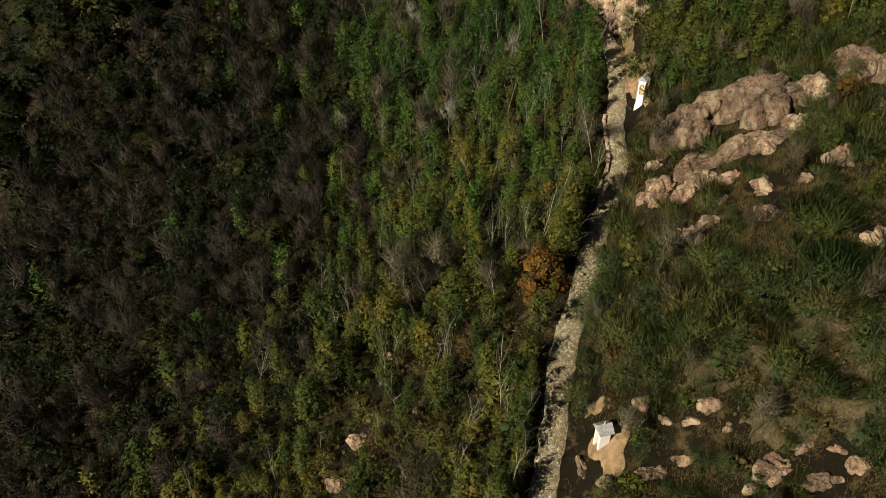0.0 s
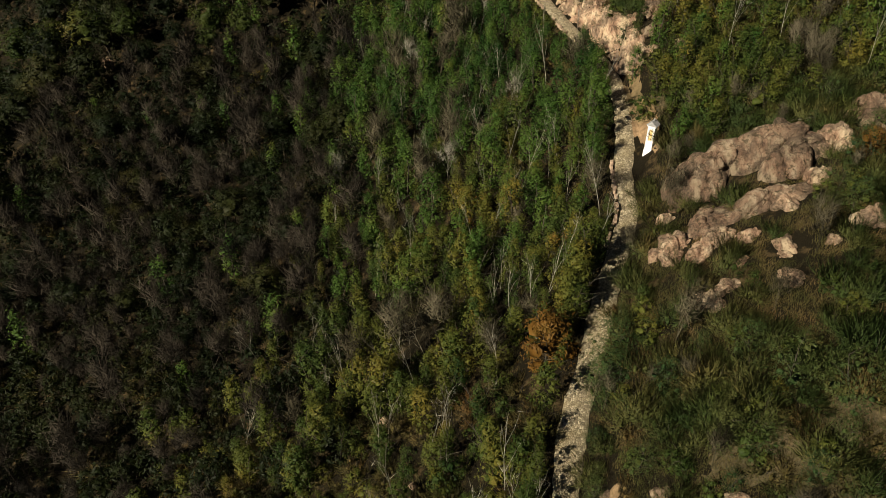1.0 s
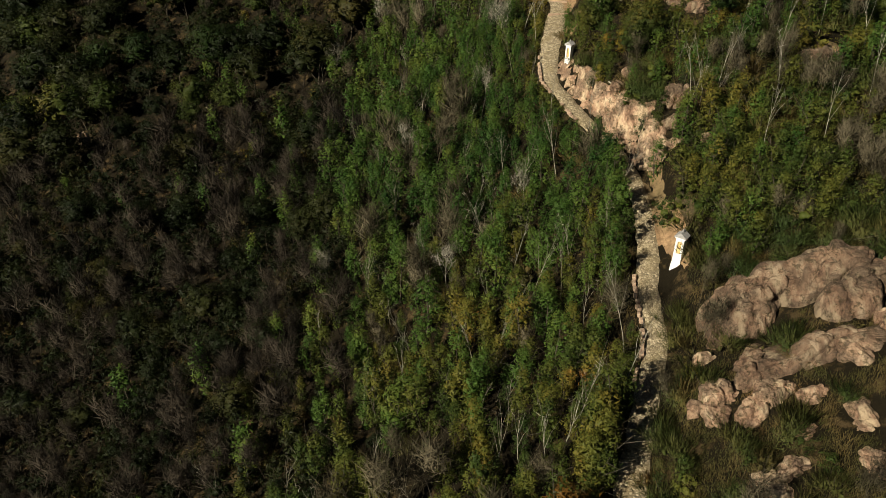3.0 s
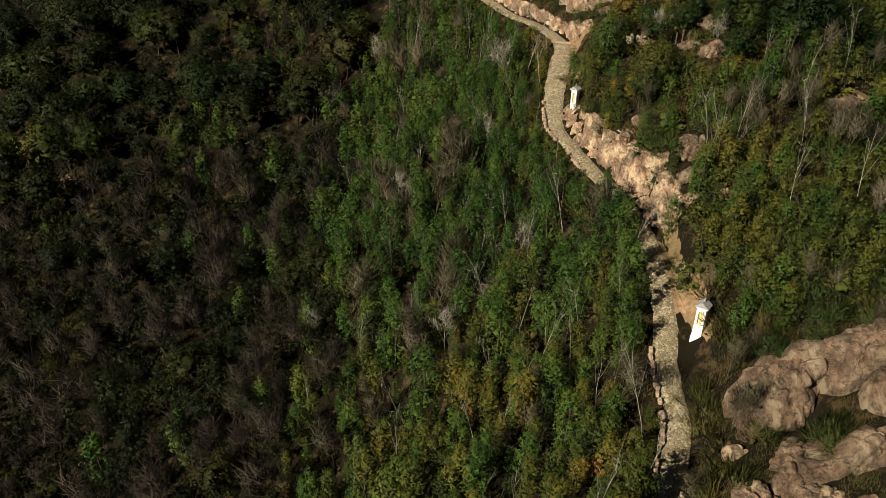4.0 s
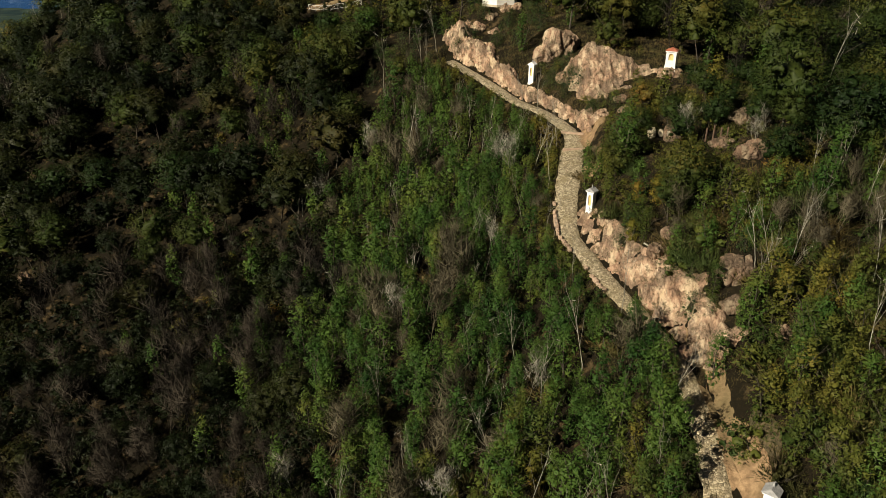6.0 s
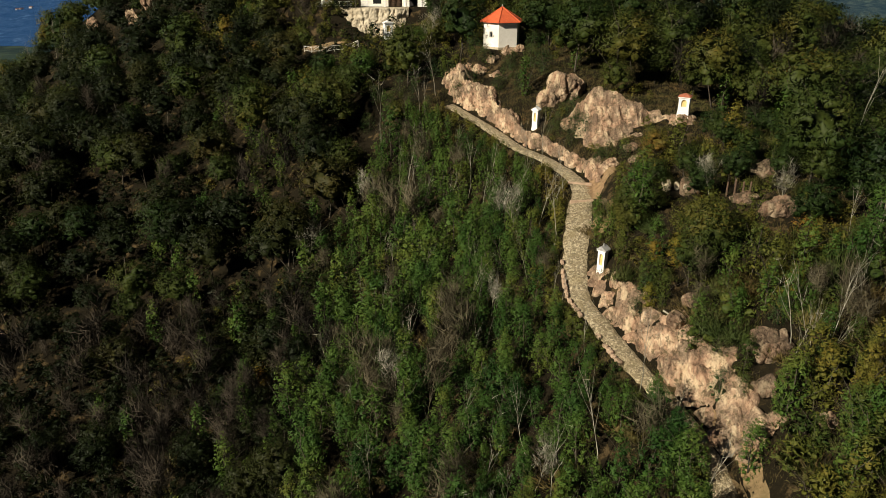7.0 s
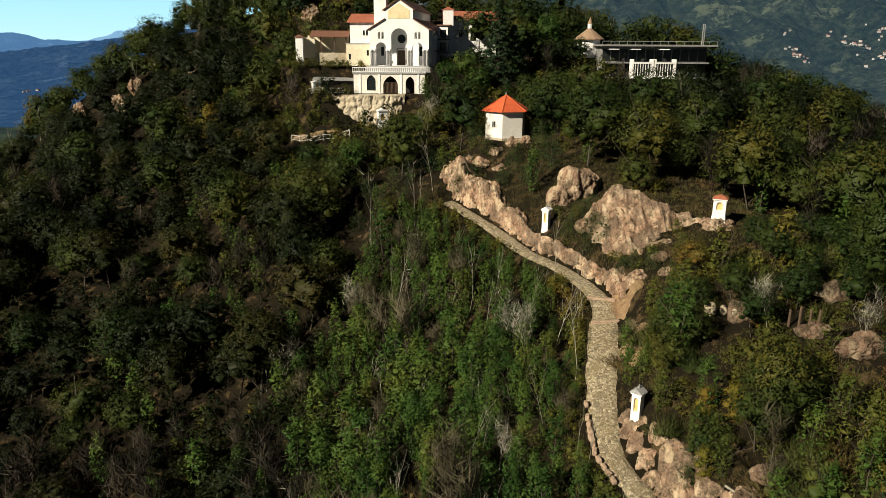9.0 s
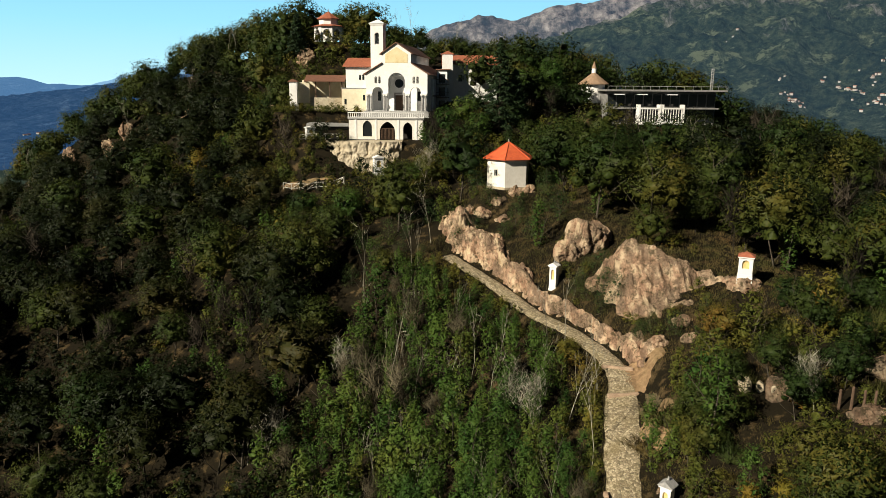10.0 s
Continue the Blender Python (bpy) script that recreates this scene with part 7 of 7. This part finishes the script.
# plants that stand out
for shape, x, y, size, label in ((AUTUMN[0], 9.2, 50.0, 1.45, "small tree with orange autumn leaves beside the path"), (AUTUMN[0], 36.7, 59.4, .75, "rust-coloured autumn bush among the rocks"), (AUTUMN[1], 20.5, 107.5, .6, "yellowing bush above the path rocks"),
                                 (LIME[0], 1.0, 201.5, .95, "bright green tree before the terrace"), (LIME[1], 4.5, 203, 1.05, "bright green tree before the terrace"), (LIME[0], -2.0, 198.5, .8, "bright green tree before the terrace"), (LIME[1], 7.0, 199, .9, "bright green tree before the terrace"), (LIME[0], 17.5, 214, 1.1, "bright green tree beside the spruces"), (LIME[1], 22.0, 216, 1.2, "bright green tree beside the spruces"), (LIME[0], 27, 224, 1.3, "bright green tree behind the turret"), (LIME[1], 33, 225, 1.3, "bright green tree behind the turret"),
                                 (AUTUMN[1], -47.5, 209.5, 1.8, "yellowing tree on the wooded flank"), (AUTUMN[0], 28.5, 119, .5, "small rusty shrub by pale stones"), (LIME[0], -14, 178, 1.0, "bright green tree on the slope below the church"), (LIME[1], -21, 185, .6, "bright green tree on the slope below the church"), (LIME[0], -4, 186, .6, "bright green tree on the slope below the church"), (AUTUMN[1], 23.5, 110.5, .75, "yellowing bush above the path rocks"), (AUTUMN[1], 21.8, 112.0, .6, "yellowing bush above the path rocks"), (AUTUMN[1], 50, 140, 1.6, "yellowing tree of the wood"), (AUTUMN[1], 44, 131, 1.5, "yellowing tree of the wood")):
    shape.thing(upright(x, y, size, 40, 0, 0), label, "autumn trees" if "autumn" in shape.kind else "bright green trees")
for shape, x, y, size, label in ((SPRUCE[0], 11.2, 205.5, 1.0, "tall dark spruce beside the church"), (SPRUCE[1], 14.2, 207.0, 1.15, "dark spruce beside the church"), (SPRUCE[1], -33, 238, 1.0, "dark conifer on the hilltop"), (SPRUCE[1], 28, 226, 1.2, "dark conifer behind the turret")):
    shape.thing(upright(x, y, size, 10, 0, 0), label, "dark conifers")

# grass tufts on the open ground
gx_, gy_ = jittered(-26, 62, 14, 180, .68)
keep = open_ground(gx_, gy_, .1) & (((gy_ < 55) & (rng.random(gx_.size) < .6)) | (trail_gap(gx_, gy_)[0] < 5) | ((gx_ > np.interp(gy_, TRAIL_LINE[:, 1], TRAIL_LINE[:, 0])) & (rng.random(gx_.size) < np.where(gy_ < 75, .8, np.where((gx_ < 38) & (gy_ > 128), .9, .3)))))
dense = jittered(13, 44, 23, 60, .46)
more = open_ground(*dense, .1) & (ripple(*dense, 9, 58) > -.35)
gx_, gy_ = np.r_[gx_[keep], dense[0][more]], np.r_[gy_[keep], dense[1][more]]
n = 24
px, py = np.repeat(gx_, n) + rng.normal(0, .24, gx_.size * n), np.repeat(gy_, n) + rng.normal(0, .24, gx_.size * n)
pz = land(px, py)
a = rng.uniform(0, 6.28, px.size); hgt = rng.uniform(.15, .5, px.size); lean = rng.normal(0, .16, (2, px.size))
wx, wy = np.cos(a) * .02, np.sin(a) * .02
blade = np.stack([np.stack([px - wx, py - wy, pz - .05], 1), np.stack([px + wx, py + wy, pz - .05], 1), np.stack([px + lean[0], py + lean[1], pz + hgt], 1)], 1)
tagged(new("grass", quads_mesh("grass", blade.reshape(-1, 3), np.arange(px.size * 3).reshape(-1, 3), [GRASS])), "dry grass tufts on the open slope", "grass", kind="stuff")
